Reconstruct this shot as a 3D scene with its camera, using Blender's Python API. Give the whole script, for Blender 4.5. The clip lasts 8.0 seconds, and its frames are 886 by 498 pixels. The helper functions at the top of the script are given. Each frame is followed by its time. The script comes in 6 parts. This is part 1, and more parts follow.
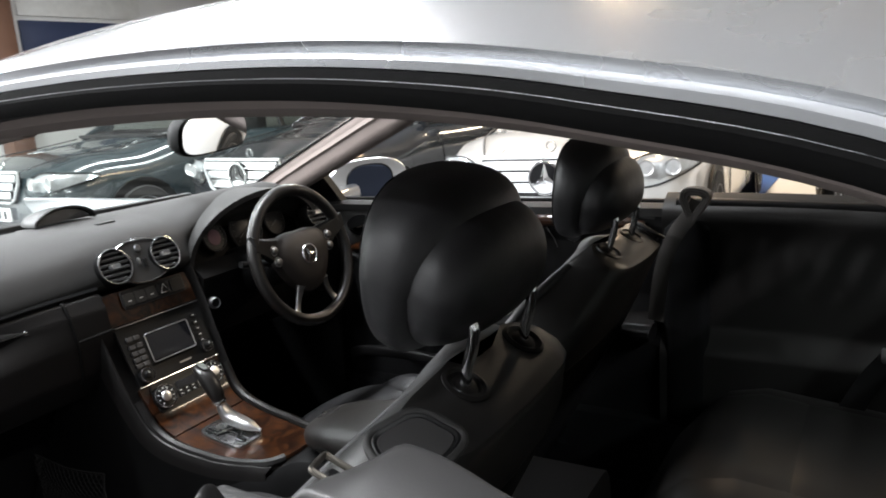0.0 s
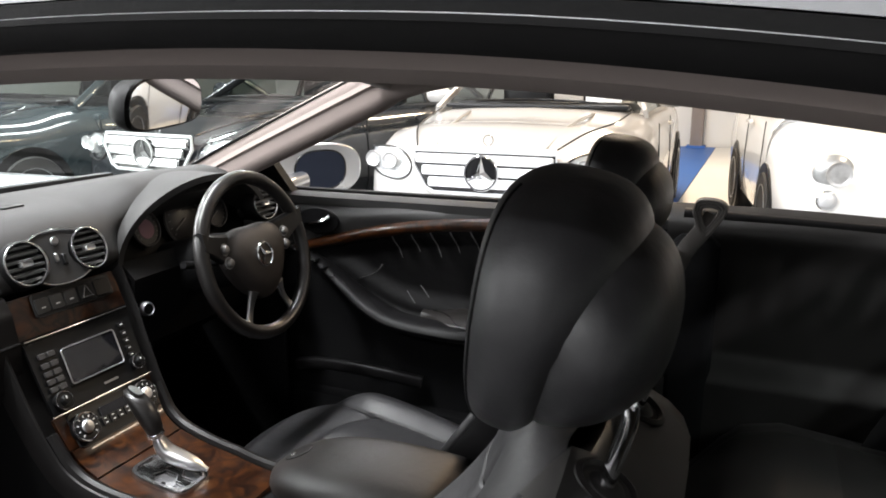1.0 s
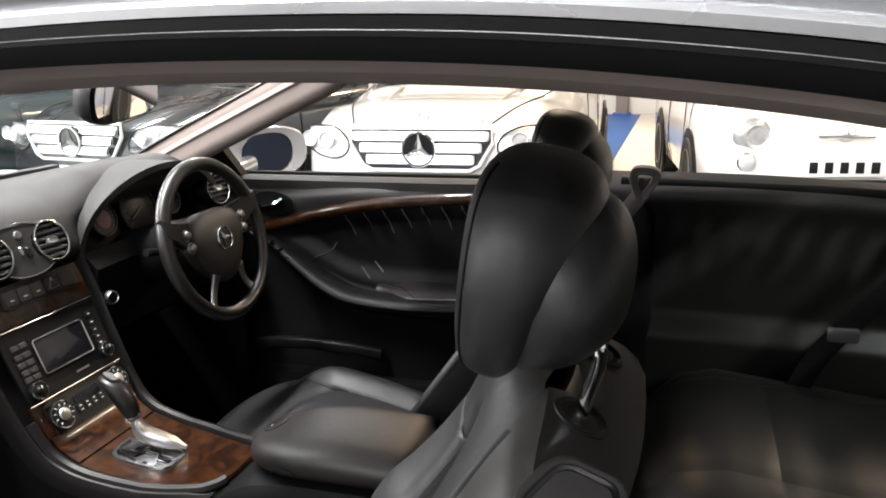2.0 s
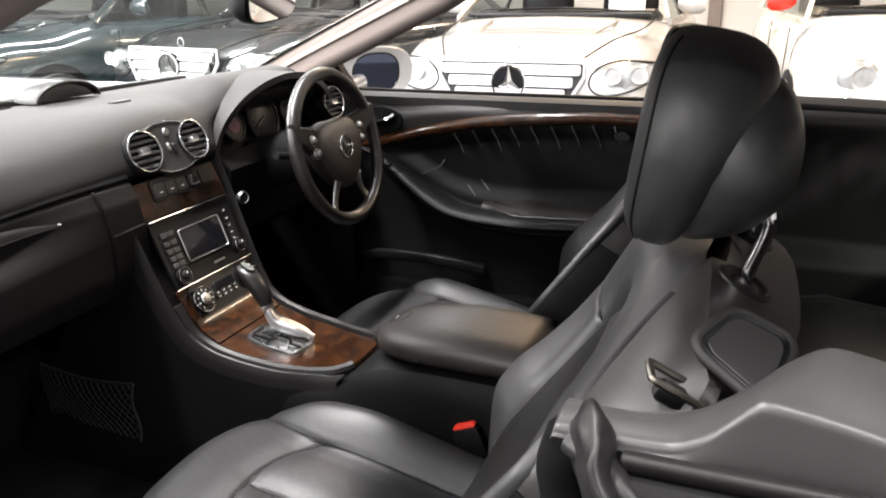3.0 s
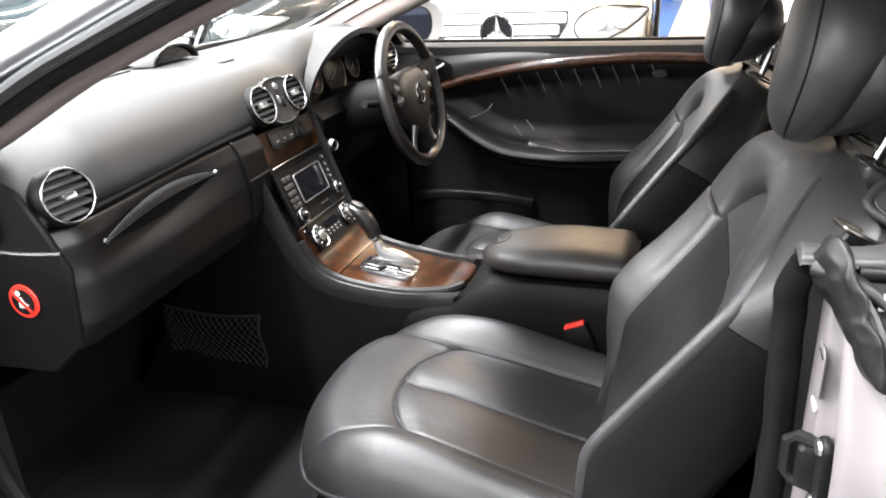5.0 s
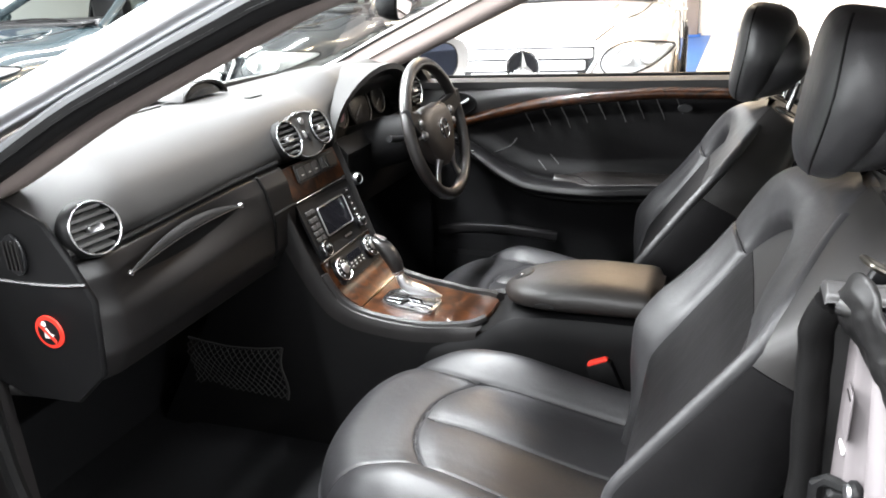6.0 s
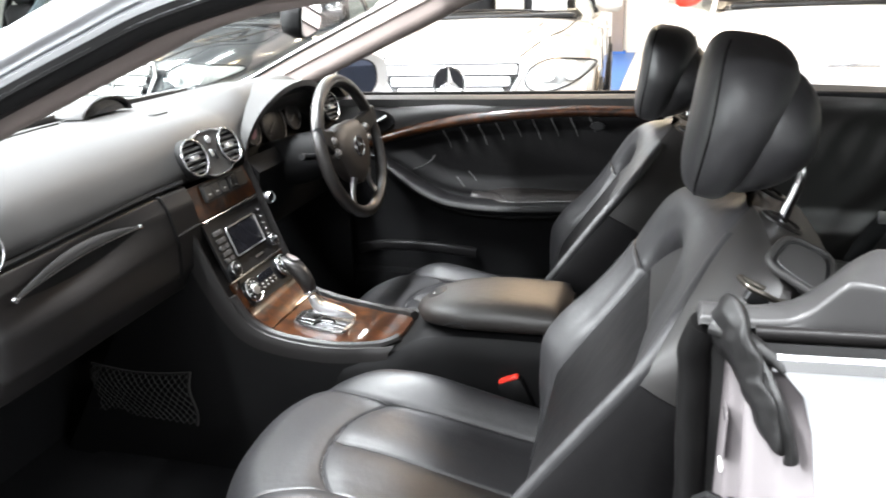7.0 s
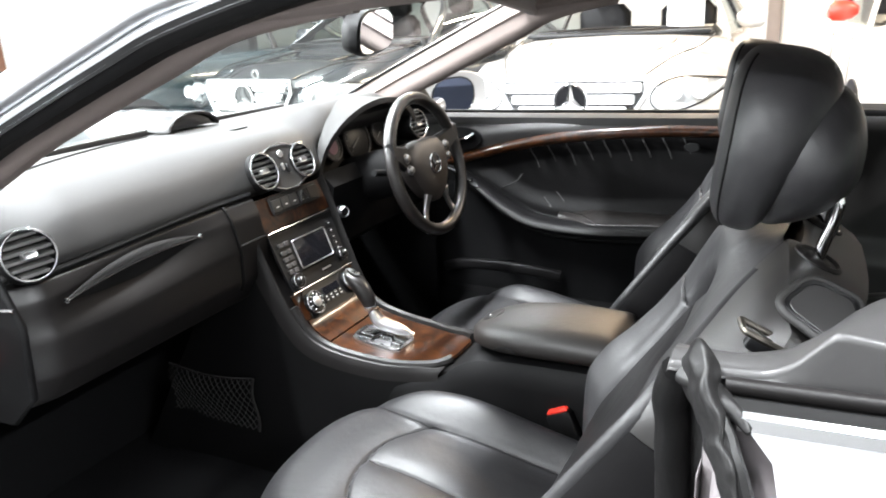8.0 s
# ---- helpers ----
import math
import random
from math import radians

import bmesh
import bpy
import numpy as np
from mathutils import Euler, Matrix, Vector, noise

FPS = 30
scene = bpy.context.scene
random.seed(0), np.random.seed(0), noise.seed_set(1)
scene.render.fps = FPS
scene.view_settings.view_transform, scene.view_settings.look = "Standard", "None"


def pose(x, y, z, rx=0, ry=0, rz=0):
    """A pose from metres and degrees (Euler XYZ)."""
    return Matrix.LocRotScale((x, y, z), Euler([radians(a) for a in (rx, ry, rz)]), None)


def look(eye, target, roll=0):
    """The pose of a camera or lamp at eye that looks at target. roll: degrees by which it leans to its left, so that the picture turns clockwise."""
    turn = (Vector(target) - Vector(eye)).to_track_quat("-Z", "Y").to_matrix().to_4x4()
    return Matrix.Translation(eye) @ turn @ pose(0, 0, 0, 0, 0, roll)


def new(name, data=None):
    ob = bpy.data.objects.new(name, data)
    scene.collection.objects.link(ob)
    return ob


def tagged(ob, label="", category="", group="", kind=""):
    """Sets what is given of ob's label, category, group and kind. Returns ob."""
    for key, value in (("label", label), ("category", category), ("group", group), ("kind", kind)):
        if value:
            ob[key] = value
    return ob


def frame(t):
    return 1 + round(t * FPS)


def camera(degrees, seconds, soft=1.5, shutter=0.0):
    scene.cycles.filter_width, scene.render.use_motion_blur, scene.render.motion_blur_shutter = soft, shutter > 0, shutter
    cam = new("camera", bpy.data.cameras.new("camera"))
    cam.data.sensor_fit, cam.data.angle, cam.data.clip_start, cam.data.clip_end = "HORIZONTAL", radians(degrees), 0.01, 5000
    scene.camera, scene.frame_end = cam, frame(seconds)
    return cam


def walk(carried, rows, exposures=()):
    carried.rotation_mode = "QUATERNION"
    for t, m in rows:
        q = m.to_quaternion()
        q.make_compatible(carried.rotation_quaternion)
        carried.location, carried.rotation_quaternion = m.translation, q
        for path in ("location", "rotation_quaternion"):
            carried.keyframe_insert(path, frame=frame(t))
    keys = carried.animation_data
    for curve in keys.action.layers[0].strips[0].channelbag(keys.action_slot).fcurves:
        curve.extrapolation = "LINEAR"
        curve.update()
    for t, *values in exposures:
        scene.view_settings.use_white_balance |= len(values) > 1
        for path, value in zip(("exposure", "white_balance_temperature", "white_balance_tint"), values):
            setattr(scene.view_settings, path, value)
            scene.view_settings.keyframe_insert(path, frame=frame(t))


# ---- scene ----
cam = camera(60.7, 8.0, soft=1.8, shutter=0.2)
PATH = [
    (0, (0.744, -1.065, 1.275), (-0.251, 0.617, 0.85), -4),
    (0.3, (0.619, -1.064, 1.286), (-0.171, 0.6, 0.823), -3.3),
    (0.5, (0.548, -1.025, 1.283), (-0.23, 0.738, 0.748), -3.4),
    (0.7, (0.509, -1.004, 1.267), (-0.203, 0.69, 0.785), -1.4),
    (1, (0.47, -0.933, 1.265), (-0.284, 0.862, 0.803), 0.1),
    (1.2, (0.447, -0.929, 1.265), (-0.259, 0.754, 0.738), -1.2),
    (1.5, (0.448, -0.901, 1.268), (-0.226, 0.891, 0.691), -2.1),
    (1.7, (0.458, -0.942, 1.287), (-0.141, 0.894, 0.768), -1.9),
    (2.8, (0.421, -1.118, 1.246), (-0.225, 0.669, 0.621), 0.5),
    (3, (0.389, -1.119, 1.232), (-0.353, 0.616, 0.569), -0.7),
    (3.3, (0.389, -1.131, 1.198), (-0.307, 0.495, 0.506), -0.6),
    (3.5, (0.356, -1.168, 1.206), (-0.269, 0.587, 0.477), -0.9),
    (3.8, (0.315, -1.251, 1.214), (-0.234, 0.419, 0.491), -1.1),
    (4, (0.248, -1.326, 1.229), (-0.296, 0.429, 0.44), -1.8),
    (4.2, (0.22, -1.362, 1.246), (-0.32, 0.271, 0.439), -2.5),
    (4.5, (0.21, -1.4, 1.244), (-0.335, 0.345, 0.432), -2.7),
    (5, (0.192, -1.406, 1.254), (-0.425, 0.332, 0.481), -2.9),
    (5.2, (0.199, -1.409, 1.257), (-0.447, 0.337, 0.527), -2.7),
    (6.5, (0.201, -1.386, 1.253), (-0.497, 0.359, 0.568), -3.4),
    (6.8, (0.222, -1.376, 1.276), (-0.369, 0.306, 0.621), -2.5),
    (7, (0.245, -1.373, 1.26), (-0.29, 0.436, 0.597), -2.2),
    (7.3, (0.277, -1.367, 1.265), (-0.081, 0.383, 0.617), -0.5),
    (7.5, (0.302, -1.351, 1.258), (-0.167, 0.473, 0.586), -2.9),
    (7.8, (0.354, -1.316, 1.26), (-0.358, 0.353, 0.695), -3.8),
    (8, (0.388, -1.281, 1.247), (-0.495, 0.409, 0.644), -3.2),
]
walk(cam, [(t, look(eye, target, roll)) for t, eye, target, roll in PATH], exposures=[(0, -0.88, 6550, 11), (0.5, -0.78, 6600, 11), (1, -0.58, 6680, 12), (1.7, -0.45, 6800, 13), (2.8, -0.22, 6950, 14), (3.5, 0.1, 6950, 14), (4, 0.22, 6950, 14), (5.2, 0.62, 6650, 12), (8, 0.62, 6500, 10)])

# ---- world and lights ----
world = bpy.data.worlds.new("world")
scene.world = world
world.use_nodes = True
world.node_tree.nodes["Background"].inputs[0].default_value = (0.9, 0.95, 1.0, 1)
world.node_tree.nodes["Background"].inputs[1].default_value = 0.25


def area_lamp(name, x, y, z, sx, sy, watts, color):
    d = bpy.data.lights.new(name, "AREA")
    d.shape, d.size, d.size_y, d.energy, d.color = "RECTANGLE", sx, sy, watts, color
    ob = new(name, d)
    ob.matrix_world = pose(x, y, z)
    return ob


COOL, WARM, AMBER = (0.93, 0.97, 1.0), (1.0, 0.82, 0.6), (1.0, 0.7, 0.4)
for lx, ly, lw, tint in ((-0.95, -0.2, 380, COOL), (-5.2, 0.6, 560, COOL), (-7.6, -0.8, 800, COOL), (-2.7, -0.2, 200, COOL),
                         (-4.7, 4.0, 230, COOL), (-2.6, 4.2, 190, COOL), (-0.6, 4.4, 110, AMBER), (2.9, 4.2, 190, WARM), (-0.9, 8.6, 230, WARM)):
    area_lamp("added_tube_light", lx, ly, 3.28, 0.16, 2.4, lw, tint)
# unseen fill lamps, added to brighten dash, seats, head restraints and roof
area_lamp("added_tube_light", -4.6, -1.4, 2.55, 0.16, 2.4, 650, COOL)
area_lamp("added_tube_light", -3.6, -2.7, 2.2, 0.16, 2.4, 450, COOL)
area_lamp("added_tube_light", 3.8, -1.6, 3.28, 0.16, 2.4, 420, COOL)
area_lamp("added_tube_light", 1.5, -0.95, 3.28, 2.4, 0.16, 150, COOL)
area_lamp("added_tube_light", -0.9, -3.7, 3.28, 2.4, 0.16, 190, COOL)

# ---- materials ----


def material(name, color, rough=0.5, metal=0.0, coat=0.0, spec=0.5, vary=0.15, scale=8.0, fine=220.0, bump=0.15, bump_dist=0.0006, sheen=0.0):
    m = bpy.data.materials.new(name)
    m.use_nodes = True
    nt = m.node_tree
    b = nt.nodes["Principled BSDF"]
    b.inputs["Roughness"].default_value = rough
    b.inputs["Metallic"].default_value = metal
    b.inputs["Coat Weight"].default_value = coat
    b.inputs["Coat Roughness"].default_value = 0.04
    b.inputs["Specular IOR Level"].default_value = spec
    b.inputs["Sheen Weight"].default_value = sheen
    tc = nt.nodes.new("ShaderNodeTexCoord")
    n1 = nt.nodes.new("ShaderNodeTexNoise")
    n1.inputs["Scale"].default_value = scale
    n1.inputs["Detail"].default_value = 5
    nt.links.new(tc.outputs["Object"], n1.inputs["Vector"])
    ramp = nt.nodes.new("ShaderNodeMix")
    ramp.data_type = "RGBA"
    ramp.inputs[6].default_value = (*[c * (1 - vary) for c in color], 1)
    ramp.inputs[7].default_value = (*[min(1, c * (1 + vary)) for c in color], 1)
    nt.links.new(n1.outputs["Fac"], ramp.inputs[0])
    nt.links.new(ramp.outputs[2], b.inputs["Base Color"])
    rr = nt.nodes.new("ShaderNodeMapRange")
    rr.inputs[3].default_value, rr.inputs[4].default_value = rough * 0.85, min(1, rough * 1.15)
    nt.links.new(n1.outputs["Fac"], rr.inputs[0])
    nt.links.new(rr.outputs[0], b.inputs["Roughness"])
    if bump > 0:
        n2 = nt.nodes.new("ShaderNodeTexNoise")
        n2.inputs["Scale"].default_value = fine
        n2.inputs["Detail"].default_value = 3
        nt.links.new(tc.outputs["Object"], n2.inputs["Vector"])
        bp = nt.nodes.new("ShaderNodeBump")
        bp.inputs["Strength"].default_value = bump
        bp.inputs["Distance"].default_value = bump_dist
        nt.links.new(n2.outputs["Fac"], bp.inputs["Height"])
        nt.links.new(bp.outputs["Normal"], b.inputs["Normal"])
    return m


def leather(name, color, rough):
    m = material(name, color, rough, vary=0.25, scale=5, bump=0)
    nt = m.node_tree
    b = nt.nodes["Principled BSDF"]
    tc = nt.nodes["Texture Coordinate"]
    v = nt.nodes.new("ShaderNodeTexVoronoi")
    v.inputs["Scale"].default_value = 420
    nt.links.new(tc.outputs["Object"], v.inputs["Vector"])
    n = nt.nodes.new("ShaderNodeTexNoise")
    n.inputs["Scale"].default_value = 14
    n.inputs["Detail"].default_value = 4
    nt.links.new(tc.outputs["Object"], n.inputs["Vector"])
    b1 = nt.nodes.new("ShaderNodeBump")
    b1.inputs["Strength"].default_value, b1.inputs["Distance"].default_value = 0.1, 0.0005
    nt.links.new(v.outputs["Distance"], b1.inputs["Height"])
    b2 = nt.nodes.new("ShaderNodeBump")
    b2.inputs["Strength"].default_value, b2.inputs["Distance"].default_value = 0.35, 0.008
    nt.links.new(n.outputs["Fac"], b2.inputs["Height"])
    nt.links.new(b1.outputs["Normal"], b2.inputs["Normal"])
    nt.links.new(b2.outputs["Normal"], b.inputs["Normal"])
    return m


def burl(name):
    m = material(name, (0.2, 0.07, 0.025), 0.3, coat=0.5, spec=0.3, bump=0)
    nt = m.node_tree
    b = nt.nodes["Principled BSDF"]
    tc = nt.nodes["Texture Coordinate"]
    n = nt.nodes.new("ShaderNodeTexNoise")
    n.inputs["Scale"].default_value, n.inputs["Detail"].default_value, n.inputs["Distortion"].default_value = 22, 8, 2.2
    nt.links.new(tc.outputs["Object"], n.inputs["Vector"])
    cr = nt.nodes.new("ShaderNodeValToRGB")
    e = cr.color_ramp.elements
    e[0].position, e[0].color = 0.36, (0.006, 0.002, 0.001, 1)
    e[1].position, e[1].color = 0.72, (0.06, 0.02, 0.005, 1)
    mid = e.new(0.5)
    mid.color = (0.025, 0.0078, 0.0024, 1)
    nt.links.new(n.outputs["Fac"], cr.inputs[0])
    nt.links.new(cr.outputs[0], b.inputs["Base Color"])
    return m


def glass(name, tint, gloss=0.6):
    m = bpy.data.materials.new(name)
    m.use_nodes = True
    nt = m.node_tree
    nt.nodes.remove(nt.nodes["Principled BSDF"])
    out = nt.nodes["Material Output"]
    t, g, mix, fr = (nt.nodes.new("ShaderNode" + k) for k in ("BsdfTransparent", "BsdfGlossy", "MixShader", "LayerWeight"))
    t.inputs[0].default_value = (*tint, 1)
    g.inputs["Roughness"].default_value = 0.02
    fr.inputs["Blend"].default_value = 0.5
    pw, sc = nt.nodes.new("ShaderNodeMath"), nt.nodes.new("ShaderNodeMath")
    pw.operation, sc.operation = "POWER", "MULTIPLY_ADD"
    pw.inputs[1].default_value = 4.0
    sc.inputs[1].default_value, sc.inputs[2].default_value = gloss, 0.04
    nt.links.new(fr.outputs["Facing"], pw.inputs[0])
    nt.links.new(pw.outputs[0], sc.inputs[0])
    nt.links.new(sc.outputs[0], mix.inputs[0])
    nt.links.new(t.outputs[0], mix.inputs[1])
    nt.links.new(g.outputs[0], mix.inputs[2])
    nt.links.new(mix.outputs[0], out.inputs[0])
    return m


def glowing(name, color, strength):
    m = bpy.data.materials.new(name)
    m.use_nodes = True
    b = m.node_tree.nodes["Principled BSDF"]
    b.inputs["Base Color"].default_value = (*color, 1)
    b.inputs["Emission Color"].default_value = (*color, 1)
    b.inputs["Emission Strength"].default_value = strength
    return m


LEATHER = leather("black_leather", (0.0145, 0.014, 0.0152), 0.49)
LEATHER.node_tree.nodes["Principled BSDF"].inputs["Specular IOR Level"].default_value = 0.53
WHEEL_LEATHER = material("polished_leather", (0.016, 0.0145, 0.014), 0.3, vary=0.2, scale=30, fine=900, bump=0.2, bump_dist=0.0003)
# darker copy of the black leather; on the backrest sides it carries shade
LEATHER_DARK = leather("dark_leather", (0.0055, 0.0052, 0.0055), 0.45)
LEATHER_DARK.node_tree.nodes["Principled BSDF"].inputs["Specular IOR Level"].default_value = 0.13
ARM_LEATHER = leather("armrest_leather", (0.0095, 0.0075, 0.0065), 0.46)
TRIM = material("moulded_side_trim", (0.032, 0.031, 0.031), 0.4, vary=0.12, scale=6, fine=600, bump=0.25, bump_dist=0.0003)
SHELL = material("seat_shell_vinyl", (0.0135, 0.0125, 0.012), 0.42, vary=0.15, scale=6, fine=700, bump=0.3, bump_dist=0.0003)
SOFT = material("soft_dash_plastic", (0.0165, 0.0158, 0.0155), 0.6, spec=0.4, vary=0.12, scale=6, fine=700, bump=0.35, bump_dist=0.0004)
HARD = material("hard_grey_plastic", (0.0065, 0.0057, 0.0056), 0.46, spec=0.3, vary=0.12, scale=6, fine=600, bump=0.2, bump_dist=0.0003)
BLACK = material("black_plastic", (0.0055, 0.0055, 0.006), 0.38, spec=0.3, vary=0.2, fine=500, bump=0.1, bump_dist=0.0003)
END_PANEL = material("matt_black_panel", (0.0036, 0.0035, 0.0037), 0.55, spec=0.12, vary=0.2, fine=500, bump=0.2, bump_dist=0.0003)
GLOSS = material("gloss_black", (0.008, 0.008, 0.009), 0.12, coat=0.5, bump=0)
BOOT = material("folded_rubber", (0.006, 0.0057, 0.0057), 0.45, spec=0.3, vary=0.25, scale=20, bump=0.3, bump_dist=0.0008)
RUBBER = material("black_rubber", (0.0035, 0.0033, 0.0033), 0.6, spec=0.12, vary=0.25, scale=20, bump=0.3, bump_dist=0.0008)
# the body's silver paint again, darkened: the jamb's shade is in this colour
JAMB = material("shaded_silver_paint", (0.125, 0.112, 0.115), 0.55, metal=0.1, vary=0.05, scale=12, fine=1500, bump=0.03, bump_dist=0.0002)
HEADLINER = material("grey_headliner", (0.33, 0.29, 0.27), 0.9, vary=0.08, fine=900, bump=0.4, bump_dist=0.0005, sheen=0.2)
PILLAR = material("grey_pillar_trim", (0.215, 0.178, 0.164), 0.85, spec=0.25, vary=0.06, fine=900, bump=0.25, bump_dist=0.0004)
SILVER = material("silver_paint", (0.6, 0.61, 0.63), 0.28, metal=0.93, coat=1.0, vary=0.03, scale=3, fine=1500, bump=0.03, bump_dist=0.0002)
CHROME = material("chrome", (0.85, 0.85, 0.86), 0.1, metal=1.0, vary=0.03, bump=0)
SATIN = material("satin_metal", (0.55, 0.55, 0.56), 0.3, metal=1.0, vary=0.05, bump=0)
WOOD = burl("burl_wood")
CARPET = material("black_carpet", (0.0055, 0.0055, 0.006), 0.95, spec=0.1, vary=0.4, scale=60, fine=500, bump=0.9, bump_dist=0.004)
RED = material("red_plastic", (0.7, 0.035, 0.02), 0.4, bump=0)
WHITE_MARK = material("white_print", (0.75, 0.75, 0.73), 0.6, bump=0)
YELLOW = material("yellow_print", (0.75, 0.5, 0.03), 0.6, bump=0)
WHITE_PAINT = material("white_car_paint", (0.8, 0.8, 0.79), 0.25, coat=1.0, vary=0.02, scale=2, bump=0)
PALE_PAINT = material("pale_silver_paint", (0.5, 0.49, 0.475), 0.3, metal=0.25, coat=1.0, vary=0.03, scale=2, bump=0)
BLACK_PAINT = material("black_car_paint", (0.012, 0.014, 0.017), 0.2, coat=1.0, vary=0.1, scale=2, bump=0)
DARK_PAINT = material("dark_green_paint", (0.02, 0.03, 0.034), 0.2, coat=1.0, vary=0.1, scale=2, bump=0)
SCREEN_GLASS = glass("windscreen_glass", (0.88, 0.94, 0.91))
CAR_GLASS = glass("car_window_glass", (0.45, 0.5, 0.48))
LAMP_BACK = material("lamp_reflector", (0.5, 0.5, 0.5), 0.3, metal=0.5, vary=0.4, scale=25, bump=0)
LAMP_GLASS = glass("lamp_glass", (0.93, 0.95, 0.96))
TYRE = material("tyre_rubber", (0.02, 0.02, 0.02), 0.75, vary=0.2, bump=0.3)
ALLOY = material("alloy_wheel", (0.6, 0.61, 0.63), 0.3, metal=0.9, vary=0.05, bump=0)
CONCRETE = material("showroom_floor", (0.075, 0.075, 0.075), 0.35, vary=0.12, scale=1.5, fine=60, bump=0.1)
GREY_WALL = material("grey_wall", (0.34, 0.34, 0.34), 0.8, vary=0.06, scale=1.0, fine=80, bump=0.15)
GRILLE = material("grille_silver", (0.62, 0.63, 0.64), 0.35, metal=0.25, vary=0.03, bump=0)
WALL = material("white_wall", (0.8, 0.8, 0.79), 0.8, vary=0.04, scale=1.0, fine=80, bump=0.15)
CEIL = material("ceiling_paint", (0.68, 0.68, 0.68), 0.9, vary=0.05, scale=1.0, bump=0)
BLUE = material("blue_paint", (0.03, 0.14, 0.5), 0.5, vary=0.1, bump=0.1)
BROWN = material("brown_paint", (0.16, 0.08, 0.05), 0.6, vary=0.2)
TAUPE = material("taupe_paint", (0.3, 0.255, 0.23), 0.6, vary=0.1)
MIRROR = material("mirror_glass", (0.85, 0.88, 0.9), 0.02, metal=1.0, vary=0.0, bump=0)
# door mirror: the dark blue it reflects is put into the glass colour
BLUE_MIRROR = material("mirror_with_blue_reflection", (0.07, 0.085, 0.13), 0.03, metal=1.0, vary=0.0, bump=0)
# grey for gauge ticks and needles, and for highlights painted on door pleats
GREY_LINE = material("grey_line_and_glint", (0.12, 0.12, 0.12), 0.7, bump=0)
CORD = material("dark_cord", (0.014, 0.0135, 0.013), 0.85, spec=0.3, bump=0)
GATE = material("gate_metal", (0.62, 0.62, 0.63), 0.22, metal=1.0, vary=0.08, bump=0)
PAD = material("airbag_cover", (0.02, 0.0165, 0.0155), 0.5, vary=0.12, fine=800, bump=0.3, bump_dist=0.0003)
BUTTON = material("grey_button", (0.14, 0.135, 0.13), 0.35, metal=0.4, vary=0.1, bump=0)
KEY = material("grey_key", (0.06, 0.058, 0.058), 0.35, metal=0.3, vary=0.1, bump=0)
VENT_BLACK = material("vent_black", (0.004, 0.004, 0.0042), 0.55, spec=0.2, vary=0.15, fine=500, bump=0.1, bump_dist=0.0003)
LOOP_METAL = material("worn_metal", (0.17, 0.155, 0.135), 0.35, metal=1.0, vary=0.3, scale=60, bump=0)
RING = material("dark_chrome", (0.6, 0.6, 0.61), 0.2, metal=1.0, vary=0.05, bump=0)
SLAT = material("vent_slat", (0.11, 0.108, 0.106), 0.4, metal=0.3, vary=0.1, bump=0)
WEB = material("grey_webbing", (0.085, 0.077, 0.072), 0.8, vary=0.1, fine=900, bump=0.5, bump_dist=0.0006)
GAUGE = material("gauge_face", (0.008, 0.0075, 0.008), 0.4, bump=0)
GAUGE_RED = material("gauge_display", (0.2, 0.09, 0.12), 0.3, bump=0)
DISPLAY = material("screen_display", (0.008, 0.008, 0.01), 0.1, coat=1.0, bump=0)

# ---- mesh helpers ----


def mesh(name, verts, faces, smooth=True):
    me = bpy.data.meshes.new(name)
    me.from_pydata([tuple(map(float, v)) for v in verts], [], faces)
    me.update()
    bm = bmesh.new()
    bm.from_mesh(me)
    bmesh.ops.remove_doubles(bm, verts=bm.verts, dist=1e-5)
    bmesh.ops.recalc_face_normals(bm, faces=bm.faces)
    bm.to_mesh(me)
    bm.free()
    if smooth:
        me.polygons.foreach_set("use_smooth", [True] * len(me.polygons))
        me.set_sharp_from_angle(angle=radians(38))
    return me


def part(name, me, mat, parent=None, label=""):
    ob = new(name, me)
    if not me.materials:
        me.materials.append(mat)
    if parent is not None:
        ob.parent = parent
        m = parent.matrix_basis.copy()
        if parent.parent is not None:
            m = Matrix.Identity(4)
        ob.matrix_parent_inverse = m.inverted()
    if label:
        ob["label"] = label
    return ob


def thing(name, x, y, z, label, category, group="", kind=""):
    ob = new(name)
    ob.empty_display_size = 0.1
    ob.matrix_basis = Matrix.Translation((x, y, z))
    return tagged(ob, label, category, group, kind)


def loft(rings, closed=True, caps=True, name="loft", smooth=True):
    n = len(rings[0])
    verts = [p for r in rings for p in r]
    faces = []
    for i in range(len(rings) - 1):
        for j in range(n if closed else n - 1):
            k = (j + 1) % n
            faces.append((i * n + j, i * n + k, (i + 1) * n + k, (i + 1) * n + j))
    if caps and closed:
        faces.append(tuple(range(n)))
        faces.append(tuple((len(rings) - 1) * n + j for j in range(n)))
    return mesh(name, verts, faces, smooth)


def spline(points, n):
    """n points evenly spread along a smooth curve through the given ones."""
    p = [Vector(q) for q in points]
    out = []
    m = len(p) - 1
    for i in range(n):
        f = i / (n - 1) * m
        k = min(int(f), m - 1)
        u = f - k
        a, b, c, d = p[max(k - 1, 0)], p[k], p[k + 1], p[min(k + 2, m)]
        out.append(0.5 * ((2 * b) + (c - a) * u + (2 * a - 5 * b + 4 * c - d) * u * u + (3 * b - a - 3 * c + d) * u ** 3))
    return out


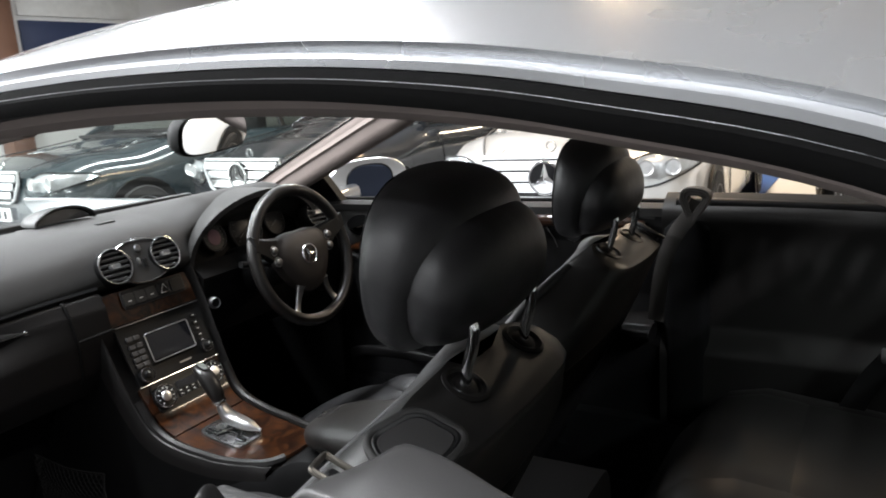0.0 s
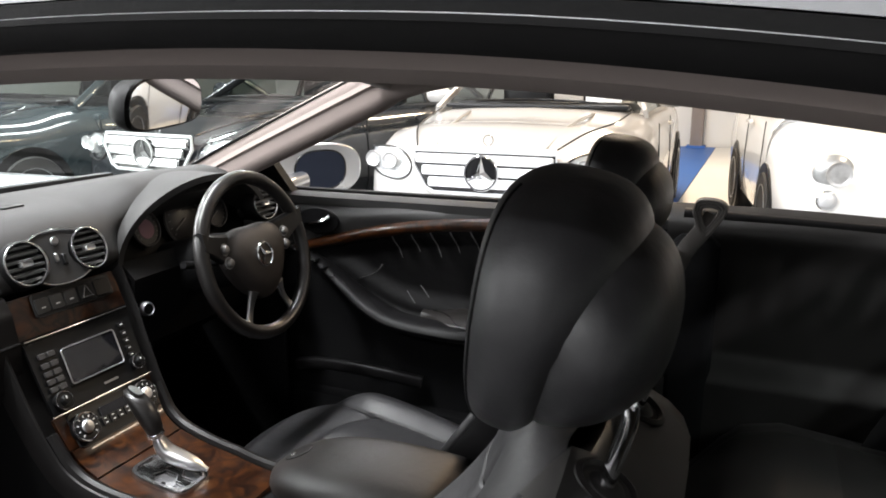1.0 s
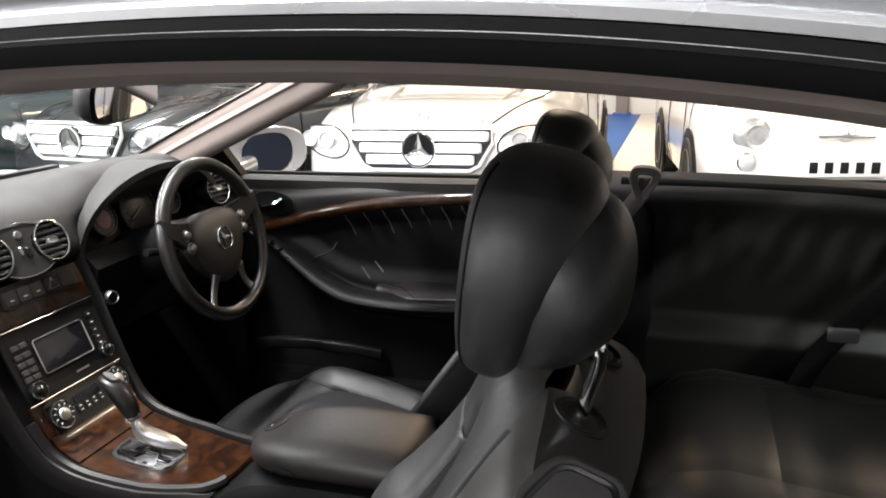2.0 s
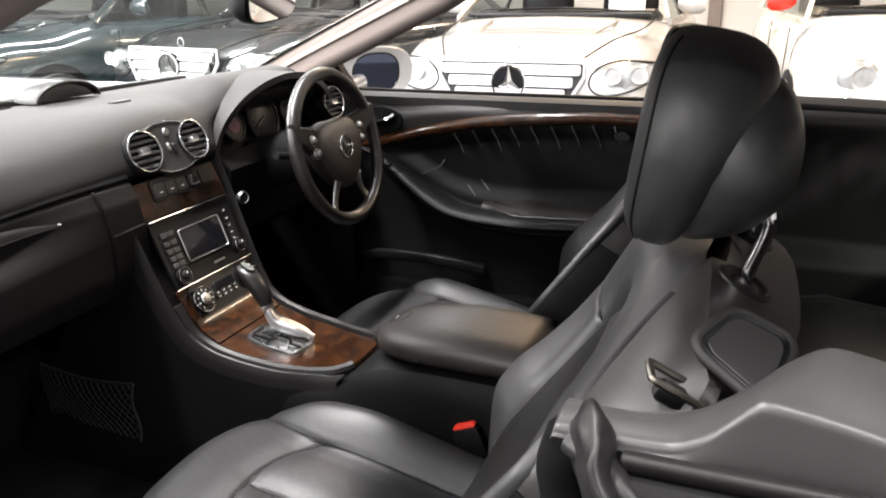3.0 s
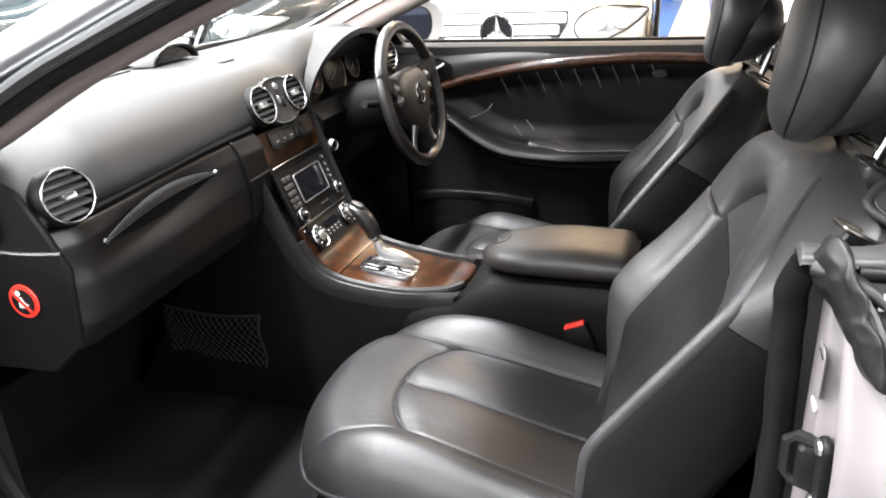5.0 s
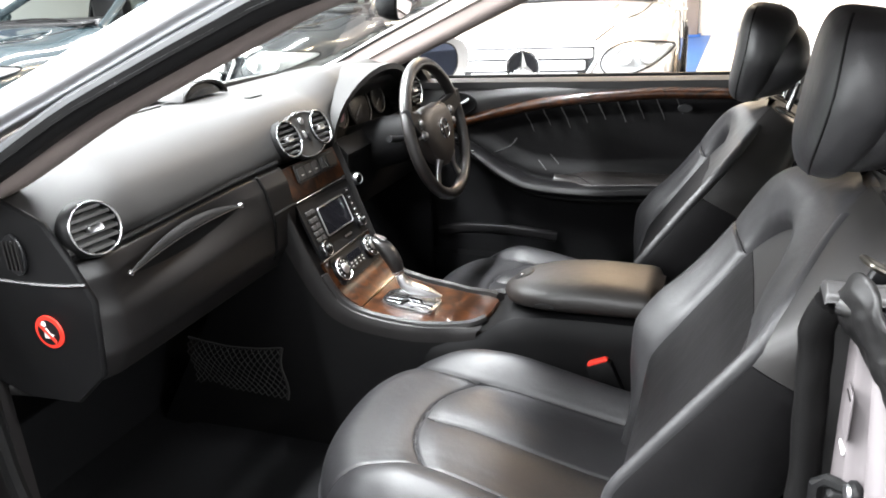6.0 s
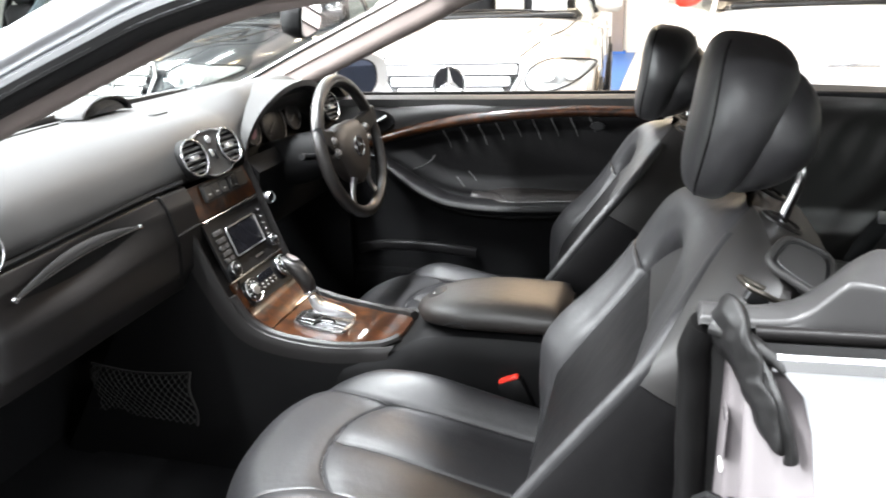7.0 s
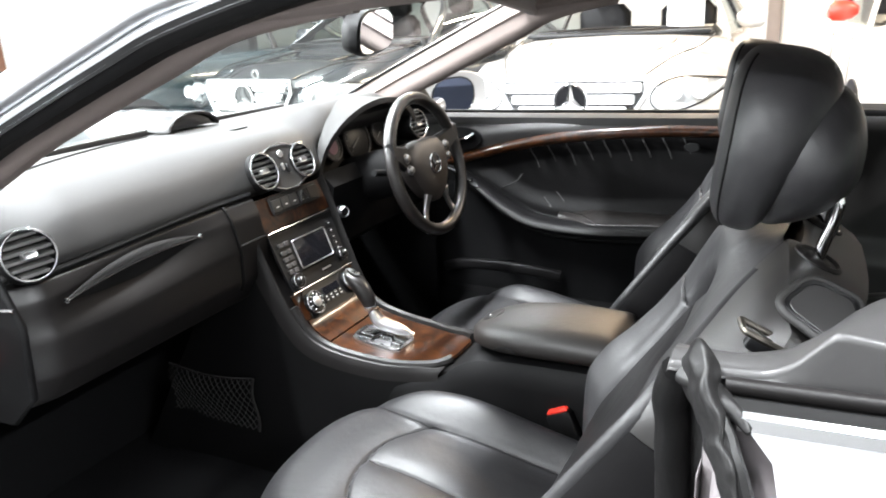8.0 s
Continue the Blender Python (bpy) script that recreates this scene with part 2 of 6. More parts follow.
def sweep(path, profile, up=(0, 0, 1), name="sweep", caps=True, scale=None, closed_path=False):
    """Carry a closed profile of (side, up) pairs along the path."""
    path = [Vector(p) for p in path]
    rings = []
    n = len(path)
    for i, p in enumerate(path):
        a = path[(i - 1) % n] if closed_path else path[max(i - 1, 0)]
        b = path[(i + 1) % n] if closed_path else path[min(i + 1, n - 1)]
        t = (b - a).normalized()
        side = t.cross(Vector(up)).normalized()
        upv = side.cross(t)
        s = scale(i / (n - 1)) if scale else 1.0
        rings.append([p + side * (u * s) + upv * (v * s) for u, v in profile])
    if closed_path:
        rings.append(rings[0])
        caps = False
    return loft(rings, True, caps, name)


def circle(r, n=10, r2=None):
    r2 = r2 or r
    return [(r * math.cos(2 * math.pi * i / n), r2 * math.sin(2 * math.pi * i / n)) for i in range(n)]


def tube(path, r, n=8, up=(0, 0, 1), name="tube", closed_path=False, scale=None):
    return sweep(path, circle(r, n), up, name, True, scale, closed_path)


def rrect(w, h, r, n=4):
    """A rounded rectangle's outline, centred."""
    out = []
    for cx, cy, a in ((w / 2 - r, h / 2 - r, 0), (-w / 2 + r, h / 2 - r, 90), (-w / 2 + r, -h / 2 + r, 180), (w / 2 - r, -h / 2 + r, 270)):
        for i in range(n + 1):
            t = radians(a + 90 * i / n)
            out.append((cx + r * math.cos(t), cy + r * math.sin(t)))
    return out


def slab(outline, depth, m=None, bevel=0.002, name="slab"):
    """An outline in the local xy plane, thick along z from 0 to depth, with bevelled rims, at the pose m."""
    m = m or Matrix.Identity(4)
    c = Vector((sum(p[0] for p in outline) / len(outline), sum(p[1] for p in outline) / len(outline)))
    rad = max((Vector(p) - c).length for p in outline)
    k = 1 - bevel / rad
    rings = []
    for s, z in ((k, 0), (1, bevel), (1, depth - bevel), (k, depth)):
        rings.append([m @ Vector((c.x + (p[0] - c.x) * s, c.y + (p[1] - c.y) * s, z)) for p in outline])
    return loft(rings, True, True, name)


def box(cx, cy, cz, sx, sy, sz, bevel=0.004, m=None, name="box"):
    b = min(bevel, sx * 0.49, sy * 0.49)
    base = pose(cx, cy, cz - sz / 2)
    return slab(rrect(sx, sy, b, 2), sz, (m or Matrix.Identity(4)) @ base, min(bevel, sz * 0.45), name)


def lathe(profile, m=None, n=28, name="lathe"):
    """Turn (radius, height) pairs round local z, at the pose m."""
    m = m or Matrix.Identity(4)
    rings = [[m @ Vector((max(r, 1e-5) * math.cos(2 * math.pi * i / n), max(r, 1e-5) * math.sin(2 * math.pi * i / n), z)) for i in range(n)] for r, z in profile]
    return loft(rings, True, True, name)


def sheet(f, nu, nv, thick=0.0, name="sheet"):
    """A surface f(u, v), u and v from 0 to 1, with an optional thickness along its normal."""
    g = [[Vector(f(i / (nu - 1), j / (nv - 1))) for j in range(nv)] for i in range(nu)]
    verts = [p for row in g for p in row]
    idx = lambda i, j: i * nv + j
    faces = [(idx(i, j), idx(i + 1, j), idx(i + 1, j + 1), idx(i, j + 1)) for i in range(nu - 1) for j in range(nv - 1)]
    if thick:
        off = len(verts)
        for i in range(nu):
            for j in range(nv):
                du = g[min(i + 1, nu - 1)][j] - g[max(i - 1, 0)][j]
                dv = g[i][min(j + 1, nv - 1)] - g[i][max(j - 1, 0)]
                verts.append(g[i][j] - du.cross(dv).normalized() * thick)
        faces += [tuple(off + k for k in reversed(q)) for q in faces]
        rim = [idx(i, 0) for i in range(nu)] + [idx(nu - 1, j) for j in range(1, nv)] + [idx(i, nv - 1) for i in range(nu - 2, -1, -1)] + [idx(0, j) for j in range(nv - 2, 0, -1)]
        for a, b in zip(rim, rim[1:] + rim[:1]):
            faces.append((a, b, off + b, off + a))
    return mesh(name, verts, faces)


def smooth01(a, b, x):
    t = min(max((x - a) / (b - a), 0), 1)
    return t * t * (3 - 2 * t)


def table(x, xs, ys):
    return float(np.interp(x, xs, ys))


def curve(xs, ys):
    """A smooth function through the points that keeps rising and falling as they do."""
    xs, ys = np.array(xs, float), np.array(ys, float)
    h, d = np.diff(xs), np.diff(ys) / np.diff(xs)
    m = np.zeros(len(xs))
    m[0], m[-1] = d[0], d[-1]
    for i in range(1, len(xs) - 1):
        m[i] = 0 if d[i - 1] * d[i] <= 0 else 2 * d[i - 1] * d[i] / (d[i - 1] + d[i])

    def f(x):
        x = min(max(x, xs[0]), xs[-1])
        i = min(int(np.searchsorted(xs, x, side="right")) - 1, len(h) - 1)
        t = (x - xs[i]) / h[i]
        return float((1 + 2 * t) * (1 - t) ** 2 * ys[i] + t * (1 - t) ** 2 * h[i] * m[i] + t * t * (3 - 2 * t) * ys[i + 1] + t * t * (t - 1) * h[i] * m[i + 1])
    return f


def moved(me, x, y, z):
    me.transform(Matrix.Translation((x, y, z)))
    return me


def crumple(me, amount, scale):
    for v in me.vertices:
        v.co += noise.noise_vector(v.co * scale) * amount
    return me


def axes(origin, xdir, zdir):
    """The pose whose local z is zdir and whose local x lies near xdir."""
    z = Vector(zdir).normalized()
    y = z.cross(Vector(xdir)).normalized()
    x = y.cross(z)
    m = Matrix.Identity(4)
    for i, a in enumerate((x, y, z)):
        m[0][i], m[1][i], m[2][i] = a
    m.translation = Vector(origin)
    return m


def join(*meshes, name="joined"):
    bm = bmesh.new()
    for me in meshes:
        bm.from_mesh(me)
    out = bpy.data.meshes.new(name)
    bm.to_mesh(out)
    bm.free()
    out.polygons.foreach_set("use_smooth", [True] * len(out.polygons))
    out.set_sharp_from_angle(angle=radians(38))
    return out

# ---- the showroom ----


def wall(name, cx, cy, cz, sx, sy, sz, mat, label):
    return tagged(part(name, box(cx, cy, cz, sx, sy, sz, 0.003), mat), label, "wall", kind="structure")


X0, X1, Y0, Y1, H = -9.0, 7.0, -5.0, 12.6, 3.4
tagged(part("floor", box((X0 + X1) / 2, (Y0 + Y1) / 2, -0.05, X1 - X0, Y1 - Y0, 0.1, 0.002), CONCRETE), "pale grey sealed concrete showroom floor", "floor", kind="structure")
tagged(part("ceiling", box((X0 + X1) / 2, (Y0 + Y1) / 2, H + 0.05, X1 - X0, Y1 - Y0, 0.1, 0.002), CEIL), "white painted showroom ceiling", "ceiling", kind="structure")
wall("wall_north", (X0 + X1) / 2, Y1 + 0.1, H / 2, X1 - X0 + 0.4, 0.2, H, WALL, "white painted showroom wall behind the cars")
wall("wall_south", (X0 + X1) / 2, Y0 - 0.1, H / 2, X1 - X0 + 0.4, 0.2, H, GREY_WALL, "grey painted showroom wall")
wall("wall_west", X0 - 0.1, (Y0 + Y1) / 2, H / 2, 0.2, Y1 - Y0, H, WALL, "white painted showroom wall")
wall("wall_east", X1 + 0.1, (Y0 + Y1) / 2, H / 2, 0.2, Y1 - Y0, H, WALL, "white painted showroom wall")
TUBE = glowing("lamp_tube", (0.95, 0.98, 1.0), 9.0)
# every lamp gets an added batten housing; the low fill lamps hang on rods
for lamp in [o for o in scene.objects if o.type == "LIGHT"]:
    x, y, z = lamp.location
    fix = thing("ceiling_light", x, y, 3.4, "white batten fixture added round an unseen lamp", "ceiling light", "showroom lights")
    sx, sy = lamp.data.size, lamp.data.size_y
    part("housing", box(x, y, z + 0.085, sx + 0.1, sy + 0.06, 0.07, 0.01), CEIL, fix)
    if z < 3:
        for dy in (-0.8, 0.8):
            part("rod", tube([(x, y + dy, z + 0.11), (x, y + dy, 3.4)], 0.006, 6, (1, 0, 0)), SATIN, fix, "thin hanging rod")
    part("diffuser", box(x, y, z + 0.03, sx, sy * 0.8, 0.03, 0.01), TUBE, fix, "glowing diffuser")

tagged(part("walkway", box(-0.56, 9.2, 0.004, 0.62, 6.6, 0.006, 0.002), BLUE), "blue painted walkway on the floor", "floor marking", kind="structure")
tagged(part("walkway_edge", box(0.06, 9.2, 0.004, 0.6, 6.6, 0.006, 0.002), WALL), "white painted floor strip beside the walkway", "floor marking", kind="structure")
col = thing("column", -0.6, 12.45, 0, "slim taupe column against the white wall", "column", kind="structure")
part("shaft", box(-0.56, 12.49, 1.7, 0.2, 0.2, 3.38, 0.02), TAUPE, col)
part("base_plate", box(-0.56, 12.45, 0.02, 0.3, 0.28, 0.03, 0.006), BLUE, col)

post = thing("wall_column", -8.85, 4.7, 0, "brown steel column against the wall", "column", kind="structure")
part("shaft", box(-8.85, 4.7, 1.7, 0.25, 0.3, 3.38, 0.02), BROWN, post)
board = thing("wall_board", -8.96, 6.0, 2.3, "dark blue board with a pale sign on the wall", "board")
part("panel", box(-8.97, 6.0, 2.25, 0.04, 1.9, 0.4, 0.01), material("dark_blue_board", (0.02, 0.035, 0.09), 0.5), board)
part("sign", box(-8.97, 6.0, 2.66, 0.03, 1.9, 0.3, 0.01), WHITE_MARK, board, "pale sign strip")

# ---- cars of the showroom ----


def star_badge(c, r, parent, mat, depth=0.012, normal=(0, -1, 0)):
    """A round badge: a ring and three tapering spokes."""
    m = axes(c, (1, 0, 0), normal)
    ring = tube([m @ Vector((r * math.cos(a), r * math.sin(a), 0)) for a in np.linspace(0, 2 * math.pi, 33)[:-1]], r * 0.09, 6, normal, closed_path=True)
    arms = []
    for k in range(3):
        a = radians(90 + 120 * k)
        d, s = Vector((math.cos(a), math.sin(a), 0)), Vector((-math.sin(a), math.cos(a), 0))
        tip, w = d * r, s * r * 0.26
        verts = [m @ v for v in (w, -w, tip, Vector((0, 0, depth)))]
        arms.append(mesh("arm", verts, [(0, 1, 2), (0, 3, 2), (1, 2, 3), (0, 1, 3)], False))
    return part("badge", join(ring, *arms, name="badge"), mat, parent, "round chrome three-armed badge")


def wheel_on(car, x, y, r, side, w=0.2):
    m = axes((x, y, r), (0, 1, 0), (side, 0, 0))
    wheel = part("wheel", lathe([(r * 0.62, -w / 2), (r * 0.93, -w / 2), (r, -w / 2 + 0.03), (r, w / 2 - 0.03), (r * 0.93, w / 2), (r * 0.66, w / 2 - 0.005)], m, 40), TYRE, car, "black rubber tyre")
    part("rim", lathe([(r * 0.55, w / 2 - 0.09), (r * 0.6, w / 2 - 0.02), (r * 0.67, w / 2), (r * 0.67, w / 2 - 0.015), (r * 0.62, w / 2 - 0.03), (r * 0.58, w / 2 - 0.085)], m, 40), ALLOY, wheel, "alloy rim")
    arms = []
    for k in range(10):
        a = 2 * math.pi * k / 10
        d = Vector((math.cos(a), math.sin(a), 0))
        s = Vector((-math.sin(a), math.cos(a), 0))
        arms.append(loft([[m @ (d * rad + s * (q * hw) + Vector((0, 0, w / 2 - dz))) for q, dz in ((-1, 0.05), (-1, 0.025), (1, 0.025), (1, 0.05))] for rad, hw in ((r * 0.1, 0.022), (r * 0.62, 0.013))]))
    part("spokes", join(*arms, lathe([(0.01, w / 2 - 0.06), (r * 0.17, w / 2 - 0.05), (r * 0.15, w / 2 - 0.02), (0.01, w / 2 - 0.015)], m, 16)), ALLOY, wheel)
    return wheel


def saloon(name, label, paint, m, L=4.55, W=1.76, nose_z=0.74, hood_z=0.96, cowl=1.25, roof_z=1.43, grille=(0.36, 0.145, 0.655), stubby=False):
    """A parked car with its nose at local y = 0, facing -y; x across, z up; m: its pose."""
    car = thing(name, 0, 0, 0, label, "car", "parked cars")
    hw = W / 2
    # lower body: cross-sections from nose to tail
    ys = [0.0, 0.03, 0.1, 0.25, 0.5, 0.9, cowl, cowl + 0.5, L * 0.5, L - 1.3, L - 0.6, L - 0.2, L - 0.05, L]
    wid = [0.62, 0.76, 0.86, 0.94, 0.98, 1.0, 1.0, 1.0, 1.0, 1.0, 0.98, 0.92, 0.84, 0.6]
    if stubby:
        wid = [0.66, 0.78, 0.88, 0.95, 0.99, 1.0, 1.0, 1.0, 1.0, 1.0, 1.0, 0.97, 0.9, 0.7]
    belt = hood_z + 0.02
    top = [nose_z - 0.16, nose_z - 0.04, nose_z + 0.02, nose_z + 0.07, nose_z + 0.13, hood_z - 0.04, hood_z + 0.03, belt, belt, belt, belt + 0.02, belt, belt - 0.1, belt - 0.3]
    bot = [0.36, 0.24, 0.2, 0.18, 0.17, 0.17, 0.17, 0.17, 0.17, 0.17, 0.19, 0.22, 0.28, 0.4]
    rings = []
    for y, w, t, b in zip(ys, wid, top, bot):
        x = hw * w
        h = t - b
        half = [(x * 0.86, b), (x * 0.965, b + 0.06 * h), (x * 0.995, b + 0.25 * h), (x, b + 0.5 * h), (x * 0.99, b + 0.68 * h), (x * 0.96, b + 0.82 * h), (x * 0.87, b + 0.93 * h), (x * 0.7, b + 0.975 * h), (x * 0.45, t - 0.005), (x * 0.2, t), (0, t + 0.004)]
        rings.append([(px, y, pz) for px, pz in half] + [(-px, y, pz) for px, pz in reversed(half[:-1])])
    dense = []
    n = len(rings[0])
    for j in range(n):
        dense.append(spline([r[j] for r in rings], 60))
    part("body", loft([[dense[j][i] for j in range(n)] for i in range(60)]), paint, car)
    # cabin: glass house and roof
    c0, c1 = cowl + 0.02, L - (0.05 if stubby else 0.75)
    r0, r1 = cowl + (0.62 if stubby else 0.78), L - (0.45 if stubby else 1.45)
    bw, rw = hw * 0.88, hw * 0.66

    def house(u, v):
        # u along the car, v from belt over the roof to the other belt
        a = math.pi * v
        k = min(1, (math.sin(a)) ** 0.55)
        yb, yt = c0 + (c1 - c0) * u, r0 + (r1 - r0) * u
        y = yb + (yt - yb) * k
        crown = roof_z - 0.05 * (2 * u - 1) ** 2
        x = (bw + (rw - bw) * k) * (math.copysign(min(1, abs(math.cos(a)) ** 0.42), math.cos(a)))
        return (x, y, belt - 0.03 + (crown - belt + 0.03) * k)

    part("window_glass", sheet(lambda u, v: house(0.01 + 0.98 * u, v), 24, 40), CAR_GLASS, car, "dark tinted window glass").visible_shadow = False

    def roof(u, v):
        x, y, z = house(0.02 + 0.96 * u, 0.27 + 0.46 * v)
        return (x * 1.01, y, z + 0.012)

    part("roof", sheet(roof, 24, 24, 0.02), paint, car)
    for sx in (1, -1):
        for u0, name_ in ((0.012, "front_pillar"), (0.985, "rear_pillar"), (0.52, "door_pillar")):
            path = [Vector(house(u0, v if sx > 0 else 1 - v)) for v in np.linspace(0.0, 0.3, 9)]
            part(name_, sweep([p + Vector((0.008 * sx, 0, 0.004)) for p in path], rrect(0.07, 0.03, 0.01, 2), (sx, 0, 0.3)), paint if name_ != "door_pillar" else BLACK, car)
        # outside mirror
        mm = part("door_mirror", loft([[(sx * (bw + 0.03 + 0.2 * q), cowl + 0.42 + 0.05 * math.cos(a) * s, belt + 0.08 + 0.075 * math.sin(a) * s) for a in np.linspace(0, 2 * math.pi, 17)[:-1]] for q, s in ((0, 0.35), (0.2, 0.8), (0.5, 1.0), (0.85, 0.95), (1.0, 0.6))]), RED if stubby else paint, car, "red mirror cap" if stubby else "")
        # seats seen through the glass
        part("seat_back", box(sx * 0.36, cowl + 1.25, belt + 0.02, 0.46, 0.16, 0.4, 0.07), LEATHER_DARK, car)
        part("head_restraint", box(sx * 0.36, cowl + 1.27, belt + 0.3, 0.26, 0.1, 0.16, 0.04), LEATHER_DARK, car)
    part("dashboard", box(0, cowl + 0.35, belt - 0.02, bw * 1.8, 0.5, 0.12, 0.05), BLACK, car)
    part("cabin_floor", box(0, (c0 + c1) / 2, belt - 0.09, bw * 1.9, c1 - c0 - 0.1, 0.03, 0.01), BLACK, car)
    part("scuttle", box(0, cowl + 0.02, hood_z + 0.035, bw * 1.75, 0.14, 0.03, 0.012), BLACK, car)
    for sx in (1, -1):
        part("wiper", tube(spline([(sx * 0.45, cowl - 0.0, belt + 0.045), (sx * 0.1, cowl + 0.08, belt + 0.06), (-sx * 0.3, cowl + 0.1, belt + 0.05)], 12), 0.008, 6), BLACK, car)
        # side sill line, door gap and handle
        part("door_handle", box(sx * (hw + 0.01), L * 0.5, belt - 0.14, 0.03, 0.2, 0.03, 0.012), paint, car)
        for yy in (cowl + 0.2, L * 0.56):
            part("door_gap", tube(spline([(sx * hw * 0.995, yy, 0.25), (sx * hw * 1.003, yy, 0.55), (sx * hw * 0.985, yy, belt - 0.1)], 8), 0.004, 5), BLACK, car)
    wr = 0.31 if not stubby else 0.285
    for sx in (1, -1):
        for yy in (0.78, L - 0.95):
            part("wheel_arch", lathe([(0.02, -0.02), (wr + 0.055, -0.02), (wr + 0.06, 0.01), (0.02, 0.01)], axes((sx * (hw - 0.004), yy, wr), (0, 1, 0), (sx, 0, 0)), 32), BLACK, car)
            wheel_on(car, sx * (hw - 0.08), yy, wr, sx)
    gw, gh, gz = grille
    if not stubby:
        # grille with bars and round badge
        out = [(-gw, gh), (gw, gh), (gw * 1.02, gh * 0.3), (gw * 0.84, -gh * 0.75), (gw * 0.7, -gh), (-gw * 0.7, -gh), (-gw * 0.84, -gh * 0.75), (-gw * 1.02, gh * 0.3)]
        gm = axes((0, -0.005, gz), (1, 0, 0), (0, -1, 0.12))
        g = part("grille", slab(out, 0.02, gm @ pose(0, 0, -0.015), 0.004), GLOSS, car, "black grille with bright bars")
        for k in range(3):
            zz = gh * (0.62 - 0.55 * k)
            ww = gw * (0.98 - 0.1 * k)
            part("grille_bar", box(0, zz, 0.03, ww * 2, 0.057, 0.024, 0.012, gm), GRILLE if paint is not BLACK_PAINT else CHROME, g, "bright grille bar")
        part("grille_frame", tube([gm @ Vector((px, py, 0.012)) for px, py in out], 0.012, 6, (0, -1, 0), closed_path=True), GRILLE, g, "bright grille surround")
        part("badge_plate", lathe([(0.001, 0.004), (0.098, 0.004), (0.1, 0)], axes((0, -0.046, gz + 0.005), (1, 0, 0), (0, -1, 0)), 32), GLOSS, g)
        star_badge((0, -0.055, gz + 0.005), 0.098, g, CHROME, 0.025)
        lamp_pos, lr = (hw * 0.76, 0.12, nose_z - 0.075), (0.2, 0.11, 0.085)
    else:
        lamp_pos, lr = (hw * 0.66, -0.062, nose_z - 0.06), (0.12, 0.05, 0.115)
        star_badge((0, -0.02, nose_z - 0.04), 0.05, car, SATIN, 0.01)
        part("moustache_bar", box(0, -0.02, nose_z - 0.06, 0.34, 0.03, 0.02, 0.008), CHROME, car)
    def nose(x):
        """how far the front lies back at x, below the bonnet's edge"""
        return table(abs(x), [0.45 * hw, 0.62 * hw, 0.76 * hw, 0.86 * hw, 0.94 * hw, 1.02 * hw], [0.0, 0.0, 0.03, 0.1, 0.25, 0.5])

    def brow(x, z):
        return math.hypot(nose(x), table(z, [nose_z - 0.16, nose_z - 0.04, nose_z + 0.02, nose_z + 0.07], [0.0, 0.03, 0.1, 0.25]))

    for sx in (1, -1):
        cx, cy, cz = lamp_pos[0] * sx, lamp_pos[1], lamp_pos[2]
        if stubby:
            ell = [[(cx + lr[0] * math.sin(b) * math.cos(a), cy + 0.1 - lr[1] * 1.3 * math.cos(b), cz + lr[2] * math.sin(b) * math.sin(a)) for a in np.linspace(0, 2 * math.pi, 25)[:-1]] for b in np.linspace(0.08, 1.5, 8)]
        else:
            ell = []
            for b in np.linspace(0.08, 1.5, 9):
                ring = []
                for a in np.linspace(0, 2 * math.pi, 33)[:-1]:
                    px = cx + lr[0] * math.sin(b) * math.cos(a)
                    pz = cz + lr[2] * math.sin(b) * math.sin(a) * (1 - 0.35 * sx * math.cos(a)) + 0.03 * sx * math.cos(a) * math.sin(b)
                    ring.append((px, brow(px, pz) - 0.008 - 0.02 * math.cos(b), pz))
                ell.append(ring)
        hl = part("headlamp", loft(ell), LAMP_GLASS, car, "clear glass headlamp")
        hl.visible_shadow = False
        part("reflector", loft([[(p[0], p[1] + 0.03, p[2]) for p in r] for r in ell]), LAMP_BACK, hl, "grey lamp reflector")
        for dx in ((-0.07, 0.07) if not stubby else (0,)):
            mm = axes((cx + dx, (brow(cx + dx, cz) - 0.03 if not stubby else cy - lr[1] * 0.25 - 0.02), cz + 0.01), (1, 0, 0), (0, -1, 0))
            rr = 1.5 if stubby else 1.0
            part("lamp_ring", lathe([(0.002, -0.012), (0.03 * rr, 0.0), (0.045 * rr, 0.01), (0.048 * rr, 0.012), (0.05 * rr, 0.004)], mm, 24), LAMP_BACK, hl)
        if stubby:
            mm = axes((cx * 1.06, 0.0, nose_z - 0.22), (1, 0, 0), (0, -1, 0))
            part("fog_lamp", lathe([(0.01, 0.03), (0.04, 0.026), (0.05, 0.016), (0.052, 0.0)], mm, 24), GRILLE, car)
            part("fog_ring", lathe([(0.05, 0.016), (0.055, 0.022), (0.062, 0.012), (0.06, 0)], mm, 24), CHROME, car)
        else:
            part("fog_lamp", box(sx * hw * 0.68, 0.05, 0.33, 0.22, 0.06, 0.09, 0.02), GLOSS, car)
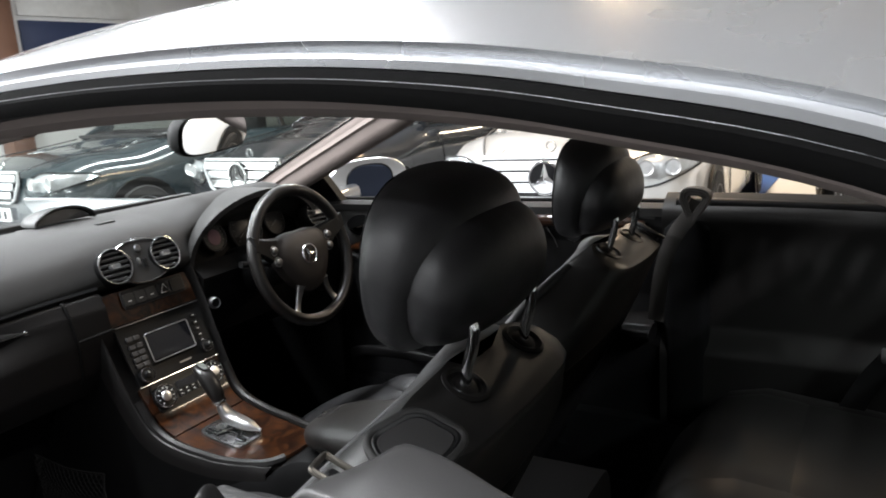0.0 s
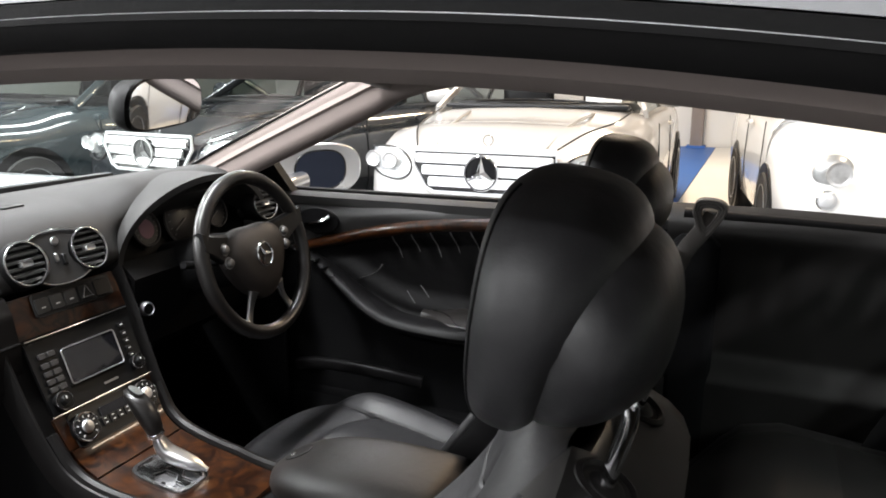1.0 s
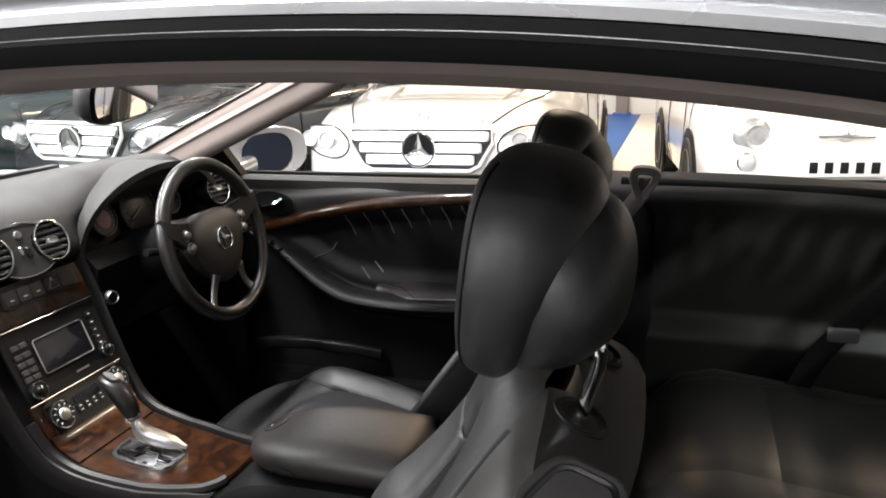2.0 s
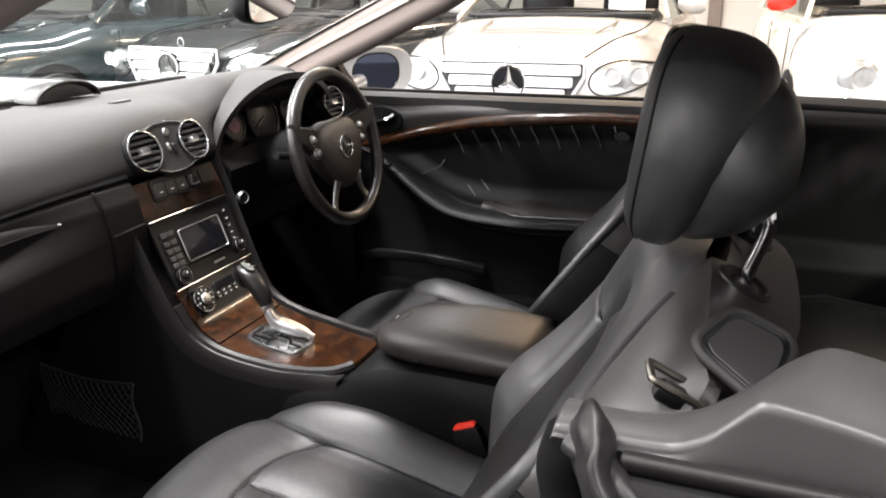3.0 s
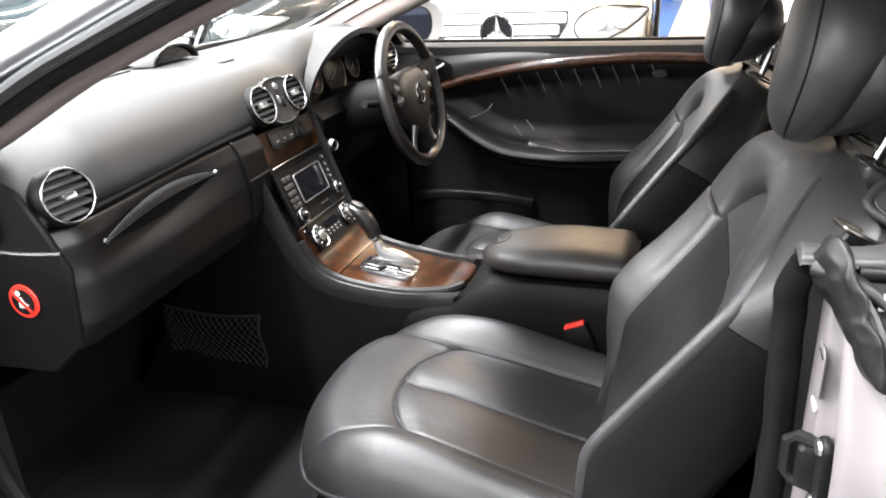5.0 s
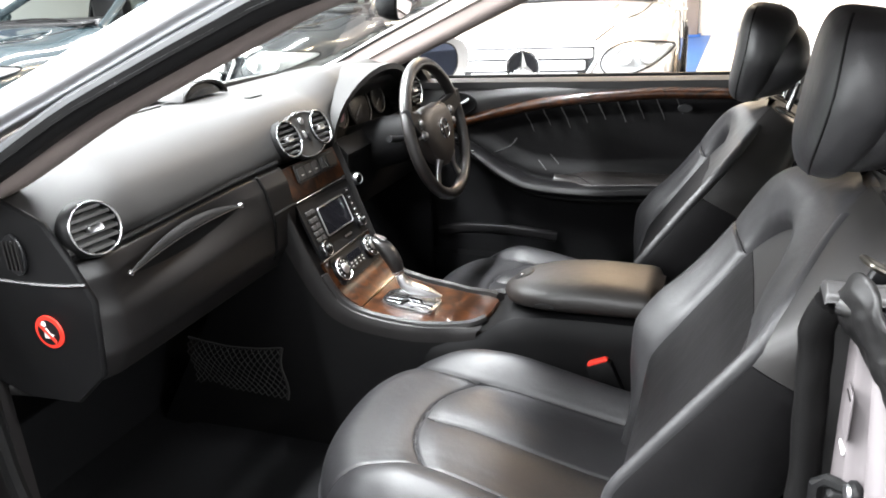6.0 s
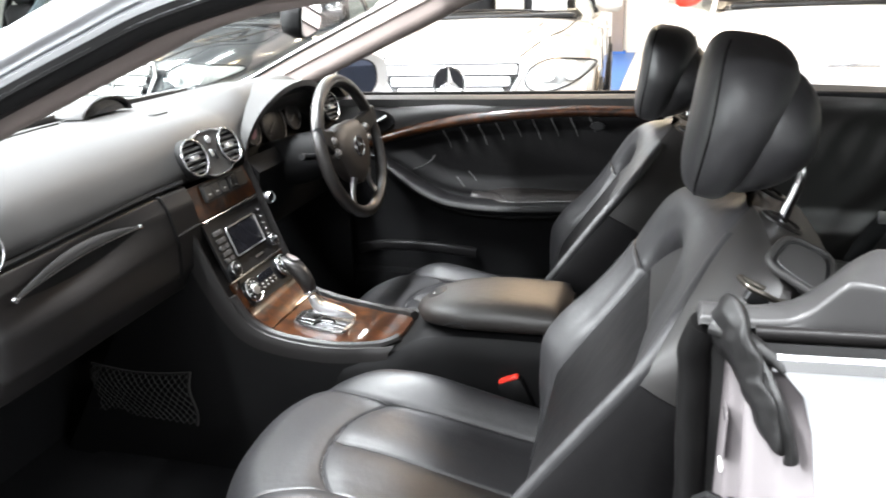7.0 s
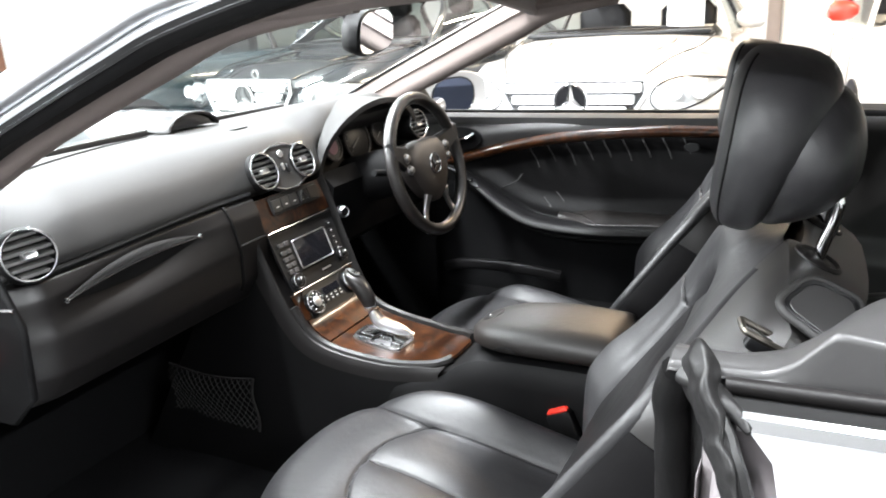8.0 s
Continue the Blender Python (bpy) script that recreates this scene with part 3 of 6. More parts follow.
    if not stubby:
        # shut lines of the bonnet, its two creases and the mascot on its tip
        for sx in (1, -1):
            gap = spline([(sx * gw * 1.0, 0.03, nose_z + 0.03), (sx * hw * 0.62, 0.32, nose_z + 0.11), (sx * hw * 0.74, 0.75, hood_z - 0.035), (sx * hw * 0.8, cowl - 0.05, hood_z + 0.015)], 16)
            part("bonnet_gap", tube(gap, 0.006, 5), BLACK, car)
            part("bonnet_crease", tube(spline([(sx * gw * 0.8, 0.12, nose_z + 0.022), (sx * gw * 0.9, 0.55, nose_z + 0.125), (sx * gw * 1.05, 1.1, hood_z - 0.005)], 14), 0.012, 6), paint, car)
            part("lamp_gap", tube([(px, brow(px, pz) - 0.004, pz) for px, pz in ((sx * lamp_pos[0] + lr[0] * 1.03 * math.cos(a), lamp_pos[2] + lr[2] * 1.03 * math.sin(a) * (1 - 0.35 * sx * math.cos(a)) + 0.03 * sx * math.cos(a)) for a in np.linspace(0, 2 * math.pi, 33)[:-1])], 0.006, 5, (0, -1, 0), closed_path=True), BLACK, car)
        part("mascot", tube([(0.03 * math.cos(a), 0.09, nose_z + 0.065 + 0.03 * math.sin(a)) for a in np.linspace(0, 2 * math.pi, 20)[:-1]], 0.004, 6, (0, 1, 0), closed_path=True), CHROME, car, "small ring mascot")
    part("lower_intake", box(0, 0.0, 0.34, hw * 0.85, 0.06, 0.1, 0.02), BLACK, car)
    part("number_plate", box(0, -0.035, 0.47, 0.5, 0.02, 0.11, 0.008), WHITE_MARK, car, "white number plate with dark bars")
    for k in range(5):
        part("plate_bar", box(-0.18 + 0.09 * k, -0.047, 0.47, 0.05, 0.004, 0.07, 0.002), BLACK, car)
    car.matrix_basis = m
    return car


saloon("saloon_car", "pale silver-white saloon car with a chrome-barred grille", PALE_PAINT, pose(-1.03, 3.25, 0, 0, 0, 2.5), nose_z=0.79, hood_z=0.97, grille=(0.43, 0.125, 0.67))
saloon("black_saloon", "glossy black saloon car with a chrome grille", BLACK_PAINT, pose(-3.52, 3.2, 0, 0, 0, -6), nose_z=0.79, hood_z=0.97, grille=(0.43, 0.125, 0.69))
saloon("dark_saloon", "dark green-black car with silver alloy wheels", DARK_PAINT, pose(-5.65, 2.5, 0, 0, 0, -4), nose_z=0.79, hood_z=0.97, grille=(0.4, 0.125, 0.69))
stand = thing("display_stand", 2.85, 7.2, 0, "low red display stand with a lattice top", "stand")
part("panel", box(2.85, 7.2, 0.24, 0.7, 0.3, 0.47, 0.02), RED, stand)
for k in range(5):
    part("rail", tube([(2.5 + 0.175 * k, 7.2, 0.47), (2.5 + 0.175 * k, 7.2, 0.8)], 0.012, 8, (1, 0, 0)), RED, stand)
for zz in (0.63, 0.8):
    part("rail", tube([(2.5, 7.2, zz), (3.2, 7.2, zz)], 0.012, 8), RED, stand)
saloon("small_hatchback", "small white hatchback with red mirror caps", WHITE_PAINT, pose(1.42, 4.2, 0, 0, 0, 8), L=3.55, W=1.63, nose_z=0.72, hood_z=0.98, cowl=0.85, roof_z=1.48, stubby=True)
card = thing("price_card", -0.62, 4.62, 1.0, "blank white card behind the windscreen", "card")
part("sheet", box(-0.62, 4.66, 1.13, 0.26, 0.006, 0.19, 0.002), WHITE_MARK, card)

# ---- the silver coupe: shell ----
coupe = thing("coupe", 0, 0, 0, "silver pillarless coupe with its passenger door open", "car")
# side line of the roof's inner edge, from the windscreen base over the door to the tail: x, |y|, z
RAIL = [(-1.12, 0.70, 0.885), (-0.95, 0.685, 0.945), (-0.76, 0.66, 1.03), (-0.57, 0.63, 1.11), (-0.38, 0.605, 1.19), (-0.26, 0.59, 1.233), (-0.08, 0.58, 1.252), (0.13, 0.575, 1.261), (0.33, 0.575, 1.258), (0.48, 0.58, 1.246), (0.6, 0.59, 1.228), (0.75, 0.605, 1.195), (0.95, 0.63, 1.115), (1.2, 0.66, 0.99)]


def rail(side, n=60, dy=0.0, dz=0.0, tuck=0.0):
    """the rail's line, moved out and up; tuck lowers it along the front pillar"""
    return [Vector((p.x, side * (p.y + dy), p.z + dz - tuck * (smooth01(-0.05, -0.3, p.x) + smooth01(-0.55, -0.78, p.x)))) for p in spline(RAIL, n)]


for side in (-1, 1):
    part("roof_rail_trim", sweep(rail(side, 70, -0.012, 0.012), [(-0.045, 0.0), (-0.03, -0.012), (0.0, -0.014), (0.022, -0.006), (0.026, 0.012), (0.0, 0.03), (-0.03, 0.03)] if side < 0 else [(0.045, 0.0), (0.03, -0.012), (0.0, -0.014), (-0.022, -0.006), (-0.026, 0.012), (0.0, 0.03), (0.03, 0.03)]), PILLAR, coupe, "grey fabric roof rail trim")
    part("window_seal", sweep(rail(side, 70, 0.03, 0.026, 0.022), [(-0.02, -0.011), (0.018, -0.012), (0.024, -0.006), (0.026, 0.001), (0.0235, 0.005), (0.0245, 0.007), (0.022, 0.011), (-0.022, 0.011), (-0.026, 0.0)], scale=lambda q: 0.9 + 0.1 * smooth01(0.22, 0.42, q)), RUBBER, coupe, "black rubber window seal")
    part("drip_rail", sweep(rail(side, 70, 0.05, 0.043, 0.022), [(-0.006, -0.004), (0.006, -0.004), (0.007, 0.002), (0.0, 0.006), (-0.007, 0.002)]), SILVER, coupe, "bright roof drip rail")
    part("gutter", sweep(rail(side, 70, 0.045, 0.034, 0.022), [(-0.012, -0.007), (0.012, -0.007), (0.012, 0.004), (-0.012, 0.004)]), RUBBER, coupe, "black rubber gutter")
    part("seal_lip", sweep(rail(side, 70, 0.0545, 0.0305, 0.022), circle(0.0026, 8)), SATIN, coupe, "thin bright seal lip")

# inner A-pillar trim, and the painted pillar outside it
PIL = [p for p in RAIL if p[0] < -0.05]
for side in (-1, 1):
    path = [Vector((p.x, side * (p.y - 0.022), p.z + 0.008 - (0.022 * smooth01(-0.55, -0.78, p.x) if side < 0 else 0))) for p in spline(PIL, 40)]
    part("pillar_trim", sweep(path, rrect(0.058, 0.1, 0.028, 6) if side > 0 else [(px, py - 0.003) for px, py in rrect(0.058, 0.046, 0.02, 6)], (0, 0, 1), scale=lambda q: 1.0 - 0.55 * smooth01(0.72, 1.0, q)), PILLAR, coupe, "pale grey front pillar trim")
    path = [Vector((p.x - (0.01 if side < 0 else 0), side * (p.y + 0.03 + 0.025 * (side > 0)), p.z + (0.048 if side < 0 else 0.05))) for p in spline(RAIL[:7], 40)]
    part("front_pillar", sweep(path, rrect(0.05, 0.05, 0.02, 4), (0, 0, 1)), SILVER, coupe, "silver painted front pillar")

LINE = spline(RAIL, 80)


def side_at(x):
    """|y| and z of the rail at x."""
    return table(x, [p.x for p in LINE], [p.y for p in LINE]), table(x, [p.x for p in LINE], [p.z for p in LINE])


def roof_skin(u, v):
    x = -0.30 + 1.28 * u
    y, z = side_at(x)
    s = 2 * v - 1
    xx = x - (1 - s * s) * (0.07 * (1 - u)) + (1 - s * s) * 0.08 * u
    return (xx, (y + 0.05) * s, z + 0.057 - 0.022 * smooth01(-0.05, -0.3, x) * abs(s) ** 4 + 0.103 * (1 - abs(s) ** 2.4))


part("roof", sheet(roof_skin, 40, 40, 0.012), SILVER, coupe, "silver painted roof")


def headlining(u, v):
    x = -0.29 + 1.26 * u
    y, z = side_at(x)
    s = 2 * v - 1
    return (x - (1 - s * s) * 0.06 * (1 - u), (y - 0.02) * s, z + 0.028 + 0.07 * (1 - abs(s) ** 2.6))


part("headlining", sheet(headlining, 30, 30, 0.008), HEADLINER, coupe, "grey fabric headlining")


def screen(u, v):
    s = 2 * v - 1
    x = -1.16 + 0.87 * u
    y, z = side_at(x)
    return (x - (1 - s * s) * (0.2 * (1 - u) + 0.07), (y + 0.01) * s, z + 0.045 + (1 - s * s) * (0.02 + 0.06 * u))


glass_ob = part("windscreen", sheet(screen, 24, 30), SCREEN_GLASS, coupe, "clear windscreen glass")
glass_ob.visible_shadow = False
part("screen_band", tube([Vector(screen(0.03, v)) + Vector((0.004, 0, 0.002)) for v in np.linspace(0.02, 0.98, 40)], 0.012, 6), BLACK, coupe, "black windscreen base seal")
for v0 in (0.035, 0.965):
    part("screen_border", sweep([Vector(screen(u, v0)) + Vector((0.006, 0, -0.006)) for u in np.linspace(0.02, 0.97, 30)], rrect(0.06 if v0 < 0.5 else 0.03, 0.004, 0.001, 1)), BLACK, coupe, "black printed windscreen border")
part("header_trim", sweep([Vector(screen(0.985, v)) + Vector((0.03, 0, -0.012)) for v in np.linspace(0.03, 0.97, 40)], rrect(0.03, 0.09, 0.01, 2)), HEADLINER, coupe, "grey header trim")


def tail_glass(u, v):
    s = 2 * v - 1
    x = 1.0 + 0.45 * u
    y, z = side_at(min(x, 1.2))
    return (x + (1 - s * s) * 0.08, (y - 0.02) * s, z - max(0, x - 1.2) * 0.45 + 0.05 + 0.05 * (1 - s * s))


part("rear_window", sheet(tail_glass, 12, 20), CAR_GLASS, coupe, "tinted rear window")
# flanks: left rear quarter, right flank with its closed door, bonnet and tail


def quarter(side, x0, x1, name, z_low=0.22):
    def f(u, v):
        x = x0 + (x1 - x0) * u + ((0.03 * smooth01(0.0, 0.05, v) + 0.05 * smooth01(0.05, 0.6, v)) * (1 - u) if side < 0 < x0 else 0)
        z = 0.947 - (0.947 - z_low) * v
        bulge = 0.04 * math.sin(math.pi * min(1, v * 0.9 + 0.02)) + 0.085 * smooth01(0, 0.25, v)
        taper = 0.1 * max(0, (x - 0.9)) ** 1.5 + 0.04 * max(0, (-x - 0.9)) ** 1.5
        return (x, side * (0.748 + bulge - taper), z)
    return part(name, sheet(f, 40, 30, 0.015 * side), SILVER, coupe, "silver painted body panel")


quarter(-1, 0.35, 2.1, "rear_wing")
quarter(1, -2.2, 2.1, "right_flank")
quarter(-1, -2.2, -1.0, "front_wing")
part("bonnet", sheet(lambda u, v: (-2.35 + 1.15 * u, (2 * v - 1) * 0.74, 0.72 + 0.2 * math.sin(u * 1.5) + 0.05 * (1 - (2 * v - 1) ** 2)), 24, 24, 0.01), SILVER, coupe, "silver bonnet")
part("boot_lid", sheet(lambda u, v: (1.42 + 0.7 * u, (2 * v - 1) * 0.72, 0.96 - 0.04 * u * u + 0.04 * (1 - (2 * v - 1) ** 2)), 16, 20, 0.01), SILVER, coupe, "silver boot lid")
part("front_apron", sheet(lambda u, v: (-2.36 - 0.1 * math.sin(math.pi * u), (2 * v - 1) * 0.74, 0.2 + 0.52 * u), 12, 16, 0.01), SILVER, coupe)
part("tail_panel", sheet(lambda u, v: (2.12 + 0.08 * math.sin(math.pi * u), (2 * v - 1) * 0.72, 0.22 + 0.7 * u), 12, 16, 0.01), SILVER, coupe)
for sx in (-1, 1):
    for xx in (-1.45, 1.35):
        m = axes((xx, sx * 0.8, 0.3), (1, 0, 0), (0, sx, 0))
        w = part("wheel", lathe([(0.19, -0.1), (0.28, -0.1), (0.3, -0.07), (0.3, 0.07), (0.28, 0.1), (0.2, 0.095)], m, 36), TYRE, coupe, "black tyre")
        part("rim", lathe([(0.01, 0.07), (0.1, 0.07), (0.18, 0.06), (0.2, 0.098), (0.2, 0.08), (0.18, 0.0)], m, 36), ALLOY, w)
# floor pan, firewall, rear bulkhead
part("floor_pan", box(0.1, 0, 0.235, 2.5, 1.42, 0.05, 0.01), CARPET, coupe, "black carpeted floor")
part("firewall", box(-1.12, 0, 0.55, 0.04, 1.4, 0.64, 0.01), CARPET, coupe)
part("rear_bulkhead", box(1.42, 0, 0.58, 0.05, 1.38, 0.7, 0.01), CARPET, coupe)
part("parcel_shelf", box(1.28, 0, 0.93, 0.34, 1.2, 0.03, 0.01), CARPET, coupe)
for side in (-1, 1):
    part("sill", sweep([(-1.1, side * 0.76, 0.29), (0.34, side * 0.76, 0.29)], rrect(0.16, 0.14, 0.03, 3)), SILVER, coupe, "silver door sill")
    part("sill_cover", sweep([(-1.08, side * 0.71, 0.365), (0.33, side * 0.71, 0.365)], rrect(0.09, 0.012, 0.005, 2)), HARD, coupe, "black sill cover")
# front end of the passenger door opening
part("hinge_pillar", sweep([(-0.98, -0.745, 0.3), (-0.96, -0.745, 0.6), (-1.0, -0.735, 0.93)], rrect(0.1, 0.06, 0.02, 3), (0, 1, 0)), SILVER, coupe, "silver hinge pillar")
part("opening_seal", tube(spline([(-0.3, -0.70, 0.375), (-0.72, -0.70, 0.38), (-0.83, -0.70, 0.45), (-0.86, -0.7, 0.7), (-0.9, -0.69, 0.9), (-0.93, -0.685, 0.95)], 40), 0.014, 8, (0, 1, 0)), RUBBER, coupe, "black door opening seal")
part("kick_panel", sheet(lambda u, v: (-1.08 + 0.22 * u, -0.685 + 0.01 * u, 0.3 + 0.6 * v), 6, 12, 0.02), HARD, coupe, "black kick panel")

# passenger door, swung wide open on its front hinges
HINGE = axes((-1.0, -0.8, 0), (math.cos(radians(66)), -math.sin(radians(66)), 0), (0, 0, 1))


def door_skin(u, v):
    return HINGE @ Vector((0.02 + 1.26 * u + 0.06 * u * smooth01(0.1, 0.7, v), -0.02 - 0.05 * math.sin(math.pi * min(1, v * 0.9 + 0.02)) - 0.05 * smooth01(0, 0.25, v), 0.94 - 0.62 * v))


def door_lining(u, v):
    return HINGE @ Vector((0.04 + 1.22 * u, 0.045 + 0.05 * math.exp(-((v - 0.42) / 0.1) ** 2) * smooth01(0, 0.2, u) + 0.02 * smooth01(0.7, 0.85, v), 0.95 - 0.6 * v))


swung = part("passenger_door", sheet(door_skin, 30, 24, 0.01), SILVER, coupe, "open silver passenger door")
part("lining", sheet(door_lining, 40, 30, 0.012), LEATHER_DARK, swung, "black leather door lining")
part("sill_trim", sweep([HINGE @ Vector((0.03, 0.01, 0.945)), HINGE @ Vector((1.27, 0.01, 0.945))], rrect(0.085, 0.02, 0.008, 3)), HARD, swung, "dark window sill trim")
part("shut_face", sheet(lambda u, v: HINGE @ Vector((1.285 + 0.05 * smooth01(0.1, 0.7, v), -0.07 + 0.12 * u, 0.94 - 0.6 * v)), 6, 16, 0.008), JAMB, swung, "silver shut face")
part("wood_inlay", sweep([HINGE @ Vector((0.1 + 1.1 * q, 0.06, 0.84 + 0.03 * math.sin(math.pi * q))) for q in np.linspace(0, 1, 20)], rrect(0.012, 0.03, 0.005, 3)), WOOD, swung, "burl wood inlay")

# B-post: jamb behind the passenger door


def wing_y(z):
    v = (0.947 - z) / 0.727
    return 0.748 + 0.04 * math.sin(math.pi * min(1, v * 0.9 + 0.02)) + 0.085 * smooth01(0, 0.25, v)


def jamb_face(u, v):
    z = 0.3 + 0.64 * v
    w = wing_y(z) - 0.695
    x = table(u, [0, 0.26, 0.32, 0.45, 0.52, 0.62, 0.7, 0.84, 0.93, 1.0], [0.338, 0.342, 0.356, 0.362, 0.352, 0.356, 0.372, 0.378, 0.376, 0.396])
    q = (0.947 - z) / 0.727
    rim = 0.374 + 0.03 * smooth01(0.0, 0.05, q) + 0.05 * smooth01(0.05, 0.6, q)
    k = smooth01(0.55, 1.0, u)
    return ((x + 0.03 * max(0, 0.35 - v)) * (1 - k) + rim * k, -0.695 - (w + 0.006) * u, z)


# same silver as the body; its shade comes from the JAMB colour
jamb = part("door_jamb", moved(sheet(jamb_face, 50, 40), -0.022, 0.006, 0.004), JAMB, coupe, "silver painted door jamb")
part("jamb_panel", slab(rrect(0.034, 0.05, 0.006), 0.0015, axes((0.319, -0.717, 0.857), (0, -1, 0), (-1, 0, 0)), 0.0006), JAMB, jamb)
part("panel_slot", box(0.318, -0.717, 0.874, 0.003, 0.022, 0.002, 0.0005), HARD, jamb)
part("jamb_label", box(0.318, -0.716, 0.818, 0.003, 0.022, 0.005, 0.001), WHITE_MARK, jamb, "small white label bar")
part("seal_edge", crumple(moved(tube(spline([(0.325, -0.70, 0.95), (0.316, -0.692, 0.92), (0.318, -0.688, 0.88), (0.322, -0.685, 0.7), (0.31, -0.685, 0.5), (0.25, -0.69, 0.385), (0.0, -0.69, 0.375)], 70), 0.0155, 12, (0, 1, 0)), -0.028, 0.006, 0.004), 0.002, 30), RUBBER, coupe, "black door opening seal")
boot = part("rubber_boot", crumple(crumple(moved(sweep(spline([(0.322, -0.703, 0.953), (0.332, -0.722, 0.945), (0.345, -0.742, 0.922), (0.357, -0.758, 0.898), (0.366, -0.766, 0.88), (0.371, -0.768, 0.868)], 90), [(0.031 * math.cos(a) * (1 + 0.1 * math.sin(3 * a)), 0.011 * math.sin(a)) for a in np.linspace(0, 2 * math.pi, 49)[:-1]], (1, 0, 0), scale=lambda q: table(q, [0, 0.12, 0.25, 0.4, 0.6, 0.85, 0.95, 1], [0.9, 1.15, 1.25, 1.1, 0.95, 0.95, 0.8, 0.45])), -0.014, 0.005, 0.008), 0.0045, 42), 0.001, 105), BOOT, coupe, "folded black rubber corner seal")
part("boot_fold", crumple(moved(sweep(spline([(0.325, -0.715, 0.955), (0.345, -0.732, 0.953), (0.366, -0.752, 0.948), (0.378, -0.765, 0.94)], 24), circle(0.011, 14, 0.009), (0, 0, 1), scale=lambda q: 1.05 - 0.85 * q * q), -0.022, 0.006, 0.004), 0.002, 50), BOOT, boot)
part("boot_rib", crumple(moved(tube(spline([(0.352, -0.758, 0.94), (0.366, -0.775, 0.915), (0.377, -0.786, 0.885), (0.381, -0.79, 0.865)], 24), 0.006, 8, (1, 0, 0)), -0.016, 0.005, 0.008), 0.0015, 60), BOOT, boot)
st = part("door_striker", slab(rrect(0.026, 0.085, 0.012), 0.010, axes((0.333, -0.75, 0.762), (0, -1, 0), (-1, -0.15, 0)), 0.003), VENT_BLACK, coupe, "black door striker plate")
part("striker_loop", tube([(0.34, -0.743, 0.785), (0.307, -0.728, 0.787), (0.3, -0.725, 0.78), (0.3, -0.725, 0.745), (0.307, -0.728, 0.737), (0.34, -0.743, 0.737)], 0.007, 8, (0, 1, 0)), VENT_BLACK, st)
part("striker_block", box(0.322, -0.735, 0.762, 0.03, 0.02, 0.046, 0.004), VENT_BLACK, st)
for zz in (0.784, 0.72):
    part("bolt", lathe([(0.001, 0.004), (0.007, 0.003), (0.008, 0)], axes((0.3225, -0.752, zz + 0.01), (0, 1, 0), (-1, -0.15, 0)), 16), SATIN, st)
part("warning_label", box(0.331, -0.73, 0.70, 0.003, 0.008, 0.04, 0.001), YELLOW, jamb, "yellow and white warning label")
part("label_ring", lathe([(0.004, 0.003), (0.011, 0.003), (0.011, 0)], axes((0.329, -0.728, 0.69), (0, 1, 0), (-1, 0, 0)), 16), RED, jamb)
# belt line of the left rear quarter
def belt(dy, z0, z1, profile, mat, name, label, x0=0.372):
    part(name, sweep([(x0 - 0.031, dy + 0.008, z0 + 0.004), (0.57, dy + 0.006, z1 + 0.004), (1.15, dy + 0.014, z1 + 0.004)], profile), mat, coupe, label)


belt(-0.731, 0.957, 0.965, rrect(0.012, 0.012, 0.004, 3), HARD, "belt_seal", "black rubber belt seal", 0.366)
belt(-0.744, 0.950, 0.958, [(-0.012, -0.012), (0.012, -0.012), (0.012, 0.0), (0.004, 0.006), (-0.002, 0.0), (-0.012, 0.002)], RUBBER, "belt_lip", "double lip of the belt seal", 0.37)
belt(-0.757, 0.945, 0.954, [(-0.005, -0.008), (0.005, -0.008), (0.005, 0.003), (0.0, 0.006), (-0.005, 0.003)], CHROME, "belt_moulding", "bright belt moulding", 0.378)


RIDGE = curve([0.32, 0.36, 0.39, 0.41, 0.425, 0.44, 0.47, 0.55, 0.75, 1.22], [0.965, 0.964, 0.966, 0.976, 0.992, 1.005, 1.002, 0.986, 0.962, 0.955])
CROWN = curve([0.32, 0.36, 0.40, 0.43, 0.455, 0.478, 0.50, 0.57, 0.75, 1.22], [0.966, 0.965, 0.967, 0.98, 1.0, 1.012, 1.009, 0.985, 0.962, 0.955])


def hump(u, v):
    """outer wall, rounded ridge, broad top and inner wall of the trim"""
    x = 0.319 + 0.9 * u ** 1.4
    r, c = RIDGE(x), CROWN(x)
    k = smooth01(0.36, 0.47, x)
    yo, yr, yc, yi = -0.722, -0.716, -0.69 + 0.042 * k, -0.675 + 0.043 * k
    end = 1 - smooth01(0.0, 0.012, u)
    low = lambda z: 0.956 + (z - 0.956) * (1 - end)
    if v < 0.2:
        q = v / 0.2
        return (x, yo + (yr - 0.003 - yo) * q, low(0.958 + (r - 0.006 - 0.958) * q))
    if v < 0.32:
        a = (v - 0.2) / 0.12 * math.pi / 2
        return (x, yr - 0.003 + 0.006 * (1 - math.cos(a)), low(r - 0.006 + 0.006 * math.sin(a)))
    if v < 0.62:
        q = (v - 0.32) / 0.3
        return (x, yr + 0.003 + (yc - yr - 0.003) * q, low(r + (c - r) * q + 0.003 * math.sin(math.pi * q)))
    if v < 0.72:
        a = (v - 0.62) / 0.1 * math.pi / 2
        return (x, yc + (yi - yc) * math.sin(a), low(c - 0.014 * (1 - math.cos(a))))
    q = (v - 0.72) / 0.28
    return (x, yi + 0.01 * q, low(c - 0.014) - (c - 0.42) * q)


trim = part("quarter_trim", moved(sheet(hump, 120, 50), -0.031, 0.007, 0.004), TRIM, coupe, "black moulded rear side trim")

# driver's door, closed
door = thing("driver_door", -0.2, 0.74, 0.3, "black leather inner door panel with burl wood strip", "car door")


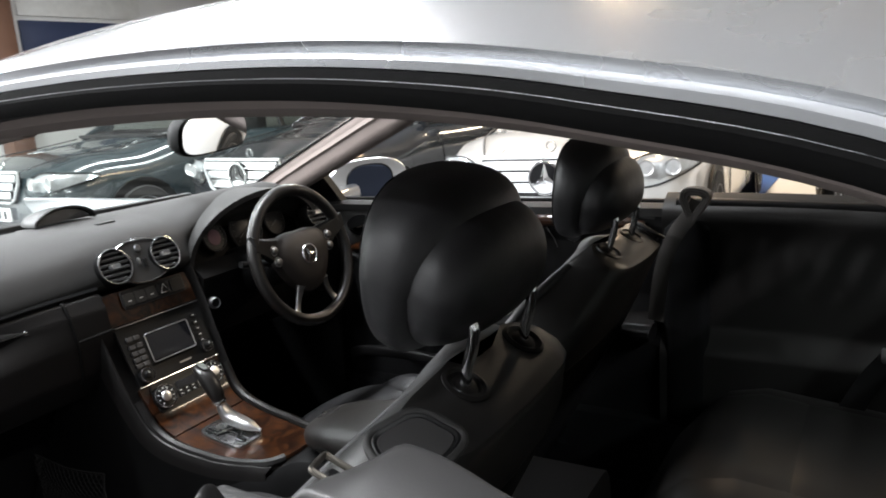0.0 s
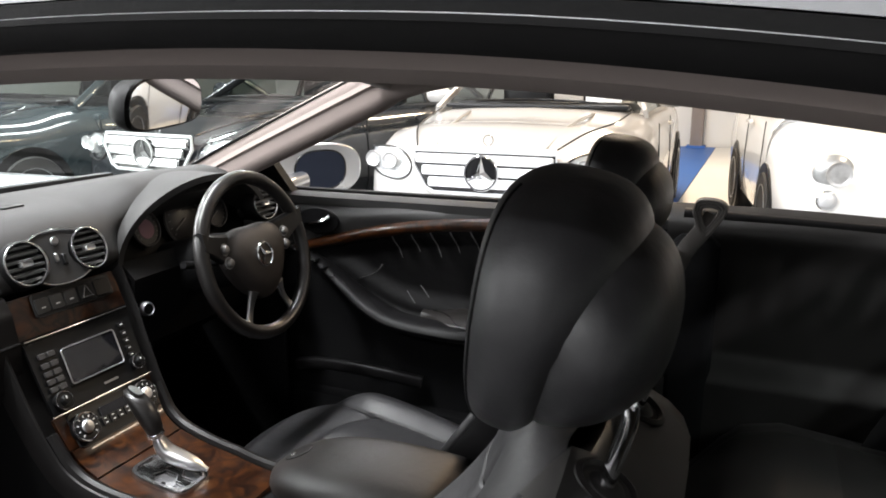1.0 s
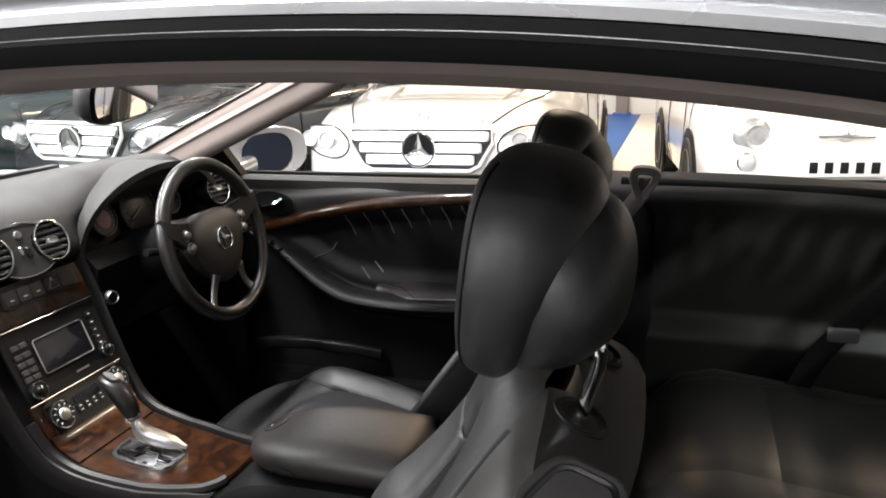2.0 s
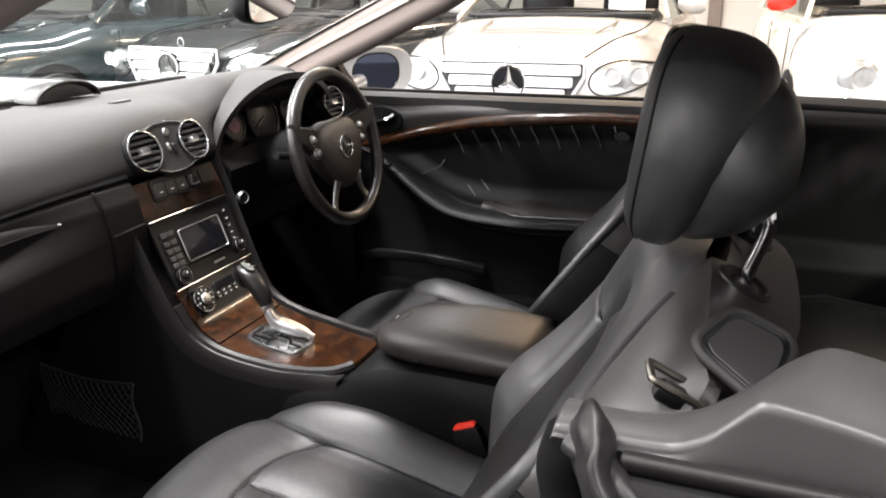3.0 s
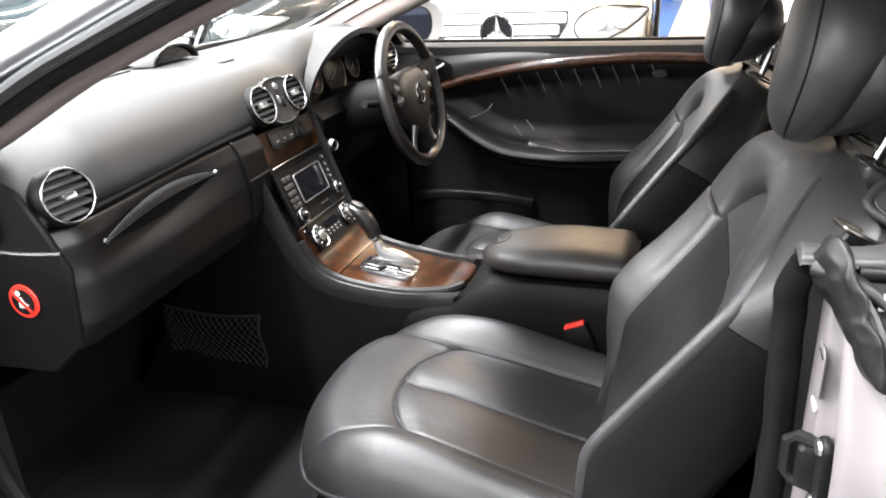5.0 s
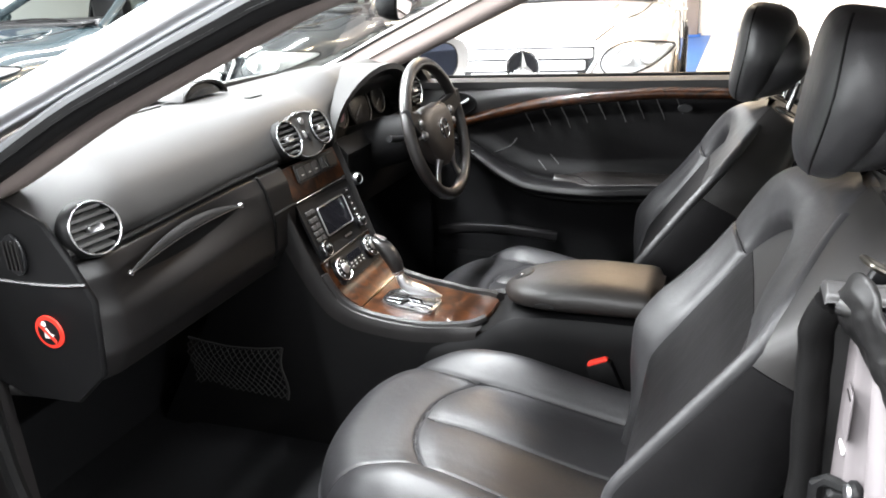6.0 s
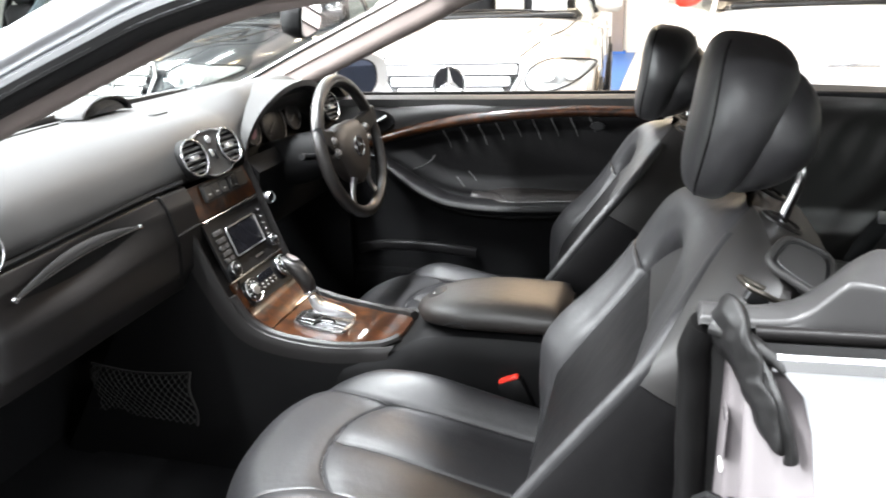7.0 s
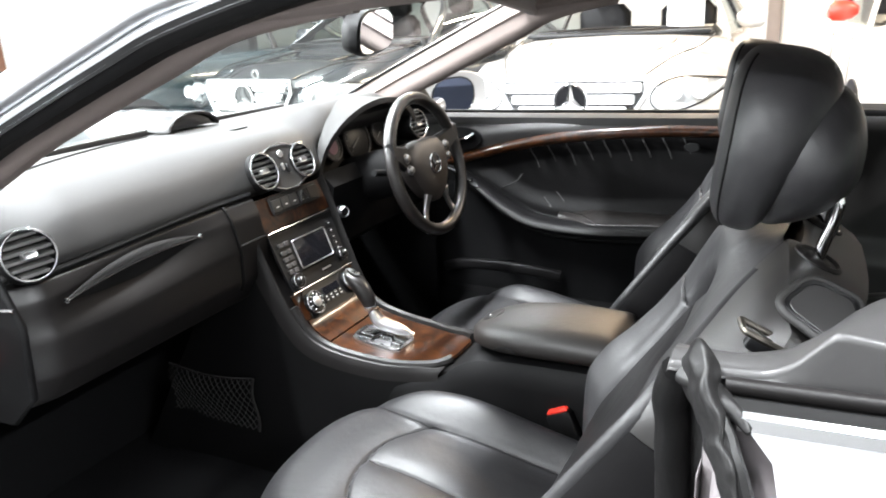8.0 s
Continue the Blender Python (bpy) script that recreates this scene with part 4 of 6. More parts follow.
WAIST = curve([-0.8, -0.62, -0.545, -0.419, -0.253, -0.098, 0.045, 0.155, 0.3], [0.785, 0.815, 0.833, 0.866, 0.897, 0.912, 0.92, 0.919, 0.912])
LEDGE = curve([-0.8, -0.62, -0.51, -0.458, -0.408, -0.324, -0.242, -0.161, -0.083, 0.0, 0.3], [0.86, 0.82, 0.768, 0.737, 0.71, 0.68, 0.671, 0.669, 0.672, 0.677, 0.68])


def waist(x):
    """height of the wood strip's middle"""
    return WAIST(x)


def ledge(x):
    return LEDGE(x)


def door_face(u, v):
    x = -0.8 + 1.1 * u
    z = 0.34 + 0.605 * v
    y = 0.715
    w = waist(x)
    y -= 0.012 * math.exp(-((z - w - 0.045) / 0.03) ** 2)
    y += 0.018 * smooth01(w - 0.02, w - 0.06, z) * smooth01(ledge(x) + 0.0, ledge(x) + 0.06, z)
    lz = ledge(x)
    arm = 0.024 * smooth01(-0.62, -0.3, x)
    if z < lz:
        y -= (0.012 + arm) * (1 - smooth01(0.02, 0.18, lz - z) * 0.7) * smooth01(0, 0.06, lz - z)
    pl = smooth01(w - 0.02, w - 0.035, z) * smooth01(w - 0.13, w - 0.05, z)
    y += 0.0022 * math.sin((x - 0.4 * (w - z)) * 2 * math.pi / 0.052) * pl * smooth01(-0.42, -0.3, x) * smooth01(0.07, 0.0, x)
    if v > 0.93:
        y += 0.03 * ((v - 0.93) / 0.07) ** 2
    return (x, y, z)


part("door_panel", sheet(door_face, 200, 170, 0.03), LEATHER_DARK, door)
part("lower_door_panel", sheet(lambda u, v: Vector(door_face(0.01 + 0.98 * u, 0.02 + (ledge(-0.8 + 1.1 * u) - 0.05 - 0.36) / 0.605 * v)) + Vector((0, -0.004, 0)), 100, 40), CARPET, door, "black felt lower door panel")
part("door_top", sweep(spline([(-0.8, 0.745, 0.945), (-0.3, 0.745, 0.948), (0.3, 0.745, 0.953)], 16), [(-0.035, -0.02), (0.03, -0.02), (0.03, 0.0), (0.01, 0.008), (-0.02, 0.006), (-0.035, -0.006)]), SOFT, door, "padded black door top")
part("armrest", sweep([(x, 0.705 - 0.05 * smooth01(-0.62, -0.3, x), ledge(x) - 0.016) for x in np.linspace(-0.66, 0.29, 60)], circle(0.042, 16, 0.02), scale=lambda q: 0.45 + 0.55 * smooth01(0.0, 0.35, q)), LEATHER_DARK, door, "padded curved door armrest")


def pad_top(u, v):
    x = -0.275 + 0.565 * u
    k = smooth01(0.0, 0.2, u)
    front = ledge(x) + 0.006
    back = front + (0.694 - front) * k
    if v < 0.7:
        q = v / 0.7
        return (x, 0.725 - (0.02 + 0.058 * k) * q, back + (front - back) * q + 0.003 * math.sin(math.pi * q))
    a = (v - 0.7) / 0.3 * math.pi / 2
    return (x, 0.705 - 0.058 * k - 0.012 * math.sin(a), front - 0.03 * (1 - math.cos(a)))


part("armrest_pad", sheet(pad_top, 60, 24), ARM_LEATHER, door, "flat padded armrest top")
part("pad_seam", tube([Vector(pad_top(0.05 + 0.2 * q, 0.3 + 0.65 * q * q)) + Vector((0, -0.0006, 0.0006)) for q in np.linspace(0, 1, 16)], 0.0014, 6), RUBBER, door)
part("glass_seal", sweep([(-0.75, 0.778, 0.952), (0.3, 0.778, 0.96)], rrect(0.02, 0.012, 0.004, 2)), RUBBER, door)
part("outer_moulding", sweep([(-0.75, 0.795, 0.948), (0.32, 0.795, 0.955)], rrect(0.016, 0.012, 0.004, 2)), CHROME, door, "bright outer belt moulding")


def wood_strip(u, v):
    x = -0.64 + 0.9 * u
    h = table(u, [0, 0.06, 0.3, 0.8, 0.97, 1], [0.004, 0.018, 0.021, 0.019, 0.017, 0.004])
    return (x, 0.706 - 0.010 * math.sin(math.pi * v) ** 0.7, waist(x) + h * (v - 0.5))


part("wood_strip", sheet(wood_strip, 60, 10, -0.006), WOOD, door, "polished burl wood strip")
part("strip_edge", tube([Vector(wood_strip(u, 0)) + Vector((0, -0.004, -0.001)) for u in np.linspace(0.0, 1, 50)], 0.0022, 6), CHROME, door, "thin chrome strip edge")
hm = axes((-0.56, 0.70, 0.888), (1, 0, 0), (0, -1, 0))
hb = part("handle_bezel", slab([(0.062 * math.cos(a), 0.034 * math.sin(a)) for a in np.linspace(0, 2 * math.pi, 25)[:-1]], 0.008, hm, 0.003), BLACK, door, "black oval handle recess")
part("door_handle", sweep(spline([(-0.605, 0.692, 0.882), (-0.575, 0.68, 0.882), (-0.54, 0.677, 0.892), (-0.52, 0.685, 0.905)], 14), circle(0.012, 8, 0.006), scale=lambda q: 0.7 + 0.5 * q), CHROME, hb, "chrome inner door handle")
part("lock_button", slab([(0.02 * math.cos(a), 0.012 * math.sin(a)) for a in np.linspace(0, 2 * math.pi, 20)[:-1]], 0.006, axes((0.08, 0.712, 0.878), (1, 0, 0), (0, -1, 0)), 0.002), BLACK, door, "small oval black button")
for k in range(4):
    part("window_switch", box(-0.56 + 0.026 * k, 0.672, 0.79 - 0.018 * k, 0.016, 0.02, 0.006, 0.002), BLACK, door)
part("grab_trim", tube(spline([(-0.454, 0.712, 0.742), (-0.416, 0.706, 0.757), (-0.395, 0.706, 0.772), (-0.385, 0.71, 0.787)], 14), 0.0022, 6), TRIM, door)


def on_door(x, z, proud):
    return Vector(door_face((x + 0.8) / 1.1, (z - 0.34) / 0.605)) - Vector((0, proud, 0))


# pale tubes that paint the highlights along the leather's pleats and grip folds
for k in range(9):
    px, fall = -0.36 + 0.052 * k, (0.052, 0.044, 0.058, 0.05, 0.046, 0.056, 0.05, 0.054, 0.042)[k]
    part("pleat_glint", tube([on_door(px + 0.42 * fall * q, waist(px) - 0.014 - fall * 1.15 * q, 0.0022) for q in np.linspace(0, 1, 10)], 0.002, 5, scale=lambda q: 1 - 0.6 * q), GREY_LINE, door)
for k in range(2):
    part("grip_glint", tube([on_door(-0.325 + 0.035 * k + 0.025 * q, 0.72 + 0.017 * k - 0.027 * q, 0.0012) for q in np.linspace(0, 1, 8)], 0.0012, 5), GREY_LINE, door)
part("upper_door_panel", sheet(lambda u, v: on_door(-0.78 + 1.06 * u, waist(-0.78 + 1.06 * u) + 0.013 + (0.938 - waist(-0.78 + 1.06 * u) - 0.013) * v, 0.003), 80, 10), TRIM, door, "grained grey upper door trim")
part("lower_pocket", sweep(spline([(-0.62, 0.67, 0.50), (-0.55, 0.645, 0.522), (-0.46, 0.636, 0.53), (-0.36, 0.645, 0.524), (-0.26, 0.67, 0.505)], 24), rrect(0.022, 0.03, 0.008, 3)), LEATHER_DARK, door, "door map pocket rim")
part("floor_side", box(0.2, 0.69, 0.33, 2.5, 0.06, 0.2, 0.01), CARPET, coupe)
part("door_rear_pocket", box(0.36, 0.70, 0.6, 0.1, 0.06, 0.66, 0.02), CARPET, coupe)
MM = axes((-0.72, 0.96, 0.978), (-0.43, -0.9, 0), (0.9, -0.43, -0.02))
OVAL = [(math.copysign(abs(math.cos(a)) ** 0.72, math.cos(a)), math.copysign(abs(math.sin(a)) ** 0.8, math.sin(a))) for a in np.linspace(0, 2 * math.pi, 41)[:-1]]
dm = part("door_mirror", loft([[MM @ Vector((0.15 * s * px, 0.078 * s * py, d)) for px, py in OVAL] for d, s in ((-0.11, 0.3), (-0.1, 0.55), (-0.075, 0.8), (-0.03, 0.97), (0.0, 1.0), (0.008, 0.95), (0.007, 0.8), (0.003, 0.4))]), SILVER, door, "silver door mirror housing")
part("mirror_glass", slab([(0.084 * px - 0.006, 0.056 * py) for px, py in OVAL], 0.004, MM @ pose(0.002, 0, 0.003), 0.001), BLUE_MIRROR, dm, "mirror glass")
part("mirror_rim", tube([MM @ Vector((0.086 * px - 0.004, 0.058 * py, 0.006)) for px, py in OVAL], 0.003, 6, (0.9, -0.43, 0), closed_path=True), BLACK, dm)
part("mirror_foot", sweep([(-0.74, 0.76, 0.945), (-0.75, 0.84, 0.95), (-0.755, 0.9, 0.955)], rrect(0.08, 0.05, 0.02, 3), (0, 0, 1)), SILVER, dm)
part("mirror_sail", mesh("sail", [(-0.83, 0.70, 0.95), (-0.66, 0.73, 0.952), (-0.70, 0.685, 1.05), (-0.83, 0.73, 0.95), (-0.66, 0.76, 0.952), (-0.70, 0.715, 1.05)], [(0, 1, 2), (3, 4, 5), (0, 1, 4, 3), (1, 2, 5, 4), (2, 0, 3, 5)], False), BLACK, door, "black mirror triangle")

# right rear side panel and belt


def side_panel(u, v):
    x = 0.30 + 1.0 * u
    z = 0.34 + 0.645 * v - 0.03 * smooth01(0.5, 1.3, x) * v
    y = 0.715 - 0.012 * math.exp(-((v - 0.92) / 0.05) ** 2) - 0.04 * smooth01(0.52, 0.42, v)
    y += 0.004 * math.sin((x - 0.3 * z) * 2 * math.pi / 0.07) * smooth01(0.62, 0.72, v) * smooth01(0.9, 0.8, v)
    if v > 0.94:
        y += 0.05 * ((v - 0.94) / 0.06) ** 2
    return (x, y, z)


part("rear_side_panel", sheet(side_panel, 90, 80, 0.03), SHELL, coupe, "black leather rear side panel")
part("rear_window_ledge", sweep([(0.33, 0.752, 0.963), (0.8, 0.752, 0.953), (1.2, 0.742, 0.94)], rrect(0.07, 0.03, 0.012, 4)), LEATHER_DARK, coupe)
guide = thing("belt_guide", 0.39, 0.69, 0.9, "folded grey seat belt loop beside the driver seat", "seat belt")
LOOP = [(0.354, 0.985), (0.358, 1.003), (0.372, 1.009), (0.4, 1.007), (0.415, 0.997), (0.412, 0.98), (0.398, 0.958), (0.381, 0.936), (0.372, 0.94), (0.362, 0.962)]
for k in (1.0, 0.8, 0.6):
    ring = spline([(0.384 + (px - 0.384) * k, 0.67 + 0.006 * (1 - k), 0.98 + (pz - 0.98) * k) for px, pz in LOOP + LOOP[:1]], 48)[:-1]
    part("webbing_fold", sweep(ring, rrect(0.0055, 0.034, 0.0015, 2), (0, 1, 0), closed_path=True), WEB, guide, "folded grey belt webbing")
part("webbing", sweep(spline([(0.392, 0.668, 0.978), (0.372, 0.655, 0.945), (0.342, 0.648, 0.9), (0.315, 0.645, 0.82), (0.3, 0.64, 0.7)], 20), rrect(0.036, 0.003, 0.001, 2), (0, 1, 0)), WEB, guide, "grey belt webbing")

# ---- dashboard ----
dash = thing("dashboard", -0.85, 0, 0.6, "dark grey soft dashboard with round chrome-ringed vents", "dashboard")


def hood(y):
    """how far the instrument hood stands up at y"""
    return smooth01(0.12, 0.27, y) * smooth01(0.68, 0.54, y)


def dash_top(u, v):
    y = -0.655 + 1.31 * u
    a = abs(y) / 0.68
    mid = math.exp(-((y) / 0.15) ** 2)
    hd = hood(y)
    sag = 0.05 * max(0, a - 0.75) * 4 * a
    px = [-1.20 + 0.16 * a * a, -1.02, -0.90, -0.80, -0.735, -0.69, -0.668, -0.662, -0.68]
    pz = [0.965, 1.005, 1.018, 1.018, 1.003, 0.972, 0.935, 0.905, 0.893]
    s = v * (len(px) - 1)
    k = min(int(s), len(px) - 2)
    f = s - k
    cat = lambda p: 0.5 * (2 * p[k] + (p[k + 1] - p[max(k - 1, 0)]) * f + (2 * p[max(k - 1, 0)] - 5 * p[k] + 4 * p[k + 1] - p[min(k + 2, len(p) - 1)]) * f * f + (3 * p[k] - p[max(k - 1, 0)] - 3 * p[k + 1] + p[min(k + 2, len(p) - 1)]) * f ** 3)
    x, z = cat(px), cat(pz)
    z -= sag * smooth01(0.1, 0.4, v) * (1 - smooth01(0.6, 0.9, v))
    roll = smooth01(0.3, 0.62, v)
    # swell over the two middle vents
    z += 0.012 * mid * smooth01(0.35, 0.6, v) * (1 - smooth01(0.85, 1, v))
    # instrument hood: the face steps forward and the top lifts
    z += 0.035 * hd * smooth01(0.2, 0.5, v) * (1 - smooth01(0.55, 0.8, v))
    x += -0.10 * hd * smooth01(0.62, 0.78, v)
    # end vents turn towards the cabin
    return (x, y, z)


part("dash_top", sheet(dash_top, 150, 60), SOFT, dash, "soft grained dashboard top")
TOP_JOINT = curve([-0.62, -0.527, -0.374, -0.198, -0.1, 0.05], [-0.77, -0.815, -0.883, -0.935, -0.944, -0.945])


def on_top(x, y):
    """the point of the dashboard's top at x and y"""
    u, lo, hi = (y + 0.655) / 1.31, 0.0, 0.6
    for _ in range(24):
        v = (lo + hi) / 2
        lo, hi = (v, hi) if dash_top(u, v)[0] < x else (lo, v)
    return Vector(dash_top(u, lo))


part("top_joint", tube([on_top(TOP_JOINT(y), y) + Vector((0, 0, 0.0006)) for y in np.linspace(-0.6, -0.1, 40)], 0.0028, 6), RUBBER, dash, "dark joint of the demister panel")


def lower_dash(u, v):
    y = -0.652 + 0.537 * u
    px = [-0.674, -0.655, -0.641, -0.631, -0.637, -0.67, -0.75, -0.9]
    pz = [0.893, 0.886, 0.862, 0.80, 0.74, 0.69, 0.655, 0.64]
    x = table(v * 7, range(8), px)
    z = table(v * 7, range(8), pz)
    x -= 0.03 * smooth01(-0.6, -0.68, y)
    z += 0.012 * smooth01(-0.6, -0.2, y) * (1 - v)
    # hollow for the glove box handle
    dy, dz = (y + 0.44) / 0.17, (z - 0.862 + 0.10 * (-0.29 - y) - 0.0) / 0.035
    x -= 0.022 * math.exp(-(dy * dy * 1.2 + dz * dz * 1.4))
    return (x, y, z)


glove = part("glove_box", sheet(lower_dash, 90, 60), HARD, dash, "dark glove box lid")
part("upper_gap", tube([Vector(lower_dash(u, 0.02)) + Vector((0.008, 0, 0.003)) for u in np.linspace(0.0, 1, 40)], 0.006, 6), BLACK, dash)
def lid_u(y):
    return (y + 0.652) / 0.537


part("side_gap", tube([Vector(lower_dash(lid_u(-0.2 + 0.012 * v), v)) + Vector((0.0015, 0, 0)) for v in np.linspace(0.02, 0.62, 24)], 0.0034, 6, (0, 1, 0)), RUBBER, glove, "dark joint beside the lid")
# the handle: a long lens shape, upper half a pale leaf, lower half painted shade


def lens(q):
    return 0.023 * math.sin(math.pi * min(max(q, 0.0), 1)) ** 0.9


def on_lid(q, k, out):
    y = -0.59 + 0.30 * q
    z = 0.853 + 0.02 * q + 0.006 * math.sin(math.pi * q) + lens(q) * k
    return Vector((-0.6325 - 0.004 * math.sin(math.pi * q) + out, y, z))


lever = part("glove_handle", sheet(lambda u, v: on_lid(u, 0.1 + 0.85 * v, 0.004 + 0.003 * math.sin(math.pi * v) * math.sin(math.pi * u)), 40, 10, 0.003), TRIM, glove, "long satin glove box handle leaf")
part("handle_recess", sheet(lambda u, v: on_lid(u, 0.1 - 1.1 * v, 0.003), 40, 8), RUBBER, glove, "black sheet painting the shade under the handle")
part("handle_edge", tube([on_lid(q, 0.08, 0.007) for q in np.linspace(0.02, 0.98, 30)], 0.0014, 6), CHROME, lever)
for q in (0.02, 0.98):
    part("handle_tip", lathe([(0.001, 0.005), (0.004, 0.004), (0.005, 0.0)], axes(on_lid(q, 0, 0.003), (0, 1, 0), (1, 0, 0)), 14), CHROME, lever)
part("panel_gap", tube([Vector(lower_dash(u, 0.4 - 0.03 * (u - lid_u(-0.195)))) + Vector((0.001, 0, 0)) for u in np.linspace(lid_u(-0.195), 1.0, 8)], 0.003, 6), RUBBER, dash)
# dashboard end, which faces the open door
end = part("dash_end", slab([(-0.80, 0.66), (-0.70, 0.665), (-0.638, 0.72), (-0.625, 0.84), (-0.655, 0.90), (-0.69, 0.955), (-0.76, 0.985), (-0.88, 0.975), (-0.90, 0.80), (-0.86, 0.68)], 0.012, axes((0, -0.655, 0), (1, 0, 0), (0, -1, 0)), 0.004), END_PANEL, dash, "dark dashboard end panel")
part("end_gap", tube(spline([(-0.9, -0.668, 0.868), (-0.8, -0.669, 0.862), (-0.70, -0.669, 0.862), (-0.63, -0.667, 0.868)], 12), 0.003, 6), BLACK, end)
warn = part("warning_disc", lathe([(0.001, 0.0025), (0.026, 0.0025), (0.0265, 0)], axes((-0.722, -0.667, 0.785), (1, 0, 0), (0, -1, 0)), 32), RED, end, "round red and white prohibition sticker")
part("disc_face", lathe([(0.001, 0.0015), (0.02, 0.0015), (0.02, 0)], axes((-0.722, -0.6695, 0.785), (1, 0, 0), (0, -1, 0)), 28), BLACK, warn)
part("disc_figure", slab([(-0.009, -0.008), (0.004, -0.008), (0.009, -0.002), (0.002, 0.0), (-0.003, 0.009), (-0.008, 0.007)], 0.001, axes((-0.72, -0.671, 0.784), (1, 0, 0), (0, -1, 0)), 0.0002), WHITE_MARK, warn)
part("disc_dot", lathe([(0.001, 0.0012), (0.004, 0.001), (0.0045, 0)], axes((-0.7275, -0.671, 0.7985), (1, 0, 0), (0, -1, 0)), 14), WHITE_MARK, warn)
part("disc_bar", box(0, 0, 0, 0.04, 0.005, 0.001, 0.0004, axes((-0.722, -0.6725, 0.785), (1, 0, -1), (0, -1, 0))), RED, warn)


def vent(x, y, z, r, normal, parent, bars=6):
    m = axes((x, y, z), (0, 1, 0), normal)
    v = part("air_vent", lathe([(0.001, -0.05), (r * 0.94, -0.05), (r * 0.955, 0.0), (r * 1.0, 0.003), (r * 1.05, 0.0), (r * 1.09, -0.008), (r * 1.1, -0.03)], m, 40), VENT_BLACK, parent, "round black air vent")
    part("vent_ring", tube([m @ Vector((r * 0.985 * math.cos(a), r * 0.985 * math.sin(a), 0.003)) for a in np.linspace(0, 2 * math.pi, 49)[:-1]], 0.0019, 8, normal, closed_path=True), RING, v, "thin chrome vent ring")
    for k in range(bars):
        yy = r * (-0.76 + 1.52 * k / (bars - 1))
        half = math.sqrt(max(0, (r * 0.94) ** 2 - yy * yy))
        part("slat", loft([[m @ Vector((sx * half * w, yy + py, pz)) for py, pz in ((-0.0022, -0.001), (0.0022, 0.0005), (0.008, -0.02), (0.006, -0.021))] for sx, w in ((-1, 0.99), (1, 0.99))]), SLAT, v)
    for k in range(4):
        part("guide_vane", box(r * (-0.54 + 0.36 * k), 0, -0.032, 0.0022, r * 1.5, 0.02, 0.0008, m), VENT_BLACK, v)
    part("vent_tab", loft([[m @ Vector((px * w, py * w, pz)) for px, py in rrect(r * 0.6, r * 0.27, r * 0.08, 3)] for w, pz in ((1.0, -0.004), (1.0, 0.004), (0.86, 0.0065), (0.6, 0.0055))]), SATIN, v, "satin vent tab")
    return v


vent(-0.658, -0.066, 0.944, 0.0385, (1, -0.04, 0.36), dash)
vent(-0.658, 0.066, 0.944, 0.0385, (1, 0.04, 0.36), dash)
vent(-0.646, -0.616, 0.935, 0.039, (1, -0.25, 0.25), dash)
vent(-0.655, 0.605, 0.942, 0.04, (1, -0.1, 0.2), dash)
bz = axes((-0.657, 0, 0.944), (0, 1, 0), (1, 0, 0.36))
bridge = [(-0.052, 0.038), (-0.022, 0.046), (0.022, 0.046), (0.052, 0.038), (0.026, 0.018), (0.02, 0.0), (0.026, -0.018), (0.05, -0.038), (0.022, -0.05), (-0.022, -0.05), (-0.05, -0.038), (-0.026, -0.018), (-0.02, 0.0), (-0.026, 0.018)]
bp_ = part("vent_bridge", slab(bridge, 0.022, bz @ pose(0, 0, -0.021), 0.002), SOFT, dash, "grey plate between the vents")
for sy in (1, -1):
    part("bridge_edge", tube(spline([bz @ Vector((q * 0.05, sy * (0.047 if sy > 0 else 0.05) - sy * 0.011 * abs(q) ** 2.5, 0.002)) for q in (-1, -0.6, -0.2, 0.2, 0.6, 1)], 24), 0.0012, 6, (1, 0, 0.4)), CHROME, bp_, "thin chrome edge")
part("thumb_wheel", box(0.006, -0.008, 0.002, 0.009, 0.02, 0.008, 0.002, bz), BLACK, bp_)
part("thumb_wheel", box(-0.008, -0.002, 0.002, 0.006, 0.016, 0.006, 0.002, bz), SATIN, bp_)
part("plate_button", lathe([(0.001, 0.003), (0.0065, 0.003), (0.008, 0.001), (0.008, -0.002)], bz @ pose(0, 0.027, 0.001), 16), SATIN, bp_)
em = axes((-0.72, -0.667, 0.905), (1, 0, 0), (0, -1, 0))
ev = part("side_demister", slab([(0.02 * math.cos(a), 0.032 * math.sin(a)) for a in np.linspace(0, 2 * math.pi, 20)[:-1]], 0.006, em @ pose(-0.03, 0, 0), 0.002), BLACK, dash, "small oval side vent")
for k in range(4):
    part("slat", box(-0.03 - 0.012 + 0.008 * k, 0, 0.007, 0.003, 0.045, 0.004, 0.001, em), HARD, ev)
# parking display hump near the windscreen
ph = part("parking_display", loft([[(-0.97 + 0.075 * q, 0.075 * s * math.cos(a), 1.02 + 0.034 * s * max(0, math.sin(a))) for a in np.linspace(0, math.pi, 18)] for q, s in ((-0.6, 0.3), (-0.2, 0.8), (0.3, 1.0), (0.9, 1.0))], closed=False), HARD, dash, "arched hump for the parking display")
part("display_face", slab([(0.068 * math.cos(a), 0.03 * math.sin(a)) for a in np.linspace(0, math.pi, 20)], 0.006, axes((-0.912, 0, 1.022), (0, 1, 0), (1, 0, 0.1)), 0.001), GLOSS, ph)
part("display_lip", tube([(-0.90, 0.075 * math.cos(a), 1.021 + 0.034 * math.sin(a)) for a in np.linspace(0, math.pi, 24)], 0.004, 6, (1, 0, 0)), HARD, ph)
part("speaker_grille", slab(rrect(0.02, 0.05, 0.008), 0.003, pose(-0.79, 0.02, 1.017), 0.001), BLACK, dash, "small dash sensor grille")
